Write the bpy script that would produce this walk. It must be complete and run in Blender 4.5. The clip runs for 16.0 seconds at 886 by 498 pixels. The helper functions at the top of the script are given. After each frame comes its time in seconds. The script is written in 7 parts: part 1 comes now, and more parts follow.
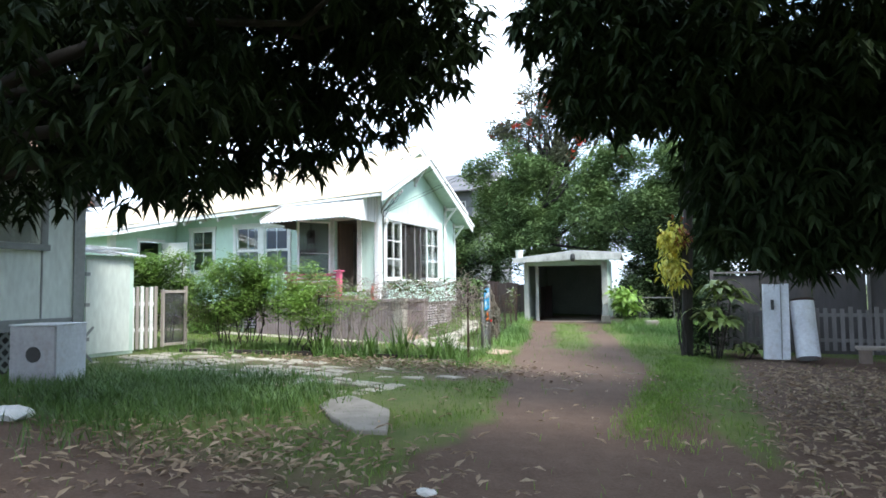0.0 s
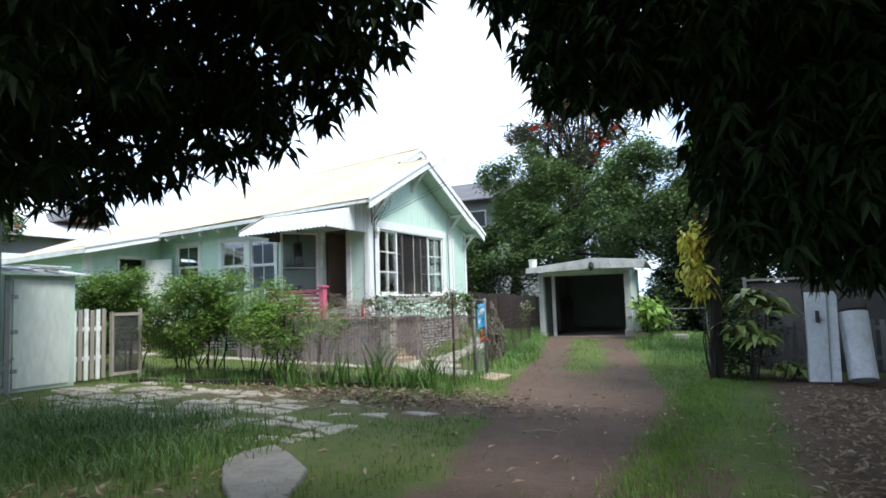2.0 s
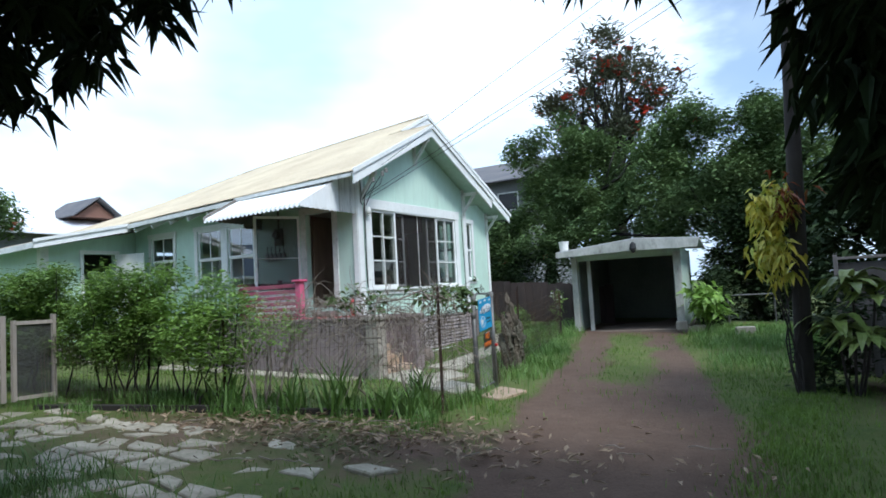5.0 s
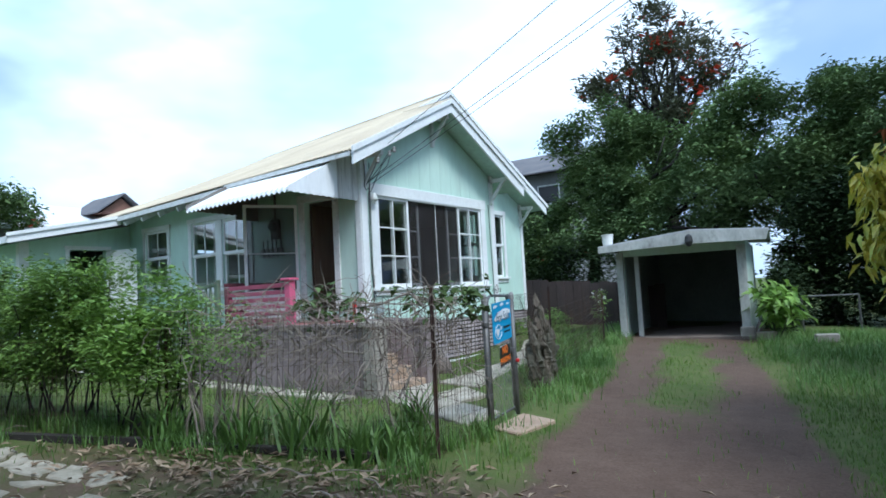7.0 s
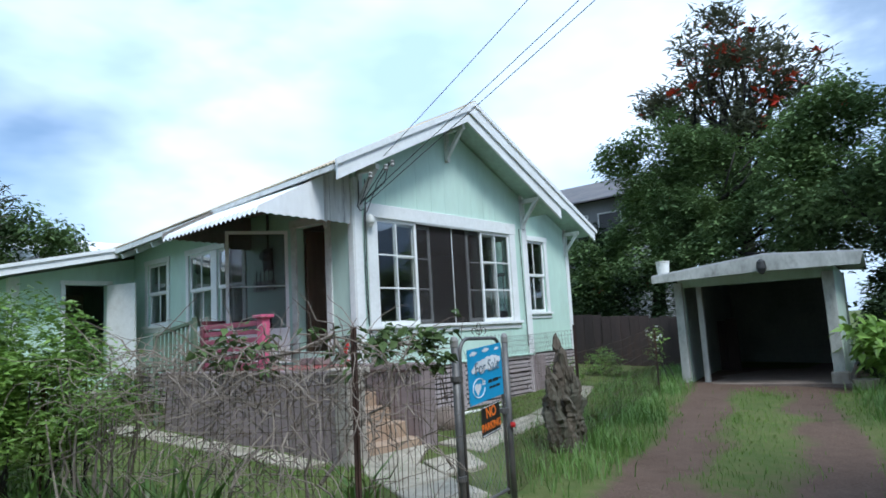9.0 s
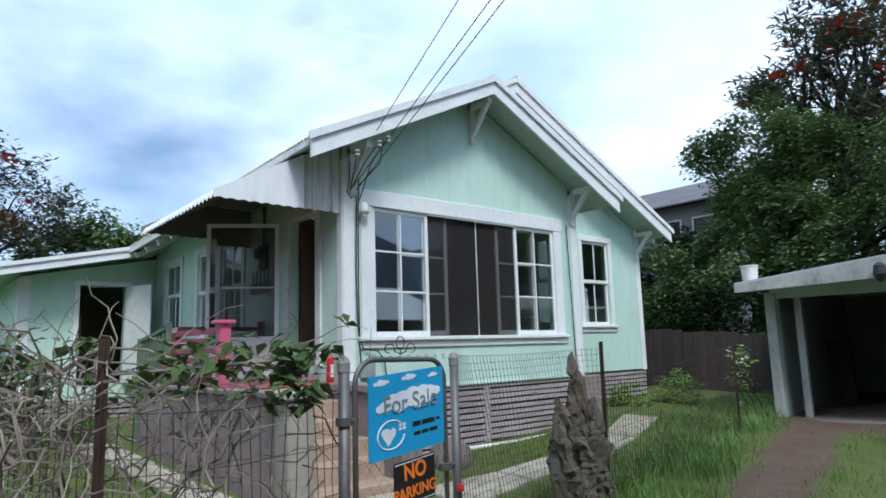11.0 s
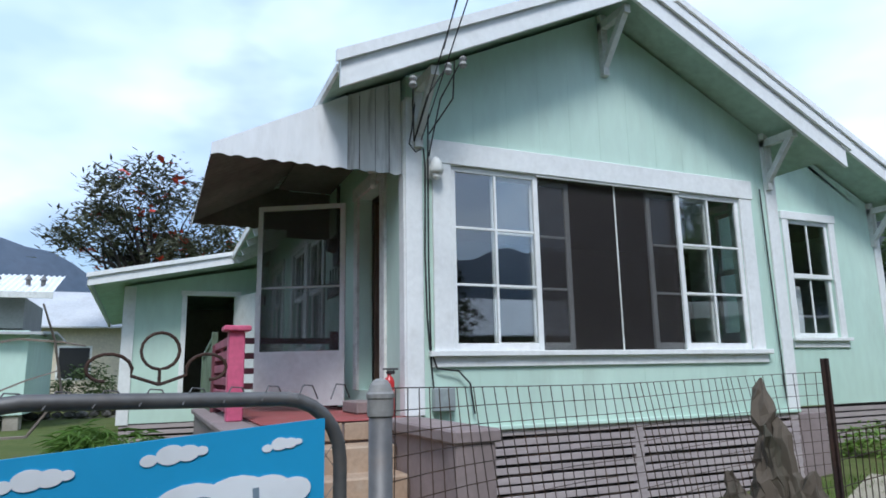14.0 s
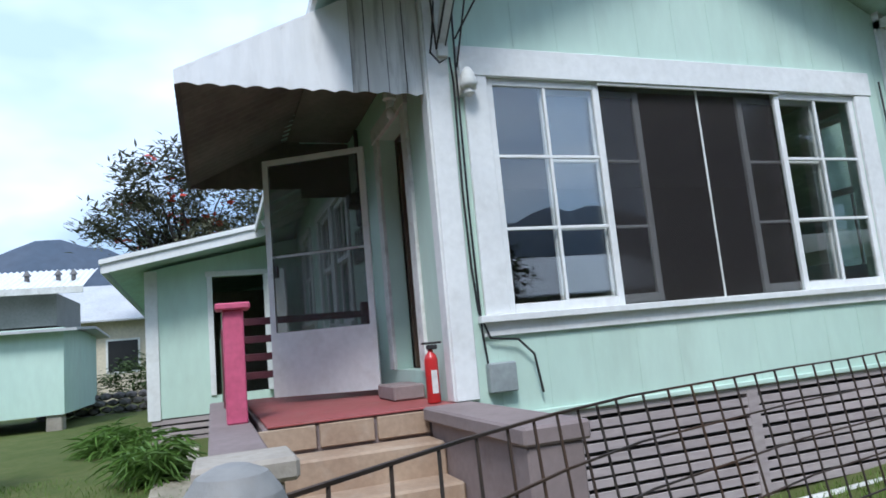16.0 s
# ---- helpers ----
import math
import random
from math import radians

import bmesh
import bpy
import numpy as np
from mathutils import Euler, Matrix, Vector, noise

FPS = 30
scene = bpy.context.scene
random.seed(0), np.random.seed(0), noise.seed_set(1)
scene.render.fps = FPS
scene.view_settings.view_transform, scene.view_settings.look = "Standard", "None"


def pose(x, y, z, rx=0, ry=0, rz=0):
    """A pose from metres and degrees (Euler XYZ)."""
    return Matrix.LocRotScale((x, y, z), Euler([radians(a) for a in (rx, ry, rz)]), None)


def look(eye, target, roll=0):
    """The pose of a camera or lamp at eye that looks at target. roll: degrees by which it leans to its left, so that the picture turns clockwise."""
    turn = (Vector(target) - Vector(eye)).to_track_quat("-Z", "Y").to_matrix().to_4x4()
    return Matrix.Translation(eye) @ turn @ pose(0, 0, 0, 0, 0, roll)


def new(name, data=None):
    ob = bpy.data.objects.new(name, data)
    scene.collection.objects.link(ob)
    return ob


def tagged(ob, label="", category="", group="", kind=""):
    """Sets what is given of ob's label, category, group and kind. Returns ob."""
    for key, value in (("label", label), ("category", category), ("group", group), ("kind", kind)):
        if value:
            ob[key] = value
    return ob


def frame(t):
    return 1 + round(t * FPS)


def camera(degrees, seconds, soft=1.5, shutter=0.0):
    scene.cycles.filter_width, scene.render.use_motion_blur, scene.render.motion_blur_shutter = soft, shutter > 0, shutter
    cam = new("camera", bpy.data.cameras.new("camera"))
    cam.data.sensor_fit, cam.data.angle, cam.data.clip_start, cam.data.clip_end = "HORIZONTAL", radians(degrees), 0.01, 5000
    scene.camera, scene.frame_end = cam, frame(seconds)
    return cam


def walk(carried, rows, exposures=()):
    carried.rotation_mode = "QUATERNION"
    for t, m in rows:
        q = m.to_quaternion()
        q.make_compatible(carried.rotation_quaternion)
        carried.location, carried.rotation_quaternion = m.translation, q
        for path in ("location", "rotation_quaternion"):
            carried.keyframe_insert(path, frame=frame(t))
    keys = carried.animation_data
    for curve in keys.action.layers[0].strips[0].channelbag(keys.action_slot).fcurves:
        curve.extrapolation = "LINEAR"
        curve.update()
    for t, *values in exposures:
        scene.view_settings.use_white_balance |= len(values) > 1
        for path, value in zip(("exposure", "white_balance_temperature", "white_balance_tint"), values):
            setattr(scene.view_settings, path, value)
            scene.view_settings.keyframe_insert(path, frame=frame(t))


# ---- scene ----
cam = camera(67.8, 16.0, soft=1.7)
PATH = [
    (0, (0.036, -0.047, 1.314), (-0.772, 1.778, 1.437), -0.7),
    (0.5, (0.123, 0.363, 1.362), (-0.798, 2.135, 1.478), -1.3),
    (1, (0.167, 0.867, 1.328), (-0.752, 2.637, 1.471), -1.6),
    (1.5, (0.187, 1.373, 1.319), (-0.662, 3.177, 1.482), -2.2),
    (2, (0.169, 1.859, 1.366), (-0.735, 3.636, 1.528), -1.8),
    (2.5, (0.114, 2.358, 1.383), (-0.77, 4.144, 1.549), -2.1),
    (3, (0.038, 2.778, 1.384), (-0.903, 4.534, 1.561), -2.6),
    (3.5, (-0.097, 3.262, 1.38), (-1.087, 4.994, 1.524), -2.4),
    (4, (-0.183, 3.721, 1.393), (-1.152, 5.466, 1.514), -2.6),
    (4.2, (-0.22, 3.901, 1.401), (-1.209, 5.634, 1.528), -2.6),
    (6.5, (-0.937, 6.124, 1.439), (-1.994, 7.816, 1.568), -3.8),
    (7, (-1.069, 6.578, 1.437), (-2.206, 8.218, 1.574), -3.1),
    (7.5, (-1.152, 7.094, 1.494), (-2.312, 8.717, 1.635), -3.3),
    (8, (-1.247, 7.583, 1.515), (-2.486, 9.146, 1.667), -2.8),
    (8.5, (-1.312, 8.071, 1.531), (-2.557, 9.628, 1.69), -3.2),
    (9, (-1.362, 8.564, 1.452), (-2.66, 10.065, 1.704), -3.2),
    (9.2, (-1.373, 8.783, 1.475), (-2.682, 10.272, 1.736), -2.9),
    (11.3, (-1.887, 10.92, 1.433), (-3.426, 12.161, 1.736), -1.9),
    (11.5, (-1.977, 11.092, 1.427), (-3.535, 12.309, 1.733), -2.1),
    (12, (-2.173, 11.537, 1.442), (-3.769, 12.7, 1.755), -2.7),
    (12.5, (-2.416, 11.946, 1.431), (-4.071, 13.019, 1.761), -2.5),
    (13, (-2.703, 12.318, 1.437), (-4.396, 13.33, 1.773), -2.3),
    (13.5, (-3.023, 12.626, 1.403), (-4.78, 13.512, 1.764), -1.9),
    (14, (-3.37, 12.825, 1.433), (-5.167, 13.623, 1.8), -1.1),
    (14.5, (-3.675, 13.031, 1.393), (-5.478, 13.802, 1.786), -1.4),
    (15, (-4.02, 13.12, 1.409), (-5.838, 13.89, 1.725), -5.0),
    (15.5, (-4.302, 13.21, 1.409), (-6.099, 14.043, 1.687), -6.4),
    (16, (-4.477, 13.298, 1.469), (-6.339, 13.973, 1.745), -5.3),
]
walk(cam, [(t, look(eye, target, roll)) for t, eye, target, roll in PATH],
     exposures=[(0.0, 1.75, 6250, 8), (1.0, 1.52, 6250, 8), (1.8, 1.22, 6250, 8), (2.5, 1.0, 6200, 8), (3.5, 0.88, 6150, 7), (4.2, 0.8, 6100, 7), (6.5, 0.71, 5500, 5), (9.0, 0.62, 5700, 6), (12.5, 0.44, 5850, 9), (16.0, 0.58, 5850, 10)])

# ---------------------------------------------------------------- light
SUN_EL, SUN_AZ = radians(52), radians(112)
world = bpy.data.worlds.new("sky")
scene.world = world
world.use_nodes = True
wn, wl = world.node_tree.nodes, world.node_tree.links
wn.clear()
w_out, w_bg = wn.new("ShaderNodeOutputWorld"), wn.new("ShaderNodeBackground")
w_sky = wn.new("ShaderNodeTexSky")
w_sky.sky_type, w_sky.sun_disc = "NISHITA", False
w_sky.sun_elevation, w_sky.sun_rotation = SUN_EL, SUN_AZ
w_co, w_noise, w_ramp, w_mix = (wn.new("ShaderNodeTexCoord"), wn.new("ShaderNodeTexNoise"), wn.new("ShaderNodeValToRGB"), wn.new("ShaderNodeMix"))
w_map = wn.new("ShaderNodeMapping")
w_map.inputs["Scale"].default_value = (1.0, 1.0, 2.2)
w_map.inputs["Location"].default_value = (0.35, 0.1, 0.0)
w_noise.inputs["Scale"].default_value, w_noise.inputs["Detail"].default_value, w_noise.inputs["Roughness"].default_value = 1.7, 5.0, 0.5
w_ramp.color_ramp.elements[0].position, w_ramp.color_ramp.elements[1].position = 0.30, 0.50
w_noise2, w_ramp2 = wn.new("ShaderNodeTexNoise"), wn.new("ShaderNodeValToRGB")
w_noise2.inputs["Scale"].default_value, w_noise2.inputs["Detail"].default_value = 2.3, 4.0
w_ramp2.color_ramp.elements[0].position, w_ramp2.color_ramp.elements[0].color = 0.38, (4.7, 6.1, 8.3, 1)
w_ramp2.color_ramp.elements[1].position, w_ramp2.color_ramp.elements[1].color = 0.62, (7.9, 8.9, 10.2, 1)
w_mix.data_type = "RGBA"
wl.new(w_co.outputs["Generated"], w_map.inputs["Vector"])
wl.new(w_map.outputs["Vector"], w_noise.inputs["Vector"])
wl.new(w_map.outputs["Vector"], w_noise2.inputs["Vector"])
wl.new(w_noise.outputs["Fac"], w_ramp.inputs["Fac"])
wl.new(w_noise2.outputs["Fac"], w_ramp2.inputs["Fac"])
# one opening of blue between the clouds, low over the back of the drive
w_dot, w_gap, w_keep = wn.new("ShaderNodeVectorMath"), wn.new("ShaderNodeMapRange"), wn.new("ShaderNodeMath")
w_dot.operation = "DOT_PRODUCT"
w_dot.inputs[1].default_value = Vector((0.03, 0.952, 0.305)).normalized()
w_wob, w_amp = wn.new("ShaderNodeTexNoise"), wn.new("ShaderNodeMath")
w_wob.inputs["Scale"].default_value, w_wob.inputs["Detail"].default_value = 9.0, 4.0
w_amp.operation = "MULTIPLY_ADD"
w_amp.inputs[1].default_value, w_amp.inputs[2].default_value = 0.05, -0.025
w_sum = wn.new("ShaderNodeMath")
w_gap.interpolation_type = "SMOOTHSTEP"
w_gap.inputs["From Min"].default_value, w_gap.inputs["From Max"].default_value = 0.972, 0.992
w_gap.inputs["To Min"].default_value, w_gap.inputs["To Max"].default_value = 1.0, 0.3
w_keep.operation = "MULTIPLY"
wl.new(w_co.outputs["Generated"], w_dot.inputs[0])
wl.new(w_map.outputs["Vector"], w_wob.inputs["Vector"])
wl.new(w_wob.outputs["Fac"], w_amp.inputs[0])
wl.new(w_dot.outputs["Value"], w_sum.inputs[0])
wl.new(w_amp.outputs[0], w_sum.inputs[1])
wl.new(w_sum.outputs[0], w_gap.inputs["Value"])
wl.new(w_ramp.outputs["Color"], w_keep.inputs[0])
wl.new(w_gap.outputs["Result"], w_keep.inputs[1])
wl.new(w_keep.outputs[0], w_mix.inputs["Factor"])
wl.new(w_sky.outputs["Color"], w_mix.inputs["A"])
wl.new(w_ramp2.outputs["Color"], w_mix.inputs["B"])
wl.new(w_mix.outputs["Result"], w_bg.inputs["Color"])
w_bg.inputs["Strength"].default_value = 0.1
wl.new(w_bg.outputs["Background"], w_out.inputs["Surface"])

sun_data = bpy.data.lights.new("sun", "SUN")
sun_data.energy, sun_data.angle, sun_data.color = 2.0, radians(16), (1.0, 0.96, 0.9)
sun = new("sun", sun_data)
sun_dir = Vector((math.sin(SUN_AZ) * math.cos(SUN_EL), math.cos(SUN_AZ) * math.cos(SUN_EL), math.sin(SUN_EL)))
sun.matrix_world = look(sun_dir * 40, (0, 0, 0))


# ---------------------------------------------------------------- materials
def material(name, base, other=None, rough=0.7, metal=0.0, coarse=1.5, fine=25.0, dirt=None, dirt_amount=0.45, bump=0.15,
             stretch=(1, 1, 1), spread=0.12, island=0.0, spec=0.5, transl=0.0):
    """Two scales of variation between base and other, with dirt patches and fine relief."""
    m = bpy.data.materials.new(name)
    m.use_nodes = True
    n, l = m.node_tree.nodes, m.node_tree.links
    b = n["Principled BSDF"]
    other = other or tuple(c * 0.8 for c in base)
    co, mp = n.new("ShaderNodeTexCoord"), n.new("ShaderNodeMapping")
    mp.inputs["Scale"].default_value = stretch
    l.new(co.outputs["Object"], mp.inputs["Vector"])
    big, small = n.new("ShaderNodeTexNoise"), n.new("ShaderNodeTexNoise")
    big.inputs["Scale"].default_value, big.inputs["Detail"].default_value = coarse, 4
    small.inputs["Scale"].default_value, small.inputs["Detail"].default_value = fine, 5
    l.new(mp.outputs["Vector"], big.inputs["Vector"])
    l.new(mp.outputs["Vector"], small.inputs["Vector"])
    ramp = n.new("ShaderNodeValToRGB")
    ramp.color_ramp.elements[0].position, ramp.color_ramp.elements[1].position = 0.35, 0.65
    ramp.color_ramp.elements[0].color, ramp.color_ramp.elements[1].color = (*base, 1), (*other, 1)
    l.new(big.outputs["Fac"], ramp.inputs["Fac"])
    val = n.new("ShaderNodeMapRange")
    val.inputs["To Min"].default_value, val.inputs["To Max"].default_value = 1 - spread * 2, 1 + spread * 2
    l.new(small.outputs["Fac"], val.inputs["Value"])
    hsv = n.new("ShaderNodeHueSaturation")
    l.new(ramp.outputs["Color"], hsv.inputs["Color"])
    last_val = val.outputs["Result"]
    if island:
        geo, info, add = n.new("ShaderNodeNewGeometry"), n.new("ShaderNodeObjectInfo"), n.new("ShaderNodeMath")
        add.operation = "ADD"
        l.new(geo.outputs["Random Per Island"], add.inputs[0])
        l.new(info.outputs["Random"], add.inputs[1])
        rng, mul = n.new("ShaderNodeMapRange"), n.new("ShaderNodeMath")
        rng.inputs["From Max"].default_value = 2.0
        rng.inputs["To Min"].default_value, rng.inputs["To Max"].default_value = 1 - island, 1 + island
        mul.operation = "MULTIPLY"
        l.new(add.outputs[0], rng.inputs["Value"])
        l.new(rng.outputs["Result"], mul.inputs[0])
        l.new(last_val, mul.inputs[1])
        last_val = mul.outputs[0]
    l.new(last_val, hsv.inputs["Value"])
    colour = hsv.outputs["Color"]
    if dirt:
        dn, dr, dm = n.new("ShaderNodeTexNoise"), n.new("ShaderNodeValToRGB"), n.new("ShaderNodeMix")
        dn.inputs["Scale"].default_value, dn.inputs["Detail"].default_value, dn.inputs["Roughness"].default_value = coarse * 2.3, 8, 0.65
        dr.color_ramp.elements[0].position, dr.color_ramp.elements[1].position = 0.52, 0.78
        dr.color_ramp.elements[1].color = (dirt_amount,) * 3 + (1,)
        dm.data_type = "RGBA"
        dm.inputs["B"].default_value = (*dirt, 1)
        l.new(mp.outputs["Vector"], dn.inputs["Vector"])
        l.new(dn.outputs["Fac"], dr.inputs["Fac"])
        l.new(dr.outputs["Color"], dm.inputs["Factor"])
        l.new(colour, dm.inputs["A"])
        colour = dm.outputs["Result"]
    l.new(colour, b.inputs["Base Color"])
    b.inputs["Roughness"].default_value, b.inputs["Metallic"].default_value = rough, metal
    b.inputs["Specular IOR Level"].default_value = spec
    if bump:
        bp = n.new("ShaderNodeBump")
        bp.inputs["Strength"].default_value, bp.inputs["Distance"].default_value = bump, 0.01
        l.new(small.outputs["Fac"], bp.inputs["Height"])
        l.new(bp.outputs["Normal"], b.inputs["Normal"])
    if transl:
        tr, mx = n.new("ShaderNodeBsdfTranslucent"), n.new("ShaderNodeMixShader")
        mx.inputs["Fac"].default_value = transl
        l.new(colour, tr.inputs["Color"])
        l.new(b.outputs["BSDF"], mx.inputs[1])
        l.new(tr.outputs["BSDF"], mx.inputs[2])
        l.new(mx.outputs["Shader"], n["Material Output"].inputs["Surface"])
    return m


def glass_material(name, tint, gloss=0.07):
    m = bpy.data.materials.new(name)
    m.use_nodes = True
    n, l = m.node_tree.nodes, m.node_tree.links
    n.clear()
    out, tr, gl, mx, fr = (n.new("ShaderNodeOutputMaterial"), n.new("ShaderNodeBsdfTransparent"), n.new("ShaderNodeBsdfGlossy"),
                           n.new("ShaderNodeMixShader"), n.new("ShaderNodeLayerWeight"))
    fr.inputs["Blend"].default_value = 0.5
    bend, base = n.new("ShaderNodeMath"), n.new("ShaderNodeMapRange")
    bend.operation = "POWER"
    bend.inputs[1].default_value = 3.0
    base.inputs["To Min"].default_value, base.inputs["To Max"].default_value = gloss, 0.95
    tr.inputs["Color"].default_value = (*tint, 1)
    gl.inputs["Roughness"].default_value = 0.015
    l.new(fr.outputs["Facing"], bend.inputs[0])
    l.new(bend.outputs[0], base.inputs["Value"])
    l.new(base.outputs["Result"], mx.inputs["Fac"])
    l.new(tr.outputs["BSDF"], mx.inputs[1])
    l.new(gl.outputs["BSDF"], mx.inputs[2])
    l.new(mx.outputs["Shader"], out.inputs["Surface"])
    return m


def screen_material(name, colour, open_part):
    """Fine insect mesh: partly see-through."""
    m = bpy.data.materials.new(name)
    m.use_nodes = True
    n, l = m.node_tree.nodes, m.node_tree.links
    tr, mx = n.new("ShaderNodeBsdfTransparent"), n.new("ShaderNodeMixShader")
    mx.inputs["Fac"].default_value = open_part
    b = n["Principled BSDF"]
    b.inputs["Base Color"].default_value, b.inputs["Roughness"].default_value = (*colour, 1), 0.7
    l.new(b.outputs["BSDF"], mx.inputs[1])
    l.new(tr.outputs["BSDF"], mx.inputs[2])
    l.new(mx.outputs["Shader"], n["Material Output"].inputs["Surface"])
    return m


GREEN = material("mint_paint", (0.57, 0.73, 0.635), (0.52, 0.69, 0.595), rough=0.55, coarse=0.7, fine=9, dirt=(0.30, 0.33, 0.27), dirt_amount=0.3, bump=0.12, stretch=(1, 1, 0.35), spread=0.05)
GREEN_OLD = material("weathered_mint_paint", (0.50, 0.62, 0.53), (0.44, 0.56, 0.48), rough=0.7, coarse=1.2, fine=14, dirt=(0.22, 0.24, 0.2), dirt_amount=0.5, bump=0.2, stretch=(1, 1, 0.4), spread=0.07)
WHITE = material("white_paint", (0.82, 0.83, 0.82), (0.76, 0.77, 0.76), rough=0.5, coarse=2, fine=20, dirt=(0.42, 0.40, 0.35), dirt_amount=0.3, bump=0.12, spread=0.05)
WHITE_OLD = material("peeling_white_paint", (0.74, 0.75, 0.72), (0.62, 0.63, 0.6), rough=0.7, coarse=3, fine=26, dirt=(0.26, 0.24, 0.2), dirt_amount=0.6, bump=0.25, spread=0.08)
AWNING = material("awning_white_metal", (0.84, 0.85, 0.86), (0.8, 0.8, 0.8), rough=0.4, coarse=2.2, fine=20, dirt=(0.25, 0.22, 0.18), dirt_amount=0.28, bump=0.06, stretch=(1, 1, 0.3), spread=0.04)
AWNING_STAIN = material("rain_stained_white_metal", (0.74, 0.74, 0.72), (0.56, 0.54, 0.5), rough=0.5, coarse=3.5, fine=12, dirt=(0.09, 0.075, 0.06), dirt_amount=0.85, bump=0.08, stretch=(1.2, 1.2, 0.14), spread=0.1)
ROOF = material("cream_corrugated_roof", (0.56, 0.475, 0.335), (0.47, 0.39, 0.275), rough=0.6, coarse=0.8, fine=14, dirt=(0.30, 0.24, 0.17), dirt_amount=0.5, bump=0.1, spread=0.07)
ROOF_GREY = material("grey_corrugated_roof", (0.50, 0.51, 0.52), (0.42, 0.43, 0.44), rough=0.5, coarse=0.7, fine=12, dirt=(0.28, 0.25, 0.22), dirt_amount=0.4, bump=0.1)
ROOF_DARK = material("dark_shingle_roof", (0.10, 0.10, 0.11), (0.15, 0.14, 0.14), rough=0.85, coarse=1, fine=20, bump=0.3)
ROOF_BROWN = material("rust_brown_roof", (0.34, 0.2, 0.12), (0.26, 0.15, 0.1), rough=0.8, coarse=1, fine=20, bump=0.2)
ROOF_WHITE = material("white_metal_roof", (0.78, 0.8, 0.82), (0.7, 0.72, 0.75), rough=0.45, coarse=0.6, fine=12, bump=0.05)
# wall mint darkened for eave undersides; their shade is put into the colour
SOFFIT = material("shaded_underside_mint", (0.46, 0.60, 0.51), (0.40, 0.54, 0.46), rough=0.7, coarse=1, fine=12, dirt=(0.2, 0.2, 0.16), dirt_amount=0.4)
SLAT = material("mauve_grey_slat_paint", (0.42, 0.36, 0.36), (0.34, 0.29, 0.29), rough=0.75, coarse=2.5, fine=30, dirt=(0.5, 0.45, 0.42), dirt_amount=0.55, bump=0.3, stretch=(1, 0.25, 1), island=0.12)
CONC_PAINT = material("mauve_painted_concrete", (0.27, 0.215, 0.21), (0.22, 0.175, 0.17), rough=0.8, coarse=1.5, fine=22, dirt=(0.13, 0.1, 0.09), dirt_amount=0.5, bump=0.25, spread=0.08)
CONC = material("weathered_concrete", (0.40, 0.36, 0.31), (0.28, 0.25, 0.21), rough=0.9, coarse=2, fine=30, dirt=(0.15, 0.14, 0.1), dirt_amount=0.6, bump=0.4, spread=0.1)
CONC_TAN = material("tan_stained_step", (0.42, 0.31, 0.22), (0.33, 0.23, 0.16), rough=0.8, coarse=3, fine=30, dirt=(0.5, 0.45, 0.38), dirt_amount=0.4, bump=0.25)
RED_FLOOR = material("red_porch_floor_paint", (0.36, 0.09, 0.09), (0.30, 0.08, 0.07), rough=0.6, coarse=2, fine=20, dirt=(0.30, 0.22, 0.18), dirt_amount=0.5)
PINK = material("pink_paint", (0.62, 0.12, 0.22), (0.55, 0.10, 0.19), rough=0.5, coarse=3, fine=25, dirt=(0.28, 0.07, 0.09), dirt_amount=0.5, bump=0.15)
PINK_FADED = material("faded_dark_pink_paint", (0.36, 0.08, 0.13), (0.27, 0.06, 0.095), rough=0.65, coarse=3, fine=25, dirt=(0.18, 0.05, 0.06), dirt_amount=0.5, bump=0.2)
GREEN_RAIL = material("faded_green_rail_paint", (0.16, 0.22, 0.15), (0.11, 0.155, 0.1), rough=0.8, coarse=3, fine=25, dirt=(0.16, 0.14, 0.11), dirt_amount=0.5, bump=0.3)
MAROON = material("maroon_paint", (0.17, 0.05, 0.065), (0.13, 0.04, 0.05), rough=0.7, coarse=3, fine=25, bump=0.2)
INTERIOR = material("interior_wall_paint", (0.30, 0.28, 0.25), (0.25, 0.23, 0.21), rough=0.85, coarse=1, fine=10)
WOOD_DARK = material("dark_wood_floor", (0.12, 0.075, 0.045), (0.09, 0.055, 0.035), rough=0.6, coarse=2, fine=30, stretch=(1, 6, 1))
WOOD_GREY = material("weathered_grey_wood", (0.33, 0.29, 0.26), (0.25, 0.22, 0.19), rough=0.9, coarse=3, fine=30, dirt=(0.13, 0.11, 0.09), dirt_amount=0.5, bump=0.5, stretch=(1, 1, 0.15), island=0.15)
WOOD_BROWN = material("brown_fence_board", (0.066, 0.045, 0.042), (0.046, 0.034, 0.033), rough=0.85, coarse=2, fine=25, bump=0.4, stretch=(1, 1, 0.2), island=0.2)
RUST = material("rusty_iron", (0.085, 0.045, 0.03), (0.05, 0.034, 0.03), rough=0.85, metal=0.3, coarse=4, fine=40, bump=0.4)
WIRE = material("dark_wire", (0.06, 0.05, 0.045), (0.10, 0.06, 0.04), rough=0.7, metal=0.5, coarse=5, fine=40)
GALV = material("dull_galvanised_pipe", (0.17, 0.168, 0.165), (0.12, 0.118, 0.118), rough=0.55, metal=0.55, coarse=5, fine=35, dirt=(0.16, 0.12, 0.09), dirt_amount=0.5, bump=0.15)
GALV_PALE = material("weathered_zinc_cap", (0.34, 0.335, 0.325), (0.26, 0.258, 0.25), rough=0.7, metal=0.2, coarse=9, fine=60, dirt=(0.2, 0.17, 0.14), dirt_amount=0.5, bump=0.25)
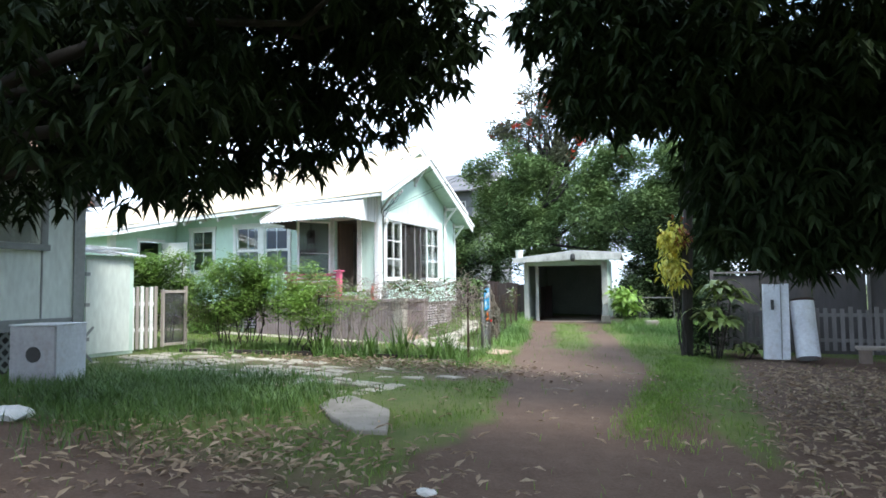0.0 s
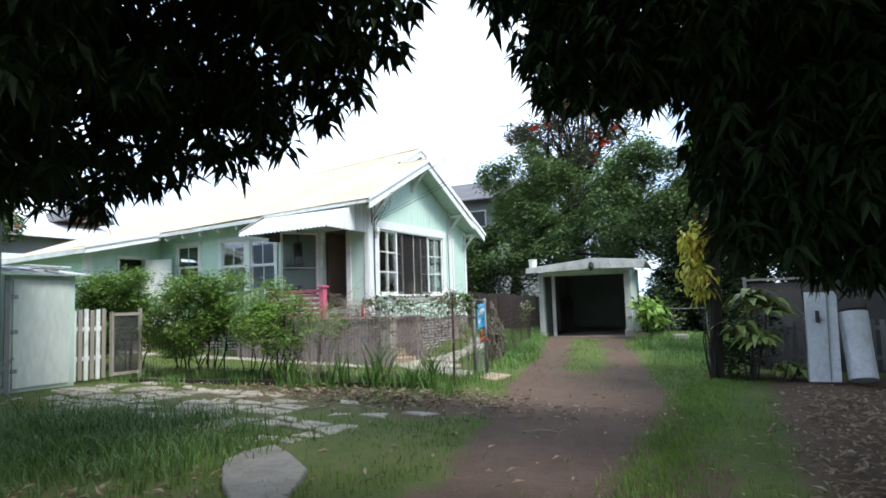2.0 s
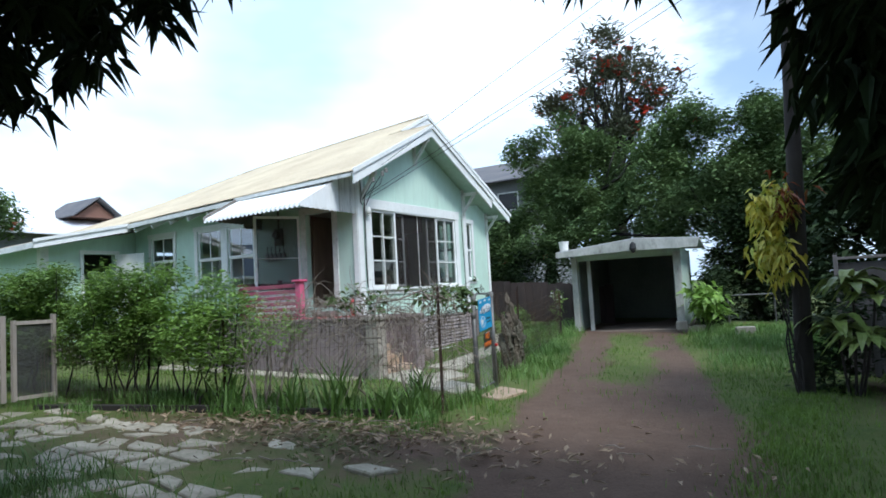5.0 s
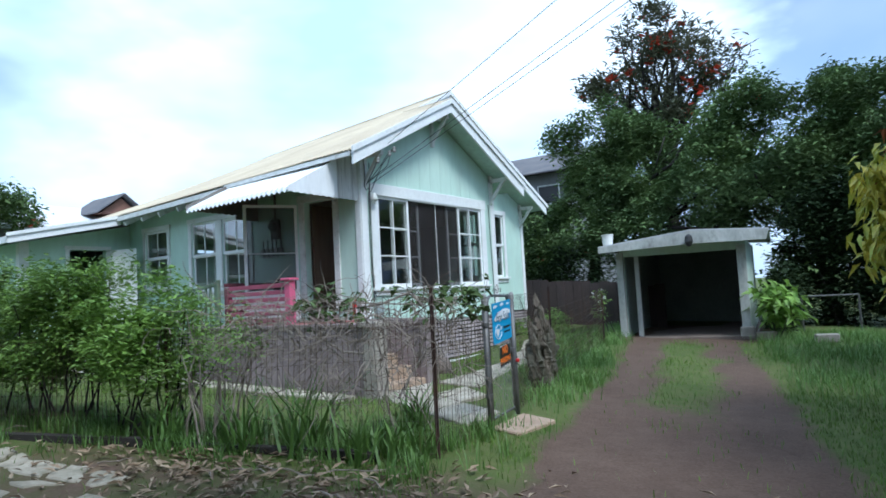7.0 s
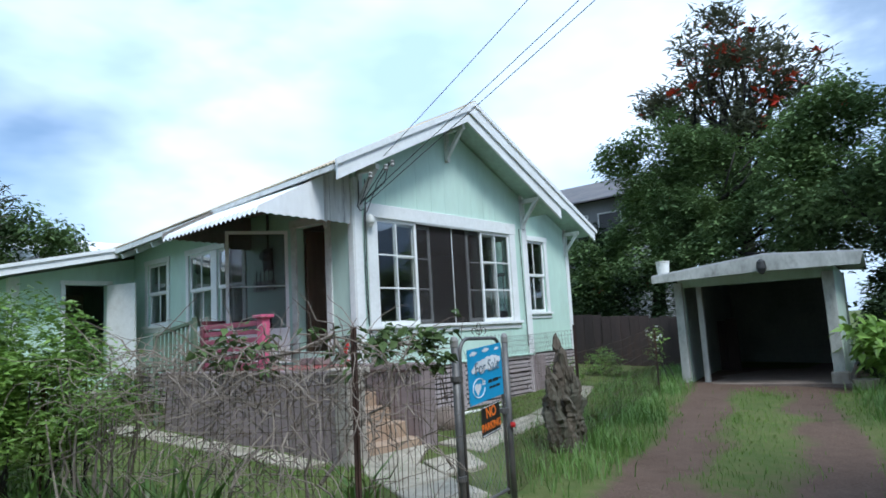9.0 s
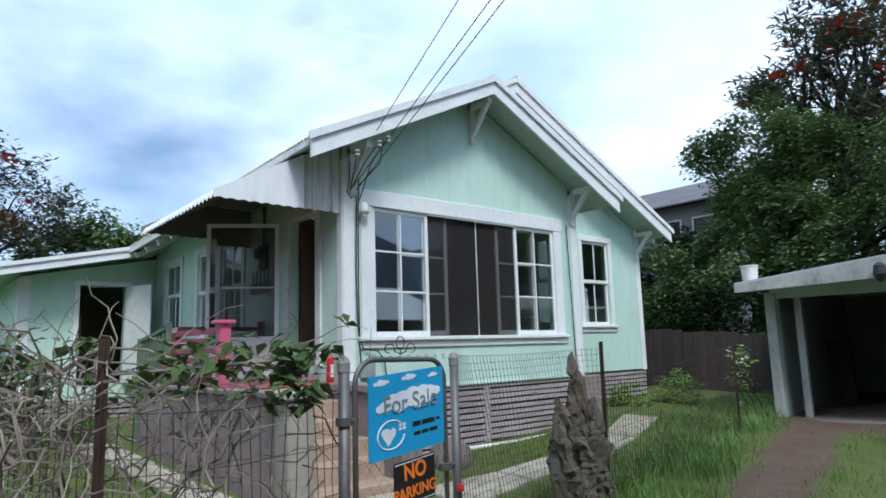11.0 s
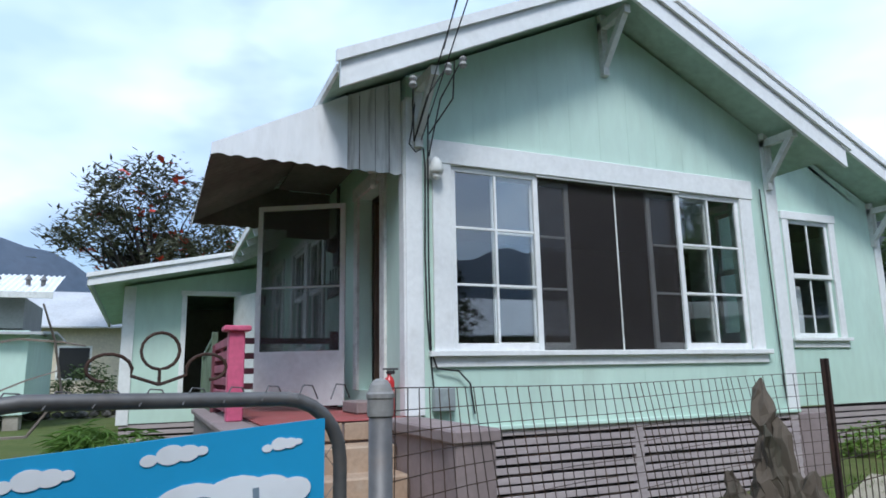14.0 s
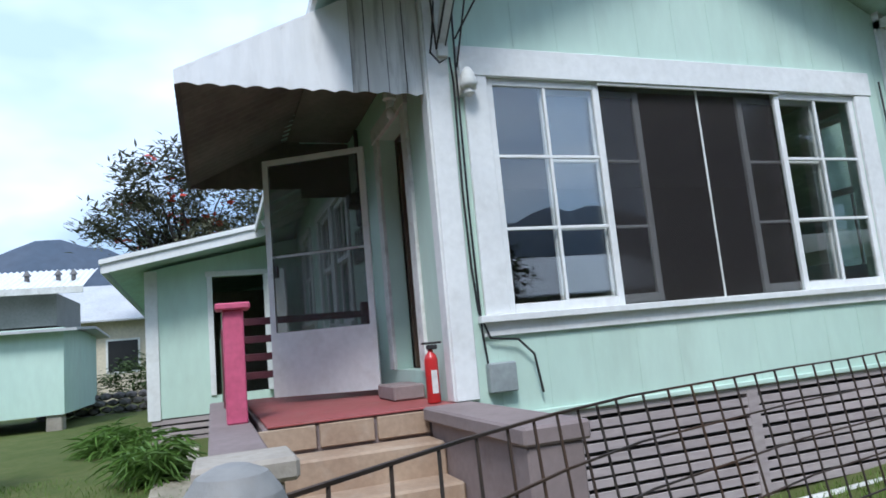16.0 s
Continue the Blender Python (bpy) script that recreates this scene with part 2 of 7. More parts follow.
FLAG = material("mossy_broken_concrete", (0.42, 0.375, 0.30), (0.26, 0.235, 0.18), rough=0.95, coarse=2.2, fine=26, dirt=(0.10, 0.10, 0.055), dirt_amount=0.85, bump=0.6, spread=0.14, island=0.2)
FLAG_DARK = material("dull_grey_flagstone", (0.27, 0.245, 0.215), (0.2, 0.18, 0.155), rough=0.9, coarse=3, fine=28, dirt=(0.12, 0.105, 0.08), dirt_amount=0.6, bump=0.4, spread=0.1)
GREY_METAL = material("grey_painted_box", (0.33, 0.37, 0.37), rough=0.5, coarse=4, fine=25)
# black fittings; also stands in for the shade in gaps, holes and crawl spaces
BLACK = material("black_fittings_and_shade", (0.02, 0.02, 0.022), (0.03, 0.03, 0.03), rough=0.6, coarse=6, fine=40)
CABLE = material("black_cable", (0.015, 0.015, 0.016), (0.02, 0.02, 0.02), rough=0.5, coarse=6, fine=40, bump=0)
RED_CAN = material("red_enamel", (0.55, 0.03, 0.03), (0.48, 0.025, 0.025), rough=0.3, coarse=4, fine=20, bump=0)
LABEL_WHITE = material("white_label", (0.8, 0.8, 0.78), rough=0.5, coarse=4, fine=30, bump=0)
SIGN_BLUE = material("sign_blue", (0.03, 0.33, 0.62), (0.028, 0.31, 0.59), rough=0.45, coarse=3, fine=20, bump=0, spread=0.02)
SIGN_WHITE = material("sign_white", (0.80, 0.84, 0.88), rough=0.5, coarse=3, fine=20, bump=0, spread=0.02)
SIGN_GREY = material("sign_grey_ink", (0.20, 0.27, 0.34), rough=0.5, coarse=3, fine=20, bump=0, spread=0.02)
SIGN_ORANGE = material("sign_orange_ink", (0.85, 0.2, 0.02), rough=0.45, coarse=3, fine=20, bump=0, spread=0.02)
SIGN_BLACK = material("sign_black", (0.015, 0.015, 0.015), rough=0.4, coarse=3, fine=20, bump=0)
GLASS = glass_material("window_glass", (0.94, 0.96, 0.955), 0.13)
MESH = screen_material("insect_screen", (0.030, 0.024, 0.022), 0.6)
MESH_DOOR = screen_material("door_insect_screen", (0.05, 0.05, 0.05), 0.5)
WHITE_PVC = material("white_pvc", (0.78, 0.78, 0.74), (0.7, 0.7, 0.66), rough=0.4, coarse=3, fine=20, bump=0)
APPLIANCE = material("white_enamel", (0.66, 0.68, 0.72), (0.6, 0.62, 0.66), rough=0.35, coarse=3, fine=20, dirt=(0.3, 0.24, 0.18), dirt_amount=0.45, bump=0.03)
APPLIANCE_GREY = material("grey_enamel_side", (0.36, 0.36, 0.38), (0.32, 0.32, 0.34), rough=0.45, coarse=3, fine=20, dirt=(0.2, 0.15, 0.1), dirt_amount=0.5, bump=0.03)
# darker than real leaves: the deep shade of canopies and shrubs is put in
LEAF_SHADED = material("shaded_leaf", (0.028, 0.046, 0.018), (0.02, 0.035, 0.014), rough=0.7, coarse=3, fine=18, bump=0.05, island=0.45, transl=0.03, spec=0.12)
LEAF_HEDGE = material("hedge_leaf", (0.23, 0.365, 0.07), (0.15, 0.26, 0.052), rough=0.5, coarse=2, fine=18, bump=0.05, island=0.5, transl=0.32)
LEAF_TREE = material("tree_leaf", (0.125, 0.185, 0.066), (0.08, 0.125, 0.05), spec=0.15, rough=0.75, coarse=0.6, fine=12, bump=0, island=0.5, transl=0.15)
LEAF_TULIP = material("tulip_tree_leaf", (0.15, 0.155, 0.10), (0.105, 0.115, 0.075), rough=0.75, spec=0.15, coarse=0.6, fine=12, bump=0, island=0.5, transl=0.12)
LEAF_CROTON = material("croton_yellow_leaf", (0.55, 0.45, 0.06), (0.28, 0.34, 0.05), rough=0.45, coarse=4, fine=18, bump=0, island=0.4, transl=0.2)
LEAF_RED = material("croton_red_leaf", (0.30, 0.06, 0.03), (0.22, 0.10, 0.03), rough=0.45, coarse=4, fine=18, bump=0, island=0.4, transl=0.15)
LEAF_TI = material("ti_leaf", (0.30, 0.36, 0.10), (0.2, 0.28, 0.07), rough=0.4, coarse=2, fine=18, bump=0, island=0.5, transl=0.15)
LEAF_DEAD = material("dry_leaf", (0.38, 0.30, 0.21), (0.23, 0.16, 0.105), rough=0.8, coarse=5, fine=30, bump=0, island=0.5)
FLOWER = material("orange_red_flower", (0.62, 0.06, 0.02), (0.5, 0.04, 0.02), rough=0.5, coarse=3, fine=20, bump=0, island=0.3)
FLOWER_WHITE = material("white_flower", (0.8, 0.8, 0.74), rough=0.5, coarse=3, fine=20, bump=0)
BARK = material("dark_bark", (0.034, 0.028, 0.024), (0.022, 0.019, 0.017), rough=0.95, coarse=4, fine=30, bump=0.8, stretch=(1, 1, 0.3))
BARK_TWIG = material("dry_twig", (0.33, 0.28, 0.235), (0.2, 0.165, 0.135), rough=0.95, coarse=5, fine=30, bump=0.3)
GRASS = material("grass_blade", (0.14, 0.225, 0.034), (0.095, 0.165, 0.028), rough=0.55, coarse=0.9, fine=10, bump=0, island=0.45, transl=0.2)
GRASS_TALL = material("tall_grass_blade", (0.125, 0.225, 0.048), (0.085, 0.165, 0.034), rough=0.5, coarse=0.9, fine=10, bump=0, island=0.4, transl=0.2)
CACTUS = material("dying_cactus_skin", (0.075, 0.08, 0.055), (0.12, 0.095, 0.07), rough=0.85, coarse=5, fine=25, dirt=(0.06, 0.045, 0.035), dirt_amount=0.7, bump=0.5, stretch=(1, 1, 0.3))
STONE = material("brown_stone", (0.20, 0.155, 0.13), (0.15, 0.12, 0.1), rough=0.9, coarse=3, fine=20, bump=0.4)
STONE_LAVA = material("grey_lava_stone", (0.11, 0.10, 0.10), (0.17, 0.155, 0.15), rough=0.95, coarse=3, fine=20, bump=0.5, island=0.3)
# distance haze is put into this blue
MOUNTAIN = material("hazed_far_mountain", (0.05, 0.075, 0.11), (0.07, 0.09, 0.125), rough=1.0, coarse=0.02, fine=0.2, bump=0)
NBR_WALL = material("pale_green_old_boards", (0.60, 0.64, 0.58), (0.52, 0.57, 0.52), rough=0.75, coarse=1.5, fine=16, dirt=(0.3, 0.3, 0.26), dirt_amount=0.45, stretch=(1, 1, 0.3), bump=0.15)
GREY_TRIM = material("grey_trim_paint", (0.24, 0.25, 0.24), (0.2, 0.21, 0.2), rough=0.75, coarse=2, fine=20, bump=0.2)
CREAM = material("cream_wall", (0.62, 0.56, 0.42), (0.56, 0.5, 0.38), rough=0.8, coarse=1, fine=12)
# canopy shade is put into the next two colours, sheet wall and pickets
SHEET_WALL = material("stained_shaded_sheet", (0.085, 0.08, 0.082), (0.06, 0.055, 0.056), rough=0.75, coarse=1.2, fine=14, dirt=(0.16, 0.12, 0.09), dirt_amount=0.4, stretch=(1, 1, 0.3))
WOOD_SHADE = material("shaded_grey_wood", (0.20, 0.19, 0.19), (0.15, 0.14, 0.14), rough=0.9, coarse=3, fine=30, dirt=(0.09, 0.08, 0.07), dirt_amount=0.5, bump=0.4, stretch=(1, 1, 0.15), island=0.15)
GREY_WALL = material("grey_house_wall", (0.21, 0.215, 0.22), (0.17, 0.175, 0.18), rough=0.8, coarse=1, fine=12)
CLAY = material("terracotta_brown", (0.2, 0.1, 0.07), (0.17, 0.085, 0.06), rough=0.8, coarse=2, fine=20)
# garage mint darkened for the inside; the shade there is put into the colour
GARAGE_INNER = material("shaded_garage_lining", (0.27, 0.31, 0.28), (0.20, 0.24, 0.215), rough=0.9, coarse=1, fine=14, bump=0.2)
GARAGE_WHITE = material("grimy_old_white_paint", (0.50, 0.51, 0.48), (0.36, 0.37, 0.345), rough=0.85, coarse=2.4, fine=20, dirt=(0.12, 0.115, 0.1), dirt_amount=0.8, bump=0.3, stretch=(1, 1, 0.5), spread=0.12)
# dark copy for the awning's undersides; the shade there is put into the colour
AWNING_UNDER = material("shaded_awning_underside", (0.20, 0.18, 0.155), (0.14, 0.125, 0.11), rough=0.8, coarse=2, fine=18, bump=0.1)


# ---------------------------------------------------------------- tools
def part(name, bm, mat, parent=None, label="", smooth=False):
    """Links a bmesh as ONE mesh object under a thing or a part; points are in world metres."""
    me = bpy.data.meshes.new(name)
    bm.to_mesh(me)
    bm.free()
    me.materials.append(mat)
    if smooth:
        me.polygons.foreach_set("use_smooth", [True] * len(me.polygons))
    ob = new(name, me)
    if parent is not None:
        ob.parent = parent
        ob.matrix_parent_inverse = parent.matrix_basis.inverted() if parent.type == "EMPTY" else Matrix()
    if label:
        ob["label"] = label
    return ob


def raw(name, verts, faces, mat, parent=None, label="", smooth=False):
    me = bpy.data.meshes.new(name)
    me.from_pydata(verts, [], faces)
    me.materials.append(mat)
    if smooth:
        me.polygons.foreach_set("use_smooth", [True] * len(me.polygons))
    ob = new(name, me)
    if parent is not None:
        ob.parent = parent
        ob.matrix_parent_inverse = parent.matrix_basis.inverted() if parent.type == "EMPTY" else Matrix()
    if label:
        ob["label"] = label
    return ob


def thing(name, at, label, category, group="", kind=""):
    ob = new(name)
    ob.empty_display_size = 0.2
    ob.location = at
    return tagged(ob, label, category, group, kind)


def box(bm, x0, x1, y0, y1, z0, z1, bevel=0.0):
    v = bmesh.ops.create_cube(bm, size=1.0)["verts"]
    bmesh.ops.scale(bm, vec=(abs(x1 - x0), abs(y1 - y0), abs(z1 - z0)), verts=v)
    bmesh.ops.translate(bm, vec=((x0 + x1) / 2, (y0 + y1) / 2, (z0 + z1) / 2), verts=v)
    if bevel:
        edges = list({e for q in v for e in q.link_edges})
        bmesh.ops.bevel(bm, geom=edges, offset=bevel, segments=1, affect="EDGES")
    return bm


def one_box(x0, x1, y0, y1, z0, z1, bevel=0.006):
    return box(bmesh.new(), x0, x1, y0, y1, z0, z1, bevel)


def beam(bm, p, q, w, h, up=(0, 0, 1), bevel=0.0):
    """A bar from p to q, w wide across, h deep along up."""
    p, q = Vector(p), Vector(q)
    d = (q - p)
    z = d.normalized()
    x = z.cross(Vector(up)).normalized()
    y = x.cross(z)
    m = Matrix((x, y, z)).transposed().to_4x4()
    m.translation = (p + q) / 2
    v = bmesh.ops.create_cube(bm, size=1.0, matrix=m @ Matrix.Diagonal((w, h, d.length, 1)))["verts"]
    if bevel:
        bmesh.ops.bevel(bm, geom=list({e for s in v for e in s.link_edges}), offset=bevel, segments=1, affect="EDGES")
    return bm


def pipe(bm, pts, r, sides=8, taper=None):
    """A round tube through the points; taper: radius at the end."""
    pts = [Vector(p) for p in pts]
    rings = []
    n = len(pts)
    side = None
    for i, p in enumerate(pts):
        d = (pts[min(i + 1, n - 1)] - pts[max(i - 1, 0)]).normalized()
        if side is None:
            side = d.orthogonal().normalized()
        side = (side - d * side.dot(d))
        side = side.normalized() if side.length > 1e-5 else d.orthogonal().normalized()
        up = d.cross(side)
        rr = r if taper is None else r + (taper - r) * i / max(1, n - 1)
        rings.append([bm.verts.new(p + (side * math.cos(a) + up * math.sin(a)) * rr) for a in [2 * math.pi * k / sides for k in range(sides)]])
    for a, b in zip(rings, rings[1:]):
        for k in range(sides):
            bm.faces.new((a[k], a[(k + 1) % sides], b[(k + 1) % sides], b[k]))
    bm.faces.new(rings[0][::-1])
    bm.faces.new(rings[-1])
    return bm


def lathe(bm, centre, profile, sides=20):
    """A turned body from (radius, z) pairs."""
    rings = [[bm.verts.new((centre[0] + r * math.cos(2 * math.pi * k / sides), centre[1] + r * math.sin(2 * math.pi * k / sides), centre[2] + z)) for k in range(sides)] for r, z in profile]
    for a, b in zip(rings, rings[1:]):
        for k in range(sides):
            bm.faces.new((a[k], a[(k + 1) % sides], b[(k + 1) % sides], b[k]))
    bm.faces.new(rings[0][::-1])
    bm.faces.new(rings[-1])
    return bm


def prism(bm, pts, depth):
    """A flat polygon given its points, thickened along the vector depth."""
    a = [bm.verts.new(p) for p in pts]
    b = [bm.verts.new(Vector(p) + Vector(depth)) for p in pts]
    bm.faces.new(a[::-1])
    bm.faces.new(b)
    for i in range(len(a)):
        j = (i + 1) % len(a)
        bm.faces.new((a[i], a[j], b[j], b[i]))
    bmesh.ops.recalc_face_normals(bm, faces=bm.faces[:])
    return bm


def holed(bm, axis, c0, c1, u0, u1, z0, z1, holes=()):
    """A wall across axis ('x' or 'y') between c0 and c1, from u0 to u1, with holes (ua, ub, za, zb) through it; one joined piece."""
    us = sorted({u0, u1, *[h[0] for h in holes], *[h[1] for h in holes]})
    zs = sorted({z0, z1, *[h[2] for h in holes], *[h[3] for h in holes]})
    made = {}

    def vert(i, k, c):
        if (i, k, c) not in made:
            made[i, k, c] = bm.verts.new((c, us[i], zs[k]) if axis == "x" else (us[i], c, zs[k]))
        return made[i, k, c]

    def solid(i, k):
        if not (0 <= i < len(us) - 1 and 0 <= k < len(zs) - 1):
            return False
        u, z = (us[i] + us[i + 1]) / 2, (zs[k] + zs[k + 1]) / 2
        return not any(h[0] < u < h[1] and h[2] < z < h[3] for h in holes)

    for i in range(len(us) - 1):
        for k in range(len(zs) - 1):
            if not solid(i, k):
                continue
            for c in (c0, c1):
                bm.faces.new([vert(i, k, c), vert(i + 1, k, c), vert(i + 1, k + 1, c), vert(i, k + 1, c)])
            for di, dk, p, q in ((-1, 0, (i, k), (i, k + 1)), (1, 0, (i + 1, k), (i + 1, k + 1)), (0, -1, (i, k), (i + 1, k)), (0, 1, (i, k + 1), (i + 1, k + 1))):
                if not solid(i + di, k + dk):
                    bm.faces.new([vert(*p, c0), vert(*q, c0), vert(*q, c1), vert(*p, c1)])
    bmesh.ops.recalc_face_normals(bm, faces=bm.faces[:])
    return bm


def smoothstep(a, b, v):
    t = min(1, max(0, (v - a) / (b - a)))
    return t * t * (3 - 2 * t)


def ground_z(x, y):
    return -0.155 - 0.038 * min(7.0, max(-14.0, x)) + 0.19 * smoothstep(15.5, 21, y)


def leaf_mesh(centres, count, size, droop, rng, spread=0.5, aspect=0.24, flat=0.25, fold=0.15):
    """Clusters of pointed leaves: count leaves of length size round each centre; droop 0 to 1 turns the tips down."""
    c = np.repeat(np.asarray(centres, float), count, axis=0)
    n = len(c)
    a = rng.uniform(0, 2 * np.pi, n)
    d = np.stack([np.cos(a), np.sin(a), rng.uniform(-flat, flat + 0.35, n) - droop * rng.uniform(0.5, 1.8, n)], 1)
    d /= np.linalg.norm(d, axis=1)[:, None]
    length = size * rng.uniform(0.65, 1.2, n)[:, None]
    s = np.cross(d, np.array([0, 0, 1.0]) + rng.normal(0, 0.35, (n, 3)))
    s /= np.linalg.norm(s, axis=1)[:, None]
    up = np.cross(s, d)
    c = c + rng.normal(0, spread * size, (n, 3)) * 0.5
    w = length * aspect * 0.5
    down = np.array([0, 0, -1.0]) * droop * 0.35
    p0 = c
    p1 = c + d * length * 0.38 + s * w + up * length * fold * 0.4
    p2 = c + d * length * 0.40 + down * length * 0.15
    p3 = c + d * length * 0.38 - s * w + up * length * fold * 0.4
    p4 = c + d * length + down * length
    v = np.stack([p0, p1, p2, p3, p4], 1).reshape(-1, 3)
    i = np.arange(n)[:, None] * 5
    f = np.concatenate([i + np.array([[0, 2, 1]]), i + np.array([[0, 3, 2]]), i + np.array([[1, 2, 4]]), i + np.array([[2, 3, 4]])])
    return v.tolist(), f.tolist()


def in_lobes(lobes, count, rng, shell=0.35):
    """Random points in ellipsoids (cx, cy, cz, rx, ry, rz), denser towards the skin."""
    weight = np.array([l[3] * l[4] + l[3] * l[5] + l[4] * l[5] for l in lobes])
    pick = rng.choice(len(lobes), count, p=weight / weight.sum())
    v = rng.normal(0, 1, (count, 3))
    v /= np.linalg.norm(v, axis=1)[:, None]
    r = rng.uniform(shell ** 3, 1, count) ** (1 / 3)
    r = r * (1 + rng.normal(0, 0.07, count))
    lo = np.array(lobes)
    return lo[pick, :3] + v * r[:, None] * lo[pick, 3:6]


def limb_path(p, q, rng, bend=0.12, steps=5):
    p, q = Vector(p), Vector(q)
    d = (q - p).length
    return [p.lerp(q, k / steps) + Vector(rng.normal(0, bend * d / steps, 3) * (0 if k in (0, steps) else 1)) for k in range(steps + 1)]


def shift(ob, dx, dy, dz, turn=0.0):
    """Moves a whole thing with its parts, and turns it about its foot."""
    ob.location = Vector(ob.location) + Vector((dx, dy, dz))
    ob.rotation_euler = (0, 0, radians(turn))


# ---------------------------------------------------------------- ground
def drive_centre(y):
    return -1.95 - 0.26 * (y - 9.4)


def drive_mask(x, y):
    """1 on bare earth of the drive, 0 on grass."""
    c = drive_centre(y)
    half = 1.2 + 0.7 * smoothstep(8, 2, y) - 0.1 * smoothstep(12, 16, y)
    d = abs(x - c + 0.26 * noise.noise((x * 0.6, y * 0.5, 7)) + 0.2 * noise.noise((x * 2.1, y * 1.7, 3)))
    m = 1 - smoothstep(half - 0.25, half + 0.3, d)
    wob = 0.35 * noise.noise((x * 1.1, y * 0.9, 2))
    strip = (1 - smoothstep(0.2, 0.75, d + wob)) * smoothstep(11.5, 16.5, y + 2 * wob) * (1 - smoothstep(19.8, 21, y))
    m *= 1 - 0.85 * strip
    return max(m, smoothstep(20.2, 21, y) * (1 - smoothstep(1.2, 1.7, abs(x + 5))))


def earth_mask(x, y):
    m = drive_mask(x, y)
    right = smoothstep(-0.1, 0.6, x + 0.06 * (y - 8)) * (1 - smoothstep(15.5, 16.5, y)) * 0.9
    near = (1 - smoothstep(3.0, 5.2, y + 0.12 * (x + 3))) * 0.95
    bare = 0.6 * math.exp(-(((x + 6.6) / 2.6) ** 2 + ((y - 9.3) / 1.6) ** 2))
    litter = 0.75 * math.exp(-(((x + 3.9) / 1.3) ** 2 + ((y - 9.9) / 1.2) ** 2)) * (1 if x < -3.2 else 0.6)
    return min(1, max(m, right, near, bare, litter))


def axis_lines(lo, hi, step, far):
    mid = list(np.arange(lo, hi + step / 2, step))
    out, d = [], step
    v = hi
    while v < far:
        d *= 1.45
        v += d
        out.append(v)
    low, d, v = [], step, lo
    while v > -far:
        d *= 1.45
        v -= d
        low.append(v)
    return low[::-1] + mid + out


GX, GY = axis_lines(-13, 5, 0.16, 900), axis_lines(-3, 24, 0.16, 900)
g_verts, g_dirt = [], []
for gy in GY:
    for gx in GX:
        near = -14 < gx < 6 and -4 < gy < 25
        bumpy = 0.03 * noise.noise((gx * 0.9, gy * 0.9, 0)) + 0.012 * noise.noise((gx * 3.7, gy * 3.7, 5)) if near else 0
        rut = -0.035 * drive_mask(gx, gy) if near else 0
        g_verts.append((gx, gy, ground_z(gx, gy) + bumpy + rut))
        fade = smoothstep(-14, -11.5, gx) * (1 - smoothstep(4, 6, gx)) * smoothstep(-4, -2, gy)
        g_dirt.append(0.15 + (earth_mask(gx, gy) - 0.15) * fade if near else 0.15)
nx = len(GX)
g_faces = [(j * nx + i, j * nx + i + 1, (j + 1) * nx + i + 1, (j + 1) * nx + i) for j in range(len(GY) - 1) for i in range(nx - 1)]


def ground_material():
    m = bpy.data.materials.new("lawn_and_earth")
    m.use_nodes = True
    n, l = m.node_tree.nodes, m.node_tree.links
    b = n["Principled BSDF"]
    co, at = n.new("ShaderNodeTexCoord"), n.new("ShaderNodeAttribute")
    at.attribute_name = "earth"
    n1, n2, n3 = n.new("ShaderNodeTexNoise"), n.new("ShaderNodeTexNoise"), n.new("ShaderNodeTexNoise")
    for q, s, d in ((n1, 1.6, 6), (n2, 38, 6), (n3, 6.5, 5)):
        q.inputs["Scale"].default_value, q.inputs["Detail"].default_value = s, d
        l.new(co.outputs["Object"], q.inputs["Vector"])
    add, sub, rmp = n.new("ShaderNodeMath"), n.new("ShaderNodeMath"), n.new("ShaderNodeMapRange")
    add.operation, sub.operation = "ADD", "SUBTRACT"
    l.new(at.outputs["Fac"], add.inputs[0])
    mixn = n.new("ShaderNodeMix")
    mixn.inputs["Factor"].default_value = 0.5
    l.new(n1.outputs["Fac"], mixn.inputs["A"])
    l.new(n3.outputs["Fac"], mixn.inputs["B"])
    l.new(mixn.outputs["Result"], add.inputs[1])
    l.new(add.outputs[0], rmp.inputs["Value"])
    rmp.inputs["From Min"].default_value, rmp.inputs["From Max"].default_value = 0.74, 1.2
    earth, grass = n.new("ShaderNodeValToRGB"), n.new("ShaderNodeValToRGB")
    earth.color_ramp.elements[0].position, earth.color_ramp.elements[0].color = 0.3, (0.070, 0.044, 0.032, 1)
    earth.color_ramp.elements[1].position, earth.color_ramp.elements[1].color = 0.7, (0.155, 0.106, 0.08, 1)
    grass.color_ramp.elements[0].position, grass.color_ramp.elements[0].color = 0.3, (0.06, 0.095, 0.022, 1)
    grass.color_ramp.elements[1].position, grass.color_ramp.elements[1].color = 0.7, (0.13, 0.14, 0.05, 1)
    grit = n.new("ShaderNodeMix")
    grit.inputs["Factor"].default_value = 0.55
    l.new(n2.outputs["Fac"], grit.inputs["A"])
    l.new(mixn.outputs["Result"], grit.inputs["B"])
    l.new(grit.outputs["Result"], earth.inputs["Fac"])
    l.new(mixn.outputs["Result"], grass.inputs["Fac"])
    mx = n.new("ShaderNodeMix")
    mx.data_type = "RGBA"
    l.new(rmp.outputs["Result"], mx.inputs["Factor"])
    l.new(grass.outputs["Color"], mx.inputs["A"])
    l.new(earth.outputs["Color"], mx.inputs["B"])
    l.new(mx.outputs["Result"], b.inputs["Base Color"])
    b.inputs["Roughness"].default_value = 0.95
    b.inputs["Specular IOR Level"].default_value = 0.2
    bp = n.new("ShaderNodeBump")
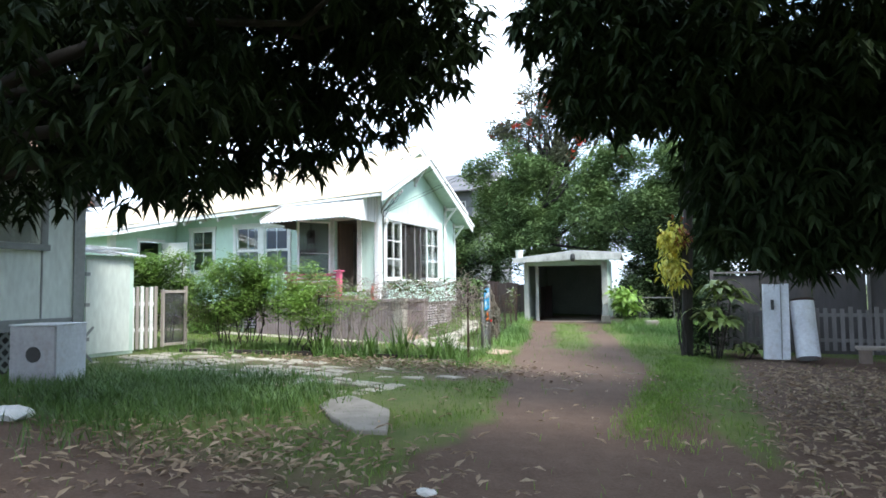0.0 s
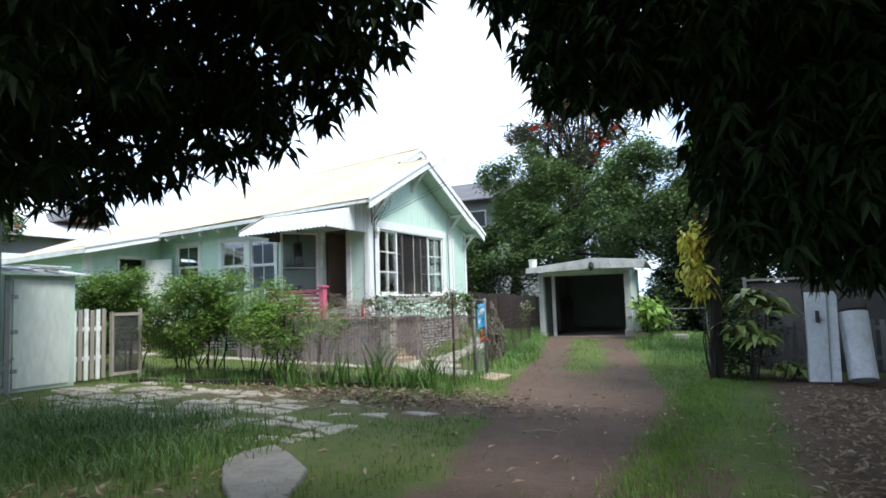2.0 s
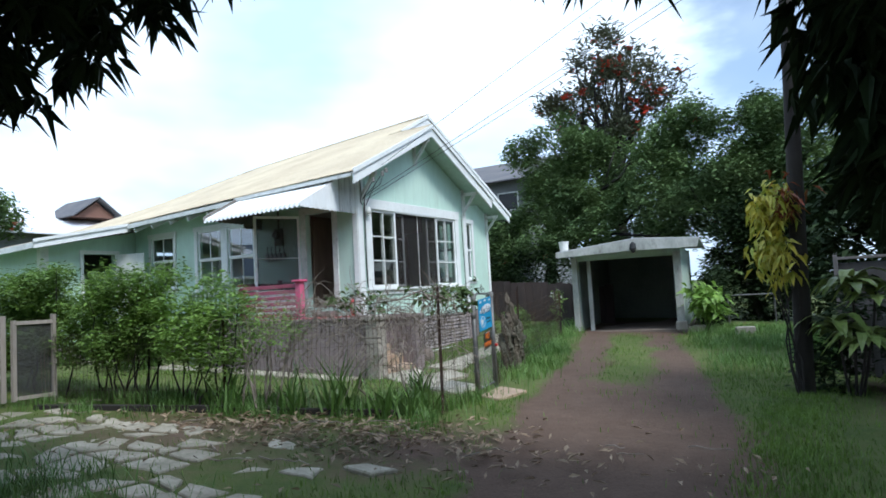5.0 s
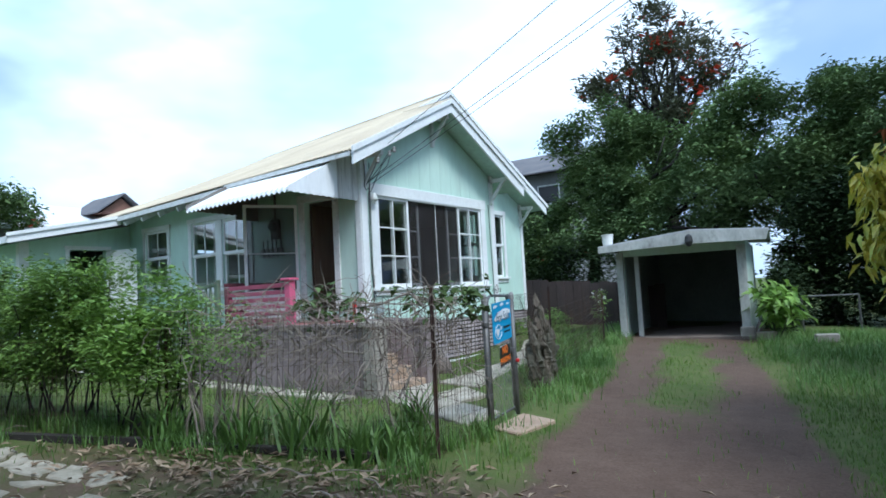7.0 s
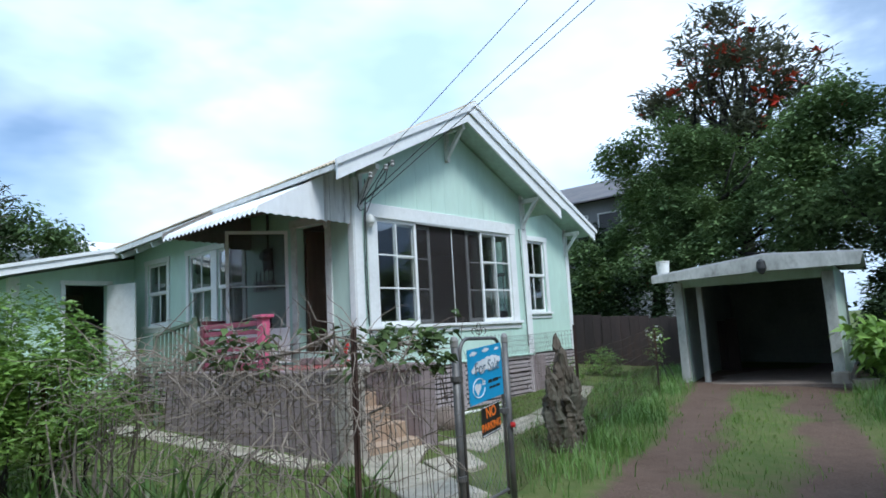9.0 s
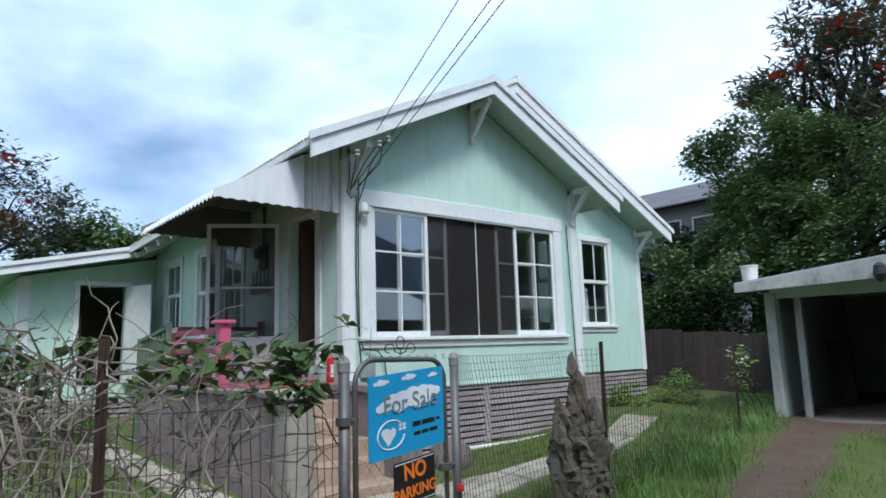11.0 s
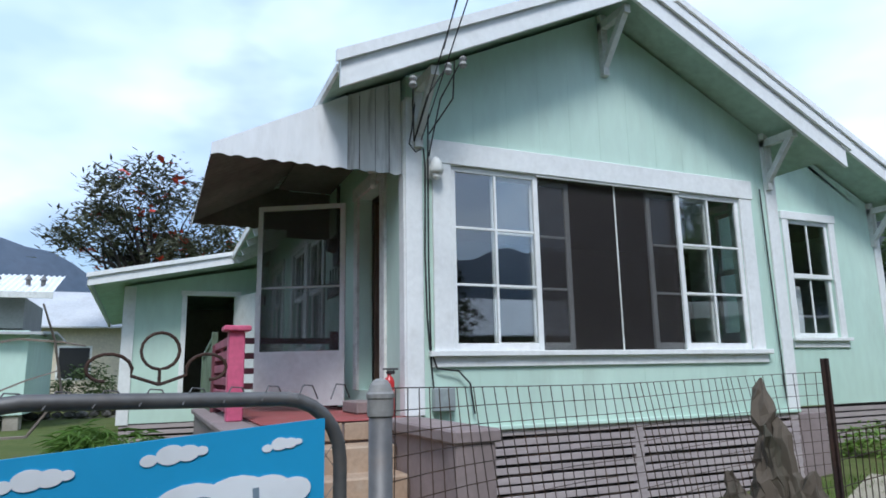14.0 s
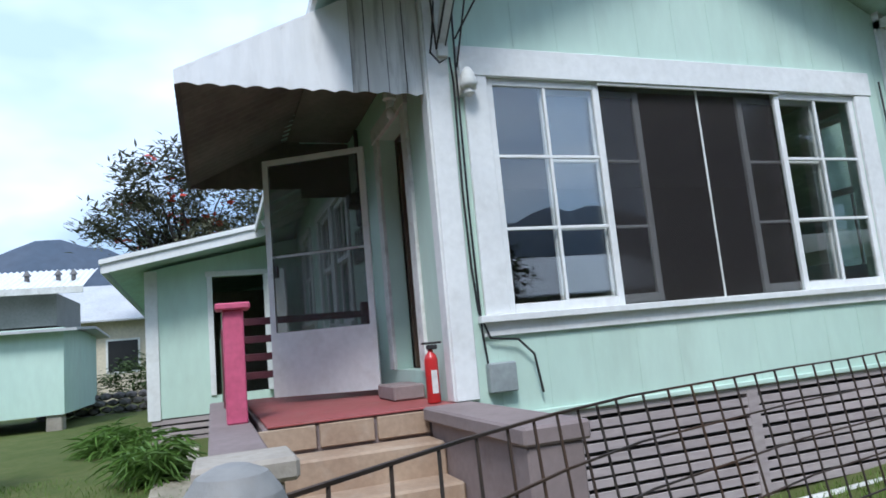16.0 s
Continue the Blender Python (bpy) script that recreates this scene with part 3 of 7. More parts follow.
    bp.inputs["Strength"].default_value, bp.inputs["Distance"].default_value = 0.6, 0.02
    l.new(n2.outputs["Fac"], bp.inputs["Height"])
    l.new(bp.outputs["Normal"], b.inputs["Normal"])
    return m


ground = raw("ground", g_verts, g_faces, ground_material(), smooth=True)
ground.data.attributes.new("earth", "FLOAT", "POINT").data.foreach_set("value", g_dirt)
tagged(ground, "lawn with a bare earth drive and worn patches", "ground", kind="structure")

# ---------------------------------------------------------------- the mint house
FX, MX = -8.28, -9.46            # faces of the front room's gable wall and of the main gable wall
SY = 14.69                       # face of the porch-side wall
FR, MR = 18.96, 22.48            # far corners of the two gable walls
BACK = -21.0
T = 0.13
SIDING = 0.98                    # lower edge of the siding

house = thing("house", (-12, 18, 0.2), "single-storey mint-green wooden cottage with white trim and cream corrugated roof", "house")

WIN = (15.08, 18.41, 1.6, 3.17)          # big front window y0 y1 z0 z1
WIN2 = (20.62, 21.43, 1.79, 3.38)
DOOR = (-9.62, -8.92, 1.28, 3.17)
W3A, W3B = (-12.92, -12.12, 1.75, 3.14), (-11.93, -11.12, 1.75, 3.13)
W4 = (-14.58, -13.77, 1.9, 3.12)
LDOOR = (13.36, 14.13, 0.98, 2.78)


def gable(bm, x0, x1, ya, yb, ridge_y, ridge_z, eave_z):
    """The three-cornered top of a gable wall."""
    return prism(bm, [(x0, ya, eave_z), (x0, yb, eave_z), (x0, ridge_y, ridge_z)], (x1 - x0, 0, 0))


bm = bmesh.new()
holed(bm, "x", FX - T, FX, SY, FR, SIDING, 3.66, [WIN])
part("front_wall", bm, GREEN, house, "mint-green painted gable wall")
bm = bmesh.new()
prism(bm, [(FX - T, SY, 3.66), (FX - T, FR, 3.66), (FX - T, FR, 3.86), (FX - T, 16.77, 4.93), (FX - T, SY, 3.92)], (T, 0, 0))
part("gable_top", bm, GREEN, house)
bm = bmesh.new()
holed(bm, "y", SY, SY + T, -15.2, FX - T, SIDING, 3.6, [DOOR, W3A, W3B, W4])
part("side_wall", bm, GREEN, house)
bm = bmesh.new()
holed(bm, "x", MX - T, MX, FR + T, MR, 0.92, 3.5, [WIN2])
part("main_gable_wall", bm, GREEN, house)
bm = bmesh.new()
prism(bm, [(MX - T, FR + T, 3.5), (MX - T, MR, 3.5), (MX - T, MR, 3.68), (MX - T, 18.4, 5.6), (MX - T, FR + T, 5.4)], (T, 0, 0))
part("gable_top", bm, GREEN, house)
bm = bmesh.new()
WIN3 = (-9.08, -8.52, 1.75, 3.2)
holed(bm, "y", FR - T, FR, MX, FX - T, SIDING, 3.8, [WIN3])
part("return_wall", bm, GREEN, house)
bm = bmesh.new()
box(bm, BACK, MX - T, MR - T, MR, 0.92, 3.6)
part("rear_side_wall", bm, GREEN, house)
bm = bmesh.new()
box(bm, BACK, BACK + T, 12.43, MR, 0.7, 3.3)
part("end_wall", bm, GREEN, house)
# lean-to room
bm = bmesh.new()
holed(bm, "x", -15.2 - T, -15.2, 12.43, SY, 0.72, 2.85, [LDOOR])
part("lean_to_wall", bm, GREEN, house)
bm = bmesh.new()
prism(bm, [(-15.2 - T, 12.43, 2.85), (-15.2 - T, SY, 2.85), (-15.2 - T, SY, 3.34), (-15.2 - T, 12.43, 2.9)], (T, 0, 0))
part("lean_to_gable", bm, GREEN, house)
bm = bmesh.new()
box(bm, BACK, -15.2 - T, 12.43, 12.43 + T, 0.7, 2.9)
part("lean_to_side_wall", bm, GREEN, house)
# inner floor and dividing walls, seen through the openings
part("inner_floor", one_box(BACK + T, MX - T, SY + T, MR - T, 0.95, 1.05, 0), WOOD_DARK, house)
part("inner_floor", one_box(MX - T, FX - T, SY + T, FR - T, 0.95, 1.05, 0), WOOD_DARK, house)
part("inner_lining", one_box(MX + 0.01, FX - T - 0.01, FR - T - 0.006, FR - T - 0.003, 1.05, 1.74, 0), GREEN, house)
part("partition", one_box(-12.4, -12.3, SY + T, MR - T, 1.05, 3.5, 0), INTERIOR, house)
bm = bmesh.new()
box(bm, -18, -17.9, 12.6, SY, 0.75, 2.8)
part("partition", bm, INTERIOR, house)
part("inner_ceiling", one_box(BACK + T, MX - T, SY + T, MR - T, 3.4, 3.46, 0), INTERIOR, house)
bm = bmesh.new()
box(bm, MX - T, FX - T, SY + T, FR - T, 3.4, 3.46)
part("inner_ceiling", bm, INTERIOR, house)


# roofs
def corrugated(name, a0, a1, b0, b1, mat, parent, wave=0.076, depth=0.011, rows=6, label=""):
    """A wavy sheet: eave line a0-a1, ridge line b0-b1; the waves run up the slope."""
    a0, a1, b0, b1 = map(Vector, (a0, a1, b0, b1))
    n = max(4, int((a1 - a0).length / wave * 6))
    up = (a1 - a0).cross(b0 - a0).normalized()
    up = up if up.z > 0 else -up
    verts, faces = [], []
    waves = (a1 - a0).length / wave
    for j in range(rows + 1):
        for i in range(n + 1):
            u, v = i / n, j / rows
            sag = 0.01 * noise.noise((u * 9, v * 3, a0.y))
            verts.append(a0.lerp(a1, u).lerp(b0.lerp(b1, u), v) + up * (depth * math.sin(2 * math.pi * waves * u) + sag))
    for j in range(rows):
        for i in range(n):
            k = j * (n + 1) + i
            faces.append((k, k + 1, k + n + 2, k + n + 1))
    top = len(verts)
    verts += [v - up * 0.012 for v in verts]
    faces += [tuple(top + q for q in reversed(f)) for f in faces]
    for i in range(n):
        faces.append((i + 1, i, top + i, top + i + 1))
    return raw(name, verts, faces, mat, parent, label)


EY, RY = 14.0, 18.4
corrugated("roof_sheet", (-8.86, EY, 3.70), (-14.7, EY, 3.44), (-8.86, RY, 5.84), (-14.7, RY, 5.38), ROOF, house, label="cream-painted corrugated iron")
corrugated("roof_sheet", (-14.7, EY, 3.44), (BACK - 0.4, EY, 3.16), (-14.7, RY, 5.38), (BACK - 0.4, RY, 4.6), ROOF, house)
corrugated("roof_sheet", (-8.86, 22.82, 3.64), (-14.7, 22.82, 3.3), (-8.86, RY, 5.82), (-14.7, RY, 5.36), ROOF, house)
corrugated("roof_sheet", (-14.7, 22.82, 3.3), (BACK - 0.4, 22.82, 2.9), (-14.7, RY, 5.36), (BACK - 0.4, RY, 4.58), ROOF, house)
corrugated("roof_sheet", (-7.77, EY, 3.74), (-8.86, EY, 3.70), (-7.77, 16.77, 5.09), (-8.86, 16.77, 5.07), ROOF, house)
corrugated("roof_sheet", (-7.77, 19.48, 3.74), (-9.5, 19.48, 3.70), (-7.77, 16.77, 5.08), (-9.5, 16.77, 5.0), ROOF, house)
corrugated("roof_sheet", (-14.5, 11.95, 2.95), (BACK - 0.4, 11.95, 2.75), (-14.5, EY + 0.1, 3.40), (BACK - 0.4, EY + 0.1, 3.2), ROOF, house)
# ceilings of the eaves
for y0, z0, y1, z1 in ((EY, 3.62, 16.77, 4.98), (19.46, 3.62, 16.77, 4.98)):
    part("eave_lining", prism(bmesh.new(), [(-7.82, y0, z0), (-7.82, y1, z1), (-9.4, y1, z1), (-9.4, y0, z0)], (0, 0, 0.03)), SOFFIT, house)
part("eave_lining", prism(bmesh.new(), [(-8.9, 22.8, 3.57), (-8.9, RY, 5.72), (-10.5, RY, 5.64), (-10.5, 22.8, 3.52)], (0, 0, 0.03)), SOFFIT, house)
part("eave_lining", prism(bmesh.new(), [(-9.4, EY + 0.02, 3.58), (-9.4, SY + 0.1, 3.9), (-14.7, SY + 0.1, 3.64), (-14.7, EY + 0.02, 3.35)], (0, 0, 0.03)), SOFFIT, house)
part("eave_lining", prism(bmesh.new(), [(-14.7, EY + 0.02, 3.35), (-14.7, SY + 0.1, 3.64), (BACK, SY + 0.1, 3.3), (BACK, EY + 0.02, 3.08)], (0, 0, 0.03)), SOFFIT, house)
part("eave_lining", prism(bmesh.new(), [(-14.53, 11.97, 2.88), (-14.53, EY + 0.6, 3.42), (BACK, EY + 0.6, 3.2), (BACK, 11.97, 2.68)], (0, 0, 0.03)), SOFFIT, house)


def rake(x, ya, za, yb, zb, h, w=0.035, lift=0.0):
    """A sloping barge board facing +x between (ya, za) and (yb, zb), its upper edge."""
    b = bmesh.new()
    return prism(b, [(x, ya, za + lift), (x, yb, zb + lift), (x, yb, zb - h + lift), (x, ya, za - h + lift)], (w, 0, 0))


part("barge_board", rake(-7.81, EY - 0.01, 3.70, 16.77, 5.05, 0.21), WHITE, house)
part("barge_board", rake(-7.81, 19.5, 3.70, 16.77, 5.05, 0.21), WHITE, house)
part("barge_trim", rake(-7.77, EY - 0.05, 3.76, 16.77, 5.10, 0.09, 0.03), WHITE, house)
part("barge_trim", rake(-7.77, 19.56, 3.76, 16.77, 5.10, 0.09, 0.03), WHITE, house)
part("barge_board", rake(-8.90, 22.84, 3.64, RY, 5.80, 0.2), WHITE, house)
part("barge_board", rake(-8.90, 17.2, 5.20, RY, 5.80, 0.2), WHITE, house)
part("barge_trim", rake(-8.86, 22.9, 3.70, RY, 5.86, 0.085, 0.03), WHITE, house)
part("barge_trim", rake(-8.86, 17.2, 5.26, RY, 5.86, 0.085, 0.03), WHITE, house)
part("barge_board", rake(-14.53, 11.93, 2.97, EY + 0.08, 3.42, 0.16), WHITE, house)
part("barge_trim", rake(-14.49, 11.9, 3.0, EY + 0.08, 3.46, 0.065, 0.03), WHITE, house)
bm = bmesh.new()
beam(bm, (-14.5, 11.93, 2.88), (BACK, 11.93, 2.68), 0.03, 0.12)
part("fascia", bm, WHITE_OLD, house)
bm = bmesh.new()
beam(bm, (-10.89, EY, 3.511), (-14.5, EY, 3.37), 0.03, 0.09)
part("fascia", bm, WHITE_OLD, house)
bm = bmesh.new()
beam(bm, (-7.83, EY - 0.012, 3.662), (-10.89, EY - 0.012, 3.555), 0.03, 0.065)
part("fascia", bm, WHITE_OLD, house)
bm = bmesh.new()
pipe(bm, [(-7.76, 16.77, 5.08), (-8.9, 16.77, 5.055)], 0.035, 8)
part("ridge_cap", bm, ROOF, house)
bm = bmesh.new()
pipe(bm, [(-8.84, RY, 5.85), (-14.7, RY, 5.38), (BACK - 0.4, RY, 4.6)], 0.035, 8)
part("ridge_cap", bm, ROOF, house)
# rafter tails under the porch-side eave
for k in range(3, 9):
    x = -9.3 - 0.62 * k
    z = 3.66 - 0.0445 * (-7.8 - x)
    bm = bmesh.new()
    beam(bm, (x, EY + 0.03, z - 0.12), (x, SY, z + 0.2), 0.05, 0.09)
    part("rafter_tail", bm, WHITE_OLD, house)


def bracket(x, y, z, reach=0.42, drop=0.42):
    """A knee brace against a gable wall."""
    b = bmesh.new()
    beam(b, (x + 0.03, y, z - drop - 0.1), (x + 0.03, y, z + 0.12), 0.07, 0.06, up=(1, 0, 0))
    beam(b, (x, y, z), (x + reach, y, z), 0.07, 0.08)
    beam(b, (x + 0.04, y, z - drop), (x + reach - 0.05, y, z - 0.02), 0.06, 0.06)
    return b


for x, y, z in ((FX, 16.77, 4.78), (FX, 18.86, 3.82), (FX, 14.78, 3.8), (MX, 22.36, 3.62)):
    part("knee_brace", bracket(x, y, z), WHITE_OLD, house, "white timber knee brace")
# corner boards
for x0, x1, y0, y1, z0, z1 in ((FX, FX + 0.025, SY - 0.02, SY + 0.13, 1.1, 3.72), (FX - 0.12, FX + 0.002, SY - 0.03, SY - 0.003, 1.1, 3.7),
                               (FX, FX + 0.025, FR - 0.14, FR + 0.02, 0.96, 3.8), (MX, MX + 0.025, MR - 0.12, MR + 0.02, 0.9, 3.68),
                               (-15.2, -15.175, 12.4, 12.58, 0.7, 2.9), (-15.32, -15.198, 12.4, 12.428, 0.7, 2.88)):
    part("corner_board", one_box(x0, x1, y0, y1, z0, z1), WHITE, house)
# vertical joints of the board siding
for k in range(12):
    y = SY + 0.34 * (k + 1) - 0.05
    low, high = 0.98, 1.46 if WIN[0] - 0.2 < y < WIN[1] + 0.2 else 3.6
    part("siding_joint", one_box(FX, FX + 0.0025, y - 0.003, y + 0.003, low, high, 0), GREEN, house)
    if high < 2:
        part("siding_joint", one_box(FX, FX + 0.0025, y - 0.003, y + 0.003, 3.4, 3.85 + 0.49 * (1.9 - abs(y - 16.77)), 0), GREEN, house)


def sash(x_face, y0, y1, z0, z1, cols, rows, parent, axis="x", bar=0.05, muntin=0.022, mat=None, depth=0.03, glass=True):
    """A framed sash with muntins and panes, flat across axis at x_face."""
    mat = mat or WHITE

    def slab(bm, a0, a1, c0, c1, d0, d1):
        box(bm, x_face + d0, x_face + d1, a0, a1, c0, c1, 0.003) if axis == "x" else box(bm, a0, a1, x_face + d0, x_face + d1, c0, c1, 0.003)

    b = bmesh.new()
    slab(b, y0, y0 + bar, z0, z1, 0, depth)
    slab(b, y1 - bar, y1, z0, z1, 0, depth)
    slab(b, y0 + bar, y1 - bar, z0, z0 + bar * 1.2, 0, depth)
    slab(b, y0 + bar, y1 - bar, z1 - bar, z1, 0, depth)
    fr = part("sash", b, mat, parent)
    yy = [y0 + bar + (y1 - y0 - 2 * bar) * k / cols for k in range(cols + 1)]
    zz = [z0 + bar * 1.2 + (z1 - z0 - 2.2 * bar) * k / rows for k in range(rows + 1)]
    for y in yy[1:-1]:
        b = bmesh.new()
        slab(b, y - muntin / 2, y + muntin / 2, zz[0], zz[-1], 0.004, depth - 0.004)
        part("muntin", b, mat, parent)
    for z in zz[1:-1]:
        b = bmesh.new()
        slab(b, yy[0], yy[-1], z - muntin / 2, z + muntin / 2, 0.006, depth - 0.006)
        part("muntin", b, mat, parent)
    if glass:
        for ya, yb in zip(yy, yy[1:]):
            for za, zb in zip(zz, zz[1:]):
                b = bmesh.new()
                slab(b, ya, yb, za, zb, depth / 2 - 0.002, depth / 2 + 0.002)
                g = part("pane", b, GLASS, parent)
                g.visible_shadow = False
    return fr


def casing(name, x, y0, y1, z0, z1, axis="x", w=0.14, sill=True, proud=0.028, head=None, out=1, mat=None, label=""):
    """Flat boards round an opening: the head is the part, the other boards hang under it."""
    head = head or w
    mat = mat or WHITE

    def board(a0, a1, c0, c1, d):
        lo, hi = (x, x + d * out) if out > 0 else (x + d * out, x)
        return one_box(lo, hi, a0, a1, c0, c1, 0.004) if axis == "x" else one_box(a0, a1, lo, hi, c0, c1, 0.004)

    top = part(name, board(y0 - w - 0.02, y1 + w + 0.02, z1, z1 + head, proud + 0.008), mat, house, label)
    part("jamb_board", board(y0 - w, y0, z0, z1, proud), mat, top)
    part("jamb_board", board(y1, y1 + w, z0, z1, proud), mat, top)
    if sill:
        part("sill", board(y0 - w - 0.05, y1 + w + 0.05, z0 - 0.045, z0, 0.075), mat, top)
        part("apron_board", board(y0 - w - 0.02, y1 + w + 0.02, z0 - 0.13, z0 - 0.045, proud), mat, top)
    return top


window = casing("window", FX, *WIN, w=0.17, head=0.2, label="wide sliding window, its middle left open")
M1, M2 = 15.95, 17.56
sash(FX - 0.03, WIN[0], M1, WIN[2], WIN[3], 2, 3, window)
sash(FX - 0.03, M2, WIN[1], WIN[2], WIN[3], 2, 3, window)
sash(FX - 0.075, M1 - 0.45, M1 + 0.36, WIN[2] + 0.01, WIN[3] - 0.03, 2, 3, window)
sash(FX - 0.075, M2 - 0.34, M2 + 0.46, WIN[2] + 0.01, WIN[3] - 0.03, 2, 3, window)
bm = box(bmesh.new(), FX - 0.042, FX - 0.039, M1, M2, WIN[2], WIN[3])
part("insect_screen", bm, MESH, window, "dark grey insect screen")
part("screen_bar", one_box(FX - 0.038, FX - 0.028, 16.82, 16.835, WIN[2], WIN[3], 0.002), WHITE_OLD, window)
part("head_track", one_box(FX + 0.005, FX + 0.024, M1 - 0.02, M2 + 0.04, WIN[3] - 0.022, WIN[3] + 0.0, 0.003), WHITE_OLD, window)

window2 = casing("window", MX, *WIN2, w=0.11, label="narrow sash window beside a corner")
zm = (WIN2[2] + WIN2[3]) / 2
sash(MX - 0.04, WIN2[0], WIN2[1], zm, WIN2[3], 2, 1, window2)
sash(MX - 0.07, WIN2[0], WIN2[1], WIN2[2], zm + 0.04, 2, 1, window2)
bm = box(bmesh.new(), MX - 0.2, MX - 0.197, 20.66, 21.0, 1.82, 2.5)
part("curtain", bm, SIGN_WHITE, window2, "pale blue-white curtain edge")
window3 = casing("window", FR, *WIN3, axis="y", w=0.1, label="white sash window in the short return wall")
zm = (WIN3[2] + WIN3[3]) / 2
for y0, y1, z0, z1 in ((WIN3[0] - 0.09, WIN3[0], 1.7, 3.28), (WIN3[1], WIN3[1] + 0.09, 1.7, 3.28), (WIN3[0], WIN3[1], WIN3[3], 3.28), (WIN3[0], WIN3[1], 1.68, WIN3[2])):
    part("inner_casing", one_box(y0, y1, FR - T - 0.03, FR - T - 0.008, z0, z1, 0.003), WHITE, window3)
sash(FR - 0.05, WIN3[0], WIN3[1], zm, WIN3[3], 2, 1, window3, "y")
sash(FR - 0.09, WIN3[0], WIN3[1], WIN3[2], zm + 0.04, 2, 1, window3, "y")
for w in (W3A, W3B, W4):
    wd = casing("window", SY, *w, axis="y", w=0.1, out=-1, label="white double-hung sash window")
    zm = (w[2] + w[3]) / 2
    sash(SY + 0.01, w[0], w[1], zm, w[3], 2, 1, wd, "y")
    sash(SY + 0.04, w[0], w[1], w[2], zm + 0.04, 2, 1, wd, "y")
# front door opening
casing("door_frame", SY, *DOOR, axis="y", w=0.13, sill=False, out=-1, mat=WHITE_OLD)
bm = bmesh.new()
box(bm, DOOR[0] + 0.02, DOOR[0] + 0.06, SY + 0.14, SY + 0.84, DOOR[2], DOOR[3] - 0.03, 0.004)
front_door = part("front_door", bm, WOOD_DARK, house, "dark wooden front door, standing open inwards")
part("door_knob", lathe(bmesh.new(), (DOOR[0] + 0.1, SY + 0.78, 2.15), [(0.015, -0.02), (0.03, 0), (0.015, 0.02)], 10), GALV, front_door)
# screen door, swung out over the porch
hinge = Vector((-9.66, SY - 0.14, 0))
swing = Vector((-0.52, -0.855, 0)).normalized()
dn = Vector((swing.y, -swing.x, 0))


def on_door(u0, u1, z0, z1, d=0.03):
    b = bmesh.new()
    return prism(b, [hinge + swing * u0 + Vector((0, 0, z0)), hinge + swing * u1 + Vector((0, 0, z0)), hinge + swing * u1 + Vector((0, 0, z1)), hinge + swing * u0 + Vector((0, 0, z1))], dn * d)


SD = (1.14, 3.13)
screen_door = part("screen_door", on_door(0, 0.05, *SD), WHITE, house, "white aluminium screen door, standing open")
part("stile", on_door(0.86, 0.91, *SD), WHITE, screen_door)
for z0, z1 in ((SD[1] - 0.05, SD[1]), (SD[0], SD[0] + 0.06), (1.62, 1.66)):
    part("rail", on_door(0.05, 0.86, z0, z1), WHITE, screen_door)
part("kick_panel", on_door(0.05, 0.86, SD[0] + 0.06, 1.62, 0.015), WHITE, screen_door)
part("screen", on_door(0.05, 0.86, 1.66, SD[1] - 0.05, 0.004), MESH_DOOR, screen_door, "dark insect screen")
part("cross_bar", on_door(0.05, 0.86, 2.28, 2.30, 0.02), WHITE, screen_door)
part("door_handle", on_door(0.83, 0.88, 2.12, 2.22, 0.05), GALV, screen_door)
# lean-to door
casing("door_frame", -15.2, *LDOOR, w=0.08, sill=False)
bm = bmesh.new()
beam(bm, (-15.14, 14.13, 1.88), (-14.45, 14.38, 1.88), 0.035, 1.78, bevel=0.004)
part("lean_to_door", bm, WHITE, house, "plain white door, standing open")

# slatted skirting under the walls
def skirt(x, y0, y1, z0, z1, n, parent, axis="x"):
    # black sheet put behind the slats as the shade in their gaps
    base = part("skirting_shade_sheet", one_box(x - 0.10, x - 0.08, y0, y1, z0, z1, 0) if axis == "x" else one_box(y0, y1, x + 0.08, x + 0.1, z0, z1, 0), BLACK, parent)
    h = (z1 - z0) / n
    for k in range(n):
        z = z0 + h * (k + 0.12) + random.uniform(-0.004, 0.004)
        tilt = random.uniform(-0.006, 0.006)
        b = bmesh.new()
        if axis == "x":
            beam(b, (x - 0.01 + tilt, y0, z + h * 0.34), (x - 0.01, y1, z + h * 0.34 + tilt), 0.02, h * 0.68, bevel=0.002)
        else:
            beam(b, (y0, x + 0.01, z + h * 0.34 + tilt), (y1, x + 0.01, z + h * 0.34), 0.02, h * 0.68, bevel=0.002)
        part("slat", b, SLAT, parent)
    return base


skirt(FX, 14.95, FR, 0.07, 0.97, 12, house)
skirt(MX, FR + 0.15, MR, 0.42, 0.9, 6, house)
skirt(-15.2, 12.45, SY - 0.3, 0.25, 0.72, 5, house)
skirt(SY, -15.1, -11.1, 0.2, 0.98, 9, house, "y")
for y in (14.98, 16.9, 18.9):
    part("skirting_post", one_box(FX - 0.06, FX + 0.005, y - 0.05, y + 0.05, 0.1, 0.98), SLAT, house)
part("drip_strip", one_box(FX, FX + 0.03, 14.85, FR + 0.02, SIDING - 0.02, SIDING + 0.015), GREEN, house)
part("corner_pier", one_box(FX - 0.32, FX - 0.02, FR + 0.03, FR + 0.44, 0.0, 0.94), CONC_PAINT, house)
# added black block stands in for the shade below the floor
part("underfloor_shade_block", one_box(BACK, -9.7, 15.2, 22.3, 0.1, 0.6), BLACK, house)

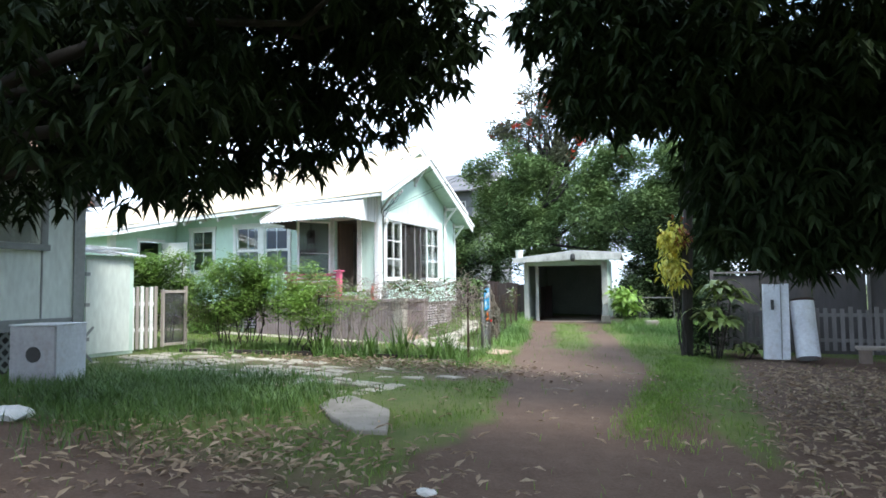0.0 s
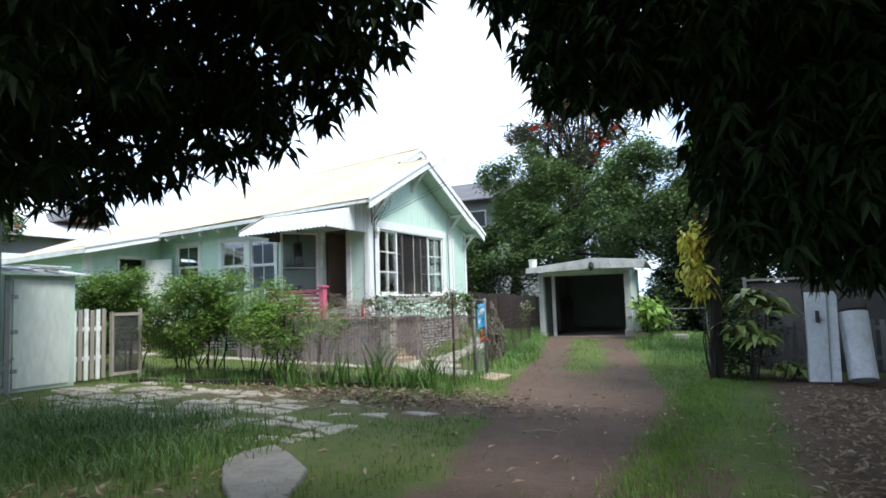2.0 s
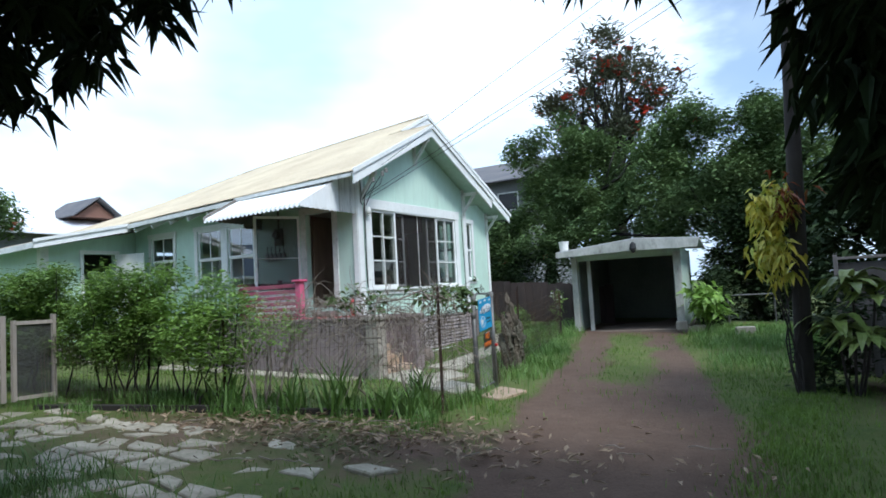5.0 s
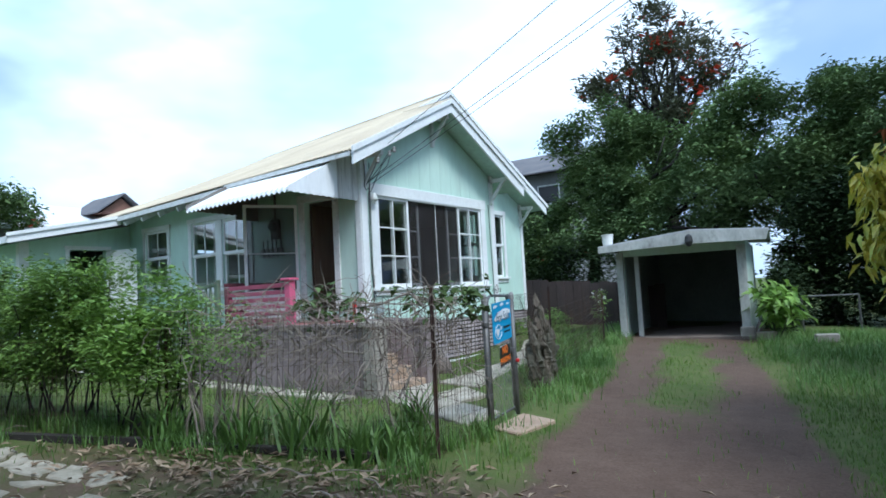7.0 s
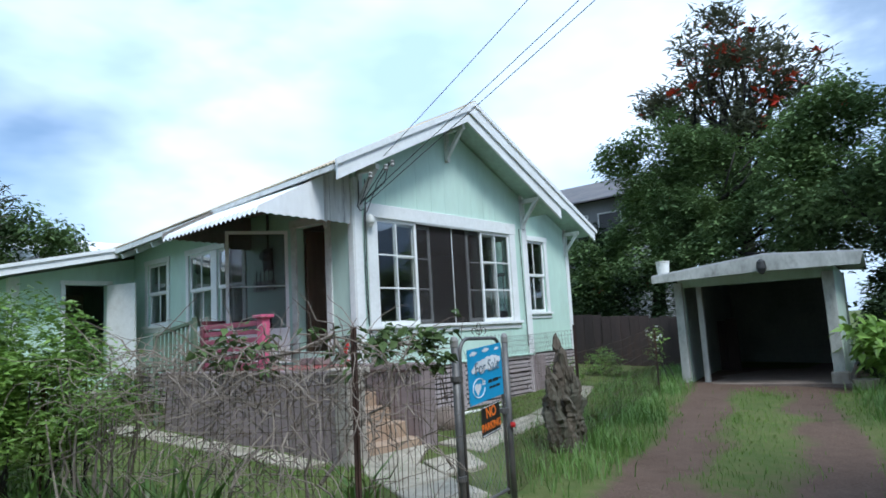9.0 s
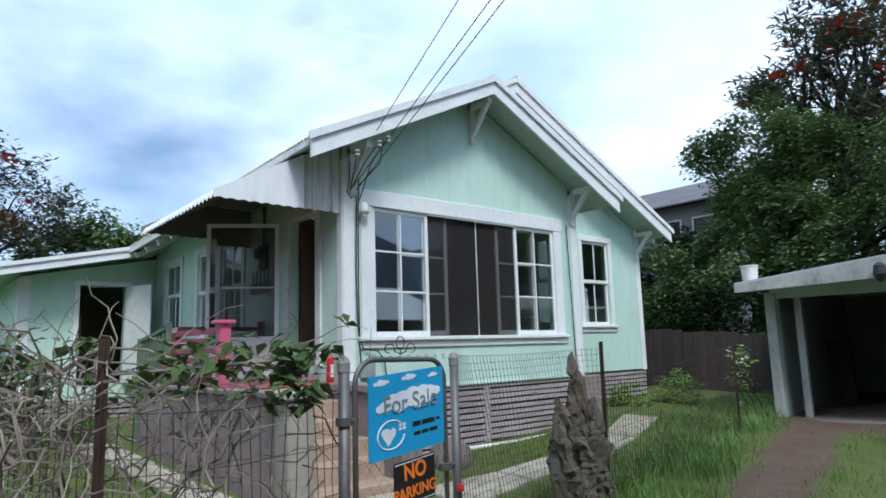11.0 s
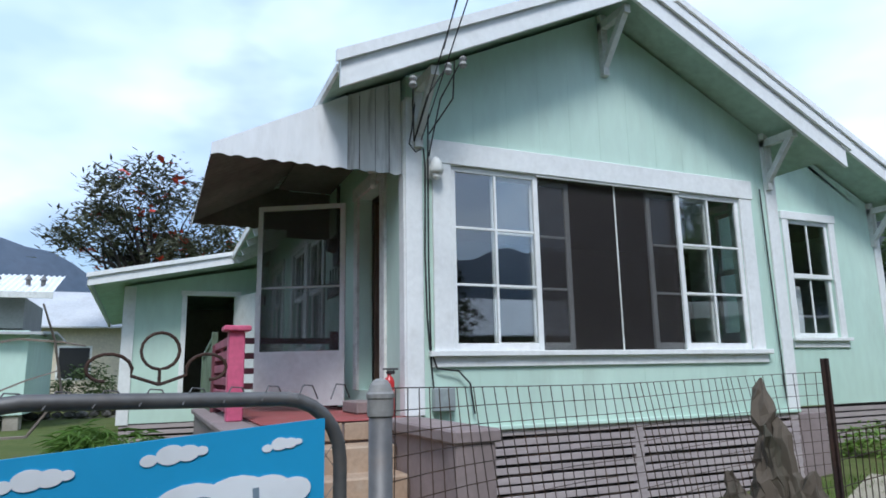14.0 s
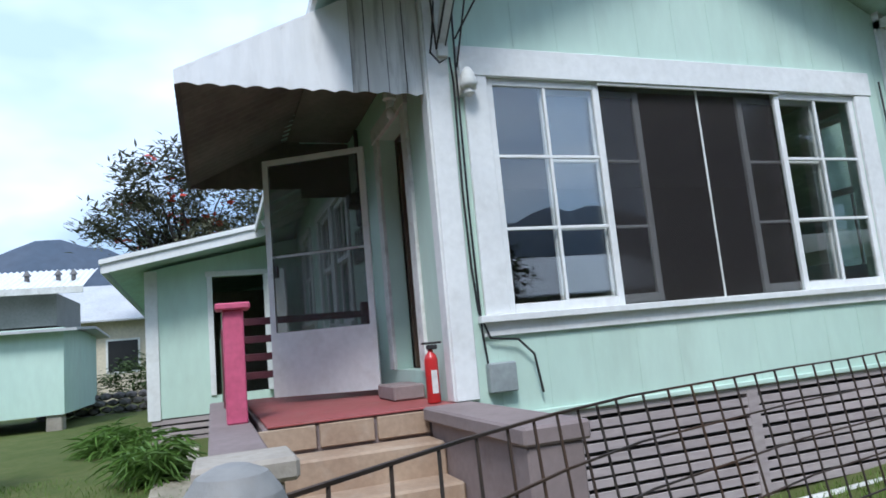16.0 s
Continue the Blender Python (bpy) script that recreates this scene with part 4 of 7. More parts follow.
# awning over the porch
def awning_sheet():
    x0, x1, n = -8.33, -10.82, 44
    verts, faces = [], []
    for j, (y, z) in enumerate(((14.12, 3.62), (13.65, 3.38), (13.19, 3.145), (13.16, 3.07))):
        for i in range(n * 4 + 1):
            u = i / (n * 4)
            w = 0.012 * math.sin(2 * math.pi * n * 0.5 * u)
            verts.append((x0 + (x1 - x0) * u, y, z - 0.04 * u + w + (0.012 * math.cos(2 * math.pi * n * 0.5 * u) if j == 3 else 0)))
    m = n * 4 + 1
    for j in range(3):
        for i in range(m - 1):
            faces.append((j * m + i, j * m + i + 1, (j + 1) * m + i + 1, (j + 1) * m + i))
    return verts, faces


av, af = awning_sheet()
awn = raw("awning_roof", av, af, AWNING, house, "white corrugated metal awning with a scalloped edge")
raw("awning_underside", [(x, y, z - 0.006) for x, y, z in av], [f[::-1] for f in af], AWNING_UNDER, awn, "underside, its shade put into a dark colour")


def valance(x, name, mat, y0=13.16, y1=14.2, label=""):
    """The hanging side panel of the awning, its lower edge scalloped."""
    n = int((y1 - y0) * 44)
    verts, faces = [], []
    for i in range(n + 1):
        y = y0 + (y1 - y0) * i / n
        top = 3.145 + (y - 13.16) * 0.52 if y < 14.15 else 3.66 + (y - 14.15) * 0.45
        bot = 3.055 + 0.018 * abs(math.sin((y - 13.16) * math.pi * 7.6)) - 0.01 * (y - 13.16)
        ripple = 0.0012 * math.sin((y - 13.16) * 2 * math.pi * 7.6)
        verts += [(x + ripple, y, bot), (x + ripple, y, top), (x + ripple - 0.006, y, bot), (x + ripple - 0.006, y, top)]
    for i in range(n):
        a, b = i * 4, i * 4 + 4
        faces += [(a, b, b + 1, a + 1), (a + 3, b + 3, b + 2, a + 2), (a, a + 2, b + 2, b)]
    return raw(name, verts, faces, mat, awn, label)


valance(-8.33, "awning_side_panel", AWNING)
for k, w in enumerate((0.10, 0.135, 0.12, 0.105)):
    y0 = 14.203 + sum((0.10, 0.135, 0.12, 0.105)[:k])
    valance(-8.327 + 0.004 * (k % 2), "infill_board", AWNING_STAIN, y0, y0 + w - 0.007, "rain-stained white board" if k == 0 else "")
# black sheet added behind the boards as shade in their joints
part("infill_shade_sheet", one_box(-8.36, -8.345, 14.19, SY - 0.01, 3.07, 3.7, 0), BLACK, house)
valance(-10.83, "awning_side_panel", AWNING)
# inner side, ceiling and end board carry the same shade in their colour
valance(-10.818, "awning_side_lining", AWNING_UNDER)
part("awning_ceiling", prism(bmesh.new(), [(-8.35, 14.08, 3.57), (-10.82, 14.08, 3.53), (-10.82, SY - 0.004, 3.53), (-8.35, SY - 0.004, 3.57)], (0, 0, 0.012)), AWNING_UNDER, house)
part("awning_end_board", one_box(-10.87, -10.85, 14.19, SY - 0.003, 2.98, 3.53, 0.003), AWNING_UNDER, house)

# ---------------------------------------------------------------- porch and steps
porch = thing("porch", (-9.6, 14.0, 0.15), "raised porch with mauve concrete walls, red floor and tan steps", "porch")
part("deck", one_box(-11.05, -8.3, 13.55, SY - 0.002, 0.3, 1.08, 0.008), CONC_PAINT, porch)
part("deck_floor", one_box(-11.03, -8.28, 13.57, SY - 0.01, 1.084, 1.096, 0.003), RED_FLOOR, porch, "worn red painted floor")
part("threshold", one_box(-9.3, -8.85, SY - 0.25, SY - 0.03, 1.1, 1.2, 0.01), CONC_PAINT, porch)
part("front_wall", one_box(-11.05, -7.1, 13.3, 13.48, 0.0, 1.05, 0.01), CONC_PAINT, porch)
part("wall_cap", one_box(-11.07, -7.1, 13.27, 13.51, 1.05, 1.10, 0.01), CONC_PAINT, porch)
part("pier", one_box(-7.12, -6.88, 13.27, 13.52, 0.0, 1.05, 0.012), CONC, porch)
part("pier_cap", one_box(-7.16, -6.84, 13.22, 13.57, 1.05, 1.13, 0.015), CONC, porch)
part("side_wall", one_box(-8.27, -7.0, 14.50, 14.685, 0.0, 1.02, 0.01), CONC_PAINT, porch)
part("side_wall_cap", one_box(-8.255, -6.92, 14.45, 14.76, 1.02, 1.10, 0.012), CONC_PAINT, porch, "mauve concrete cap slab")
part("pier", one_box(-7.08, -6.94, 14.47, 14.73, 0.0, 1.02, 0.01), CONC_PAINT, porch)
for k in range(5):
    part("step", one_box(-8.3 + 0.26 * k, -8.3 + 0.26 * (k + 1) + 0.02, 13.5, 14.495, 0.0, 0.93 - 0.175 * k, 0.012), CONC_TAN, porch)
for k in range(3):
    part("riser_tile", one_box(-8.296, -8.27, 13.52 + 0.33 * k, 13.83 + 0.33 * k, 0.95, 1.075, 0.004), CONC_TAN, porch)

railing = thing("porch_railing", (-9.3, 13.4, 1.17), "pink wooden porch railing with horizontal slats", "railing")
part("post", one_box(-8.6, -8.48, 13.37, 13.49, 1.17, 1.84, 0.008), PINK, railing)
part("post_cap", one_box(-8.64, -8.44, 13.33, 13.53, 1.84, 1.88, 0.008), PINK, railing)
part("post", one_box(-10.05, -9.96, 13.38, 13.48, 1.17, 1.8, 0.008), MAROON, railing)
for k in range(6):
    part("rail", one_box(-9.96, -8.6, 13.40, 13.43, 1.22 + 0.105 * k, 1.285 + 0.105 * k, 0.004), PINK_FADED, railing)
shift(railing, -0.13, 0, -0.07)
stair_rail = thing("stair_rail", (-11.0, 13.42, 1.1), "weathered green wooden rail with short balusters", "railing")
part("handrail", beam(bmesh.new(), (-11.6, 13.42, 1.66), (-10.4, 13.42, 1.81), 0.05, 0.05, bevel=0.004), GREEN_RAIL, stair_rail)
for k in range(9):
    x = -11.5 + 0.13 * k
    part("baluster", one_box(x - 0.018, x + 0.018, 13.405, 13.435, 1.1, 1.66 + 0.125 * (x + 11.6), 0.003), GREEN_RAIL, stair_rail)
part("post", one_box(-10.42, -10.36, 13.39, 13.45, 1.1, 1.87, 0.004), GREEN_RAIL, stair_rail)
part("bottom_rail", beam(bmesh.new(), (-11.6, 13.42, 1.125), (-10.4, 13.42, 1.125), 0.05, 0.05, bevel=0.004), GREEN_RAIL, stair_rail)
part("post", one_box(-11.63, -11.57, 13.39, 13.45, 0.2, 1.7, 0.004), GREEN_RAIL, stair_rail)
side_rail = thing("porch_side_rail", (-10.3, 14.0, 1.1), "dark maroon slatted rail at the porch end", "railing")
for k in range(4):
    part("rail", one_box(-10.34, -10.31, 13.5, 14.6, 1.3 + 0.15 * k, 1.36 + 0.15 * k, 0.004), MAROON, side_rail)
part("post", one_box(-10.36, -10.28, 14.58, 14.66, 1.1, 1.88, 0.006), MAROON, side_rail)

# ---------------------------------------------------------------- garage
garage = thing("garage", (-5.0, 20.7, 0.35), "low open-fronted white timber garage with a shallow gable roof", "garage")
GZ = 0.36
bm = bmesh.new()
box(bm, -6.36, -6.26, 21.4, 26.4, GZ, 2.44)
part("wall", bm, GREEN_OLD, garage)
bm = bmesh.new()
box(bm, -3.78, -3.68, 21.4, 26.4, GZ, 2.44)
part("wall", bm, GREEN_OLD, garage)
part("wall", one_box(-6.36, -3.68, 26.4, 26.5, GZ, 2.5, 0), GREEN_OLD, garage)
# added inner sheets carry the garage's shade in their darker colour
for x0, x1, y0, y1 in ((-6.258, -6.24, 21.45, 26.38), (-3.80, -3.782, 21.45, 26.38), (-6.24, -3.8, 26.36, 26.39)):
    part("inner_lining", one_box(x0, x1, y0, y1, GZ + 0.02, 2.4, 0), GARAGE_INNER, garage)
part("floor_slab", one_box(-6.4, -3.6, 21.1, 26.5, 0.1, GZ + 0.01, 0.01), STONE, garage)
for x0, x1, y0 in ((-6.4, -6.25, 21.22), (-6.05, -5.95, 21.5), (-3.86, -3.68, 21.22)):
    part("post", one_box(x0, x1, y0, y0 + 0.12, GZ - 0.05, 2.3, 0.006), GARAGE_WHITE, garage)
for ya, za, yb, zb, xa, xb in ((0, 2.42, 0, 2.64, -6.66, -4.68), (0, 2.54, 0, 2.64, -3.2, -4.68)):
    bm = bmesh.new()
    prism(bm, [(xa, 20.68, za), (xb, 20.68, zb), (xb, 26.8, zb), (xa, 26.8, za)], (0, 0, 0.03))
    part("roof_sheet", bm, ROOF_GREY, garage)
bm = prism(bmesh.new(), [(-6.66, 20.66, 2.42), (-4.68, 20.66, 2.64), (-3.2, 20.66, 2.54), (-3.26, 20.66, 2.34), (-4.68, 20.66, 2.36), (-6.66, 20.66, 2.3)], (0, 0.035, 0))
part("fascia", bm, GARAGE_WHITE, garage, "peeling white barge board")
part("footing", one_box(-3.9, -3.62, 21.1, 21.4, GZ - 0.15, GZ + 0.2, 0.02), CONC, garage, "rough concrete post footing")
bm = prism(bmesh.new(), [(-6.3, 21.3, 2.2), (-3.7, 21.3, 2.2), (-3.7, 21.3, 2.5), (-4.68, 21.3, 2.58), (-6.3, 21.3, 2.42)], (0, 0.05, 0))
part("gable_board", bm, GREEN_OLD, garage)
part("lamp", lathe(bmesh.new(), (-4.72, 20.58, 2.3), [(0.03, 0.26), (0.07, 0.22), (0.085, 0.1), (0.05, 0.02), (0.02, 0)], 12), BLACK, garage, "black wall lantern")
bucket = thing("bucket", (-6.55, 20.95, 2.46), "off-white plastic bucket standing on the garage roof", "bucket")
part("body", lathe(bmesh.new(), (-6.55, 20.95, 2.44), [(0.105, 0), (0.125, 0.26), (0.135, 0.27), (0.135, 0.29), (0.12, 0.29), (0.1, 0.05)], 18), WHITE_PVC, bucket)

shift(garage, 0.0, 0.28, -0.14, 8)
shift(bucket, 0.02, 0.1, -0.14)

# dark boundary wall between house and garage
wall_back = tagged(new("wall_back"), "dark brown boarded boundary fence beside the garage", "fence", kind="structure")
for k in range(22):
    x = -12.0 + 0.26 * k
    top = 1.95 - 0.02 * k + random.uniform(-0.05, 0.05)
    part("board", one_box(x, x + 0.25, 24.3 + random.uniform(-0.02, 0.02), 24.34, 0.2, top, 0.004), WOOD_BROWN, wall_back)
shift(wall_back, 0, 0, -0.14)


# ---------------------------------------------------------------- front fence, gate and signs
def wire_panel(name, p, q, z0, z1, p_top, q_top, dv, dh, thick, sag=0.0, lean=0.0, label=""):
    """Welded wire between two posts: uprights every dv, cross wires every dh."""
    p, q = Vector((*p, 0)), Vector((*q, 0))
    d = q - p
    side = Vector((-d.y, d.x, 0)).normalized() * lean
    rng = np.random.default_rng(int(abs(p.x) * 100) + 7)
    verts, faces = [], []

    def stick(a, b, r):
        w = (b - a).normalized()
        s = w.orthogonal().normalized() * r
        t = w.cross(s)
        k = len(verts)
        verts.extend([a + s, a + t, a - s, a - t, b + s, b + t, b - s, b - t])
        faces.extend([(k + i, k + (i + 1) % 4, k + 4 + (i + 1) % 4, k + 4 + i) for i in range(4)])

    def at(u, v):
        top = z1 + (p_top + (q_top - p_top) * u) - sag * math.sin(math.pi * u)
        bow = side * v * min(1, 1.7 * math.sin(math.pi * u)) + Vector((0.012 * math.sin(u * 23 + v * 3), 0.012 * math.cos(u * 19 + v * 5), 0))
        b = p.lerp(q, u)
        base = ground_z(b.x, b.y) + z0
        return b + bow + Vector((0, 0, base + (top - base) * v))

    n = int(d.length / dv)
    for i in range(n + 1):
        u = i / n
        pts = [at(u, v) for v in (0, 0.33, 0.66, 1)]
        for a, b in zip(pts, pts[1:]):
            stick(a, b, thick)
    m = int((z1 + 0.1) / dh)
    for j in range(m + 1):
        pts = [at(k / 14, j / m) for k in range(15)]
        for a, b in zip(pts, pts[1:]):
            stick(a, b, thick * (1.15 if j == m else 1))
    return raw(name, verts, faces, WIRE, None, label)


P1, PL, PR, P3, P4 = (-4.504, 11.294), (-4.648, 12.432), (-4.812, 13.305), (-5.498, 15.683), (-6.2, 19.6)
fence = thing("wire_fence", (-5, 12, 0.1), "rusty welded-wire garden fence on thin iron posts", "fence")
for a, b, z0, z1, ta, tb, dv, dh, th, sag, lean in (
        ((-9.75, 9.55), P1, 0.03, 1.12, 0.0, 0.35, 0.055, 0.24, 0.0022, 0.05, 0.03),
        (P1, PL, 0.03, 1.24, 0.0, 0.0, 0.055, 0.24, 0.0022, 0.03, 0.0),
        (PR, P3, 0.03, 1.40, 0.0, 0.0, 0.05, 0.056, 0.0016, 0.02, 0.2),
        (P3, P4, 0.03, 1.12, 0.0, 0.25, 0.06, 0.13, 0.0026, 0.03, -0.04)):
    w = wire_panel("wire_mesh", a, b, z0, z1, ta, tb, dv, dh, th, sag, lean)
    w.parent, w.matrix_parent_inverse = fence, fence.matrix_basis.inverted()
    w["kind"] = "stuff"
for (x, y), top, r in ((P1, 1.52, 0.02), (P3, 1.462, 0.02), ((-7.2, 10.44), 1.3, 0.016), (P4, 1.3, 0.018)):
    g = ground_z(x, y)
    b = bmesh.new()
    beam(b, (x, y, g - 0.1), (x + 0.01, y, top), r * 2, 0.008, up=(0.3, 1, 0))
    beam(b, (x, y, g - 0.1), (x + 0.01, y, top), 0.008, r * 2, up=(0.3, 1, 0))
    part("iron_post", b, RUST, fence, "rusty star-shaped iron post")

gate = thing("garden_gate", (*PL, 0.06), "grey galvanised pipe gate with rounded corners", "gate")
gdir = (Vector((*PR, 0)) - Vector((*PL, 0)))
glen = gdir.length
gdir.normalize()
gout = Vector((gdir.y, -gdir.x, 0))


def on_gate(u, z, out=0.0):
    """u metres along from the first post, z up, out towards the drive."""
    return Vector((*PL, 0)) + gdir * u + gout * out + Vector((0, 0, z - 0.08))


for (x, y), r in ((PL, 0.029), (PR, 0.0265)):
    post = part("gate_post", lathe(bmesh.new(), (x, y, 0), [(r, -0.2), (r, 1.355)], 24), GALV, gate, smooth=True)
    part("post_cap", lathe(bmesh.new(), (x, y, -0.094), [(r + 0.001, 1.432), (r + 0.003, 1.434), (r + 0.003, 1.470), (r + 0.005, 1.473), (r + 0.005, 1.482), (r + 0.002, 1.486), (r * 0.86, 1.502), (r * 0.62, 1.511), (r * 0.3, 1.515), (0.003, 1.516)], 64), GALV_PALE, post)
bm = bmesh.new()
path = [on_gate(0.075, 0.16)]
path += [on_gate(0.075 + 0.13 - 0.13 * math.cos(a), 1.345 + 0.13 * math.sin(a)) for a in [math.pi / 2 * k / 6 for k in range(7)]]
path += [on_gate(glen - 0.228 + 0.13 * math.sin(a), 1.335 + 0.13 * math.cos(a)) for a in [math.pi / 2 * k / 6 for k in range(7)]]
path += [on_gate(glen - 0.098, 0.16)]
pipe(bm, path, 0.0148, 14)
part("gate_frame", bm, GALV, gate, smooth=True)
bm = bmesh.new()
pipe(bm, [on_gate(0.075, 0.2), on_gate(glen - 0.098, 0.2)], 0.014, 10)
part("bottom_rail", bm, GALV, gate)
for u0, u1, z in ((0.0, 0.09, 0.45), (0.0, 0.09, 1.18), (glen - 0.115, glen, 0.85)):
    bm = bmesh.new()
    pipe(bm, [on_gate(u0, z), on_gate(u1, z)], 0.012, 8)
    lathe(bm, on_gate(u0 if u0 else 0, z - 0.02), [(0.042, 0), (0.042, 0.04)], 14)
    part("hinge" if u0 == 0 else "latch", bm, GALV, gate)
# curled wire ornament on the gate's top rail
bm = bmesh.new()
for sgn in (-1, 1):
    c = 0.42
    pts = [on_gate(c, 1.50)]
    for k in range(13):
        a = math.radians(200 - 24 * k)
        r = 0.044 - 0.0014 * k
        pts.append(on_gate(c + sgn * (0.09 + r * math.cos(a)), 1.528 + r * 0.75 * math.sin(a)))
    pipe(bm, pts, 0.0032, 6)
ring = [on_gate(0.42 + 0.034 * math.sin(a), 1.562 + 0.034 * -math.cos(a)) for a in [2 * math.pi * k / 16 for k in range(17)]]
pipe(bm, [on_gate(0.42, 1.50)] + ring, 0.0032, 6)
part("scroll_ornament", bm, RUST, gate, "curled rusty wire scroll")
bm = bmesh.new()
for k in range(9):
    u = 0.16 + 0.075 * k
    pipe(bm, [on_gate(u, 1.462, 0.017), on_gate(u + 0.02, 1.492), on_gate(u + 0.042, 1.49, -0.004), on_gate(u + 0.06, 1.462, -0.017)], 0.0016, 5)
part("tie_wire", bm, GALV, gate)
# chain link mesh of the gate
verts, faces = [], []
for k in range(-14, 15):
    for sgn in (-1, 1):
        u0 = 0.075 + 0.065 * k
        pts = []
        for j in range(15):
            z = 0.2 + 0.085 * j
            u = u0 + 0.065 * j if sgn > 0 else u0 + 0.91 - 0.065 * j
            if 0.08 < u < glen - 0.08:
                pts.append(on_gate(u, z, 0.003 * sgn))
        for a, b in zip(pts, pts[1:]):
            i = len(verts)
            s = gout * 0.0015
            t = Vector((0, 0, 0.0015))
            verts += [a + s, a - s, a + t, b + s, b - s, b + t]
            faces += [(i, i + 3, i + 4, i + 1), (i + 1, i + 4, i + 5, i + 2), (i + 2, i + 5, i + 3, i)]
ch = raw("chain_link", verts, faces, GALV, gate)
ch["kind"] = "stuff"


def gate_plate(u0, u1, z0, z1, out, thick, tilt):
    """A flat plate on the gate; tilt: rise of its far end."""
    b = bmesh.new()
    pts = [on_gate(u0, z0 - tilt, out), on_gate(u1, z0 + tilt, out), on_gate(u1, z1 + tilt, out), on_gate(u0, z1 - tilt, out)]
    return prism(b, pts, gout * thick)


SU0, SU1, SZ0, SZ1, ST = 0.14, 0.74, 0.975, 1.405, 0.019
sale = thing("sale_sign", on_gate(0.43, 0.8, 0.04), "bright blue sale sign with white clouds, wired to the gate", "sign")
part("board", gate_plate(SU0, SU1, SZ0, SZ1, 0.026, 0.006, ST), SIGN_BLUE, sale)


def sign_at(a, b, out):
    """A point on the sign: a, b run 0 to 1 from its lower near corner."""
    return on_gate(SU0 + (SU1 - SU0) * a, SZ0 + (SZ1 - SZ0) * b + ST * (2 * a - 1), out)


def blob(bm, circles, out, thick=0.0015):
    """Overlapping discs that make one cloud."""
    for k, (a, b, r) in enumerate(circles):
        pts = [sign_at(a + r * math.cos(t), b + r * 0.95 * math.sin(t), out + 0.00025 * k) for t in [2 * math.pi * i / 18 for i in range(18)]]
        prism(bm, pts, gout * thick)
    return bm


part("cloud", blob(bmesh.new(), [(0.2, 0.62, 0.07), (0.3, 0.66, 0.1), (0.42, 0.66, 0.12), (0.56, 0.68, 0.13), (0.7, 0.69, 0.12), (0.8, 0.7, 0.09), (0.89, 0.7, 0.06), (0.13, 0.6, 0.05), (0.36, 0.58, 0.07), (0.62, 0.6, 0.08), (0.76, 0.62, 0.06)], 0.0325), SIGN_WHITE, sale)
for a, b, s in ((0.14, 0.9, 1.0), (0.5, 0.92, 1.0), (0.84, 0.9, 0.7)):
    part("cloud", blob(bmesh.new(), [(a - 0.06 * s, b, 0.025 * s), (a, b + 0.012, 0.042 * s), (a + 0.05 * s, b + 0.01, 0.035 * s), (a + 0.09 * s, b + 0.012, 0.02 * s)], 0.0325), SIGN_WHITE, sale)


def lettering(name, text, size, origin, along, up, mat, parent, depth=0.0008, bold=0.0):
    cu = bpy.data.curves.new(name, "FONT")
    cu.body, cu.size, cu.extrude, cu.offset = text, size, depth, bold
    cu.align_x, cu.align_y = "CENTER", "CENTER"
    tmp = new(name, cu)
    me = bpy.data.meshes.new_from_object(tmp)
    bpy.data.objects.remove(tmp)
    normal = Vector(along).cross(Vector(up))
    m = Matrix((Vector(along), Vector(up), normal)).transposed().to_4x4()
    m.translation = origin
    me.transform(m)
    me.materials.append(mat)
    ob = new(name, me)
    ob.parent, ob.matrix_parent_inverse = parent, parent.matrix_basis.inverted()
    return ob


slant = (gdir + Vector((0, 0, 2 * ST / (SU1 - SU0)))).normalized()
sup = gout.cross(slant) * -1 if gout.cross(slant).z < 0 else gout.cross(slant)
lettering("lettering", "For Sale", 0.135, sign_at(0.53, 0.62, 0.039), slant, sup, SIGN_GREY, sale)
# ring and heart-shaped house mark, and bars for the small print
bm = bmesh.new()
pipe(bm, [sign_at(0.27 + 0.17 * math.cos(t), 0.27 + 0.17 * math.sin(t), 0.033) for t in [math.pi * (0.2 + 1.75 * k / 20) for k in range(21)]], 0.004, 6)
part("mark", bm, SIGN_WHITE, sale)
bm = bmesh.new()
prism(bm, [sign_at(a, b, 0.0325) for a, b in ((0.14, 0.3), (0.17, 0.35), (0.22, 0.355), (0.26, 0.33), (0.3, 0.35), (0.33, 0.32), (0.32, 0.26), (0.23, 0.14))], gout * 0.0015)
part("mark", bm, SIGN_WHITE, sale)
for a, b in ((0.37, 0.3), (0.42, 0.3), (0.37, 0.345), (0.42, 0.345)):
    part("mark", prism(bmesh.new(), [sign_at(a, b, 0.0325), sign_at(a + 0.035, b, 0.0325), sign_at(a + 0.035, b + 0.035, 0.0325), sign_at(a, b + 0.035, 0.0325)], gout * 0.0015), SIGN_WHITE, sale)
for a0, a1, b0, b1 in ((0.55, 0.66, 0.30, 0.36), (0.68, 0.86, 0.30, 0.36), (0.88, 0.94, 0.32, 0.35), (0.57, 0.66, 0.19, 0.235), (0.675, 0.765, 0.19, 0.235), (0.78, 0.9, 0.19, 0.235)):
    part("print_bar", prism(bmesh.new(), [sign_at(a0, b0, 0.0325), sign_at(a1, b0, 0.0325), sign_at(a1, b1, 0.0325), sign_at(a0, b1, 0.0325)], gout * 0.001), SIGN_BLACK, sale)

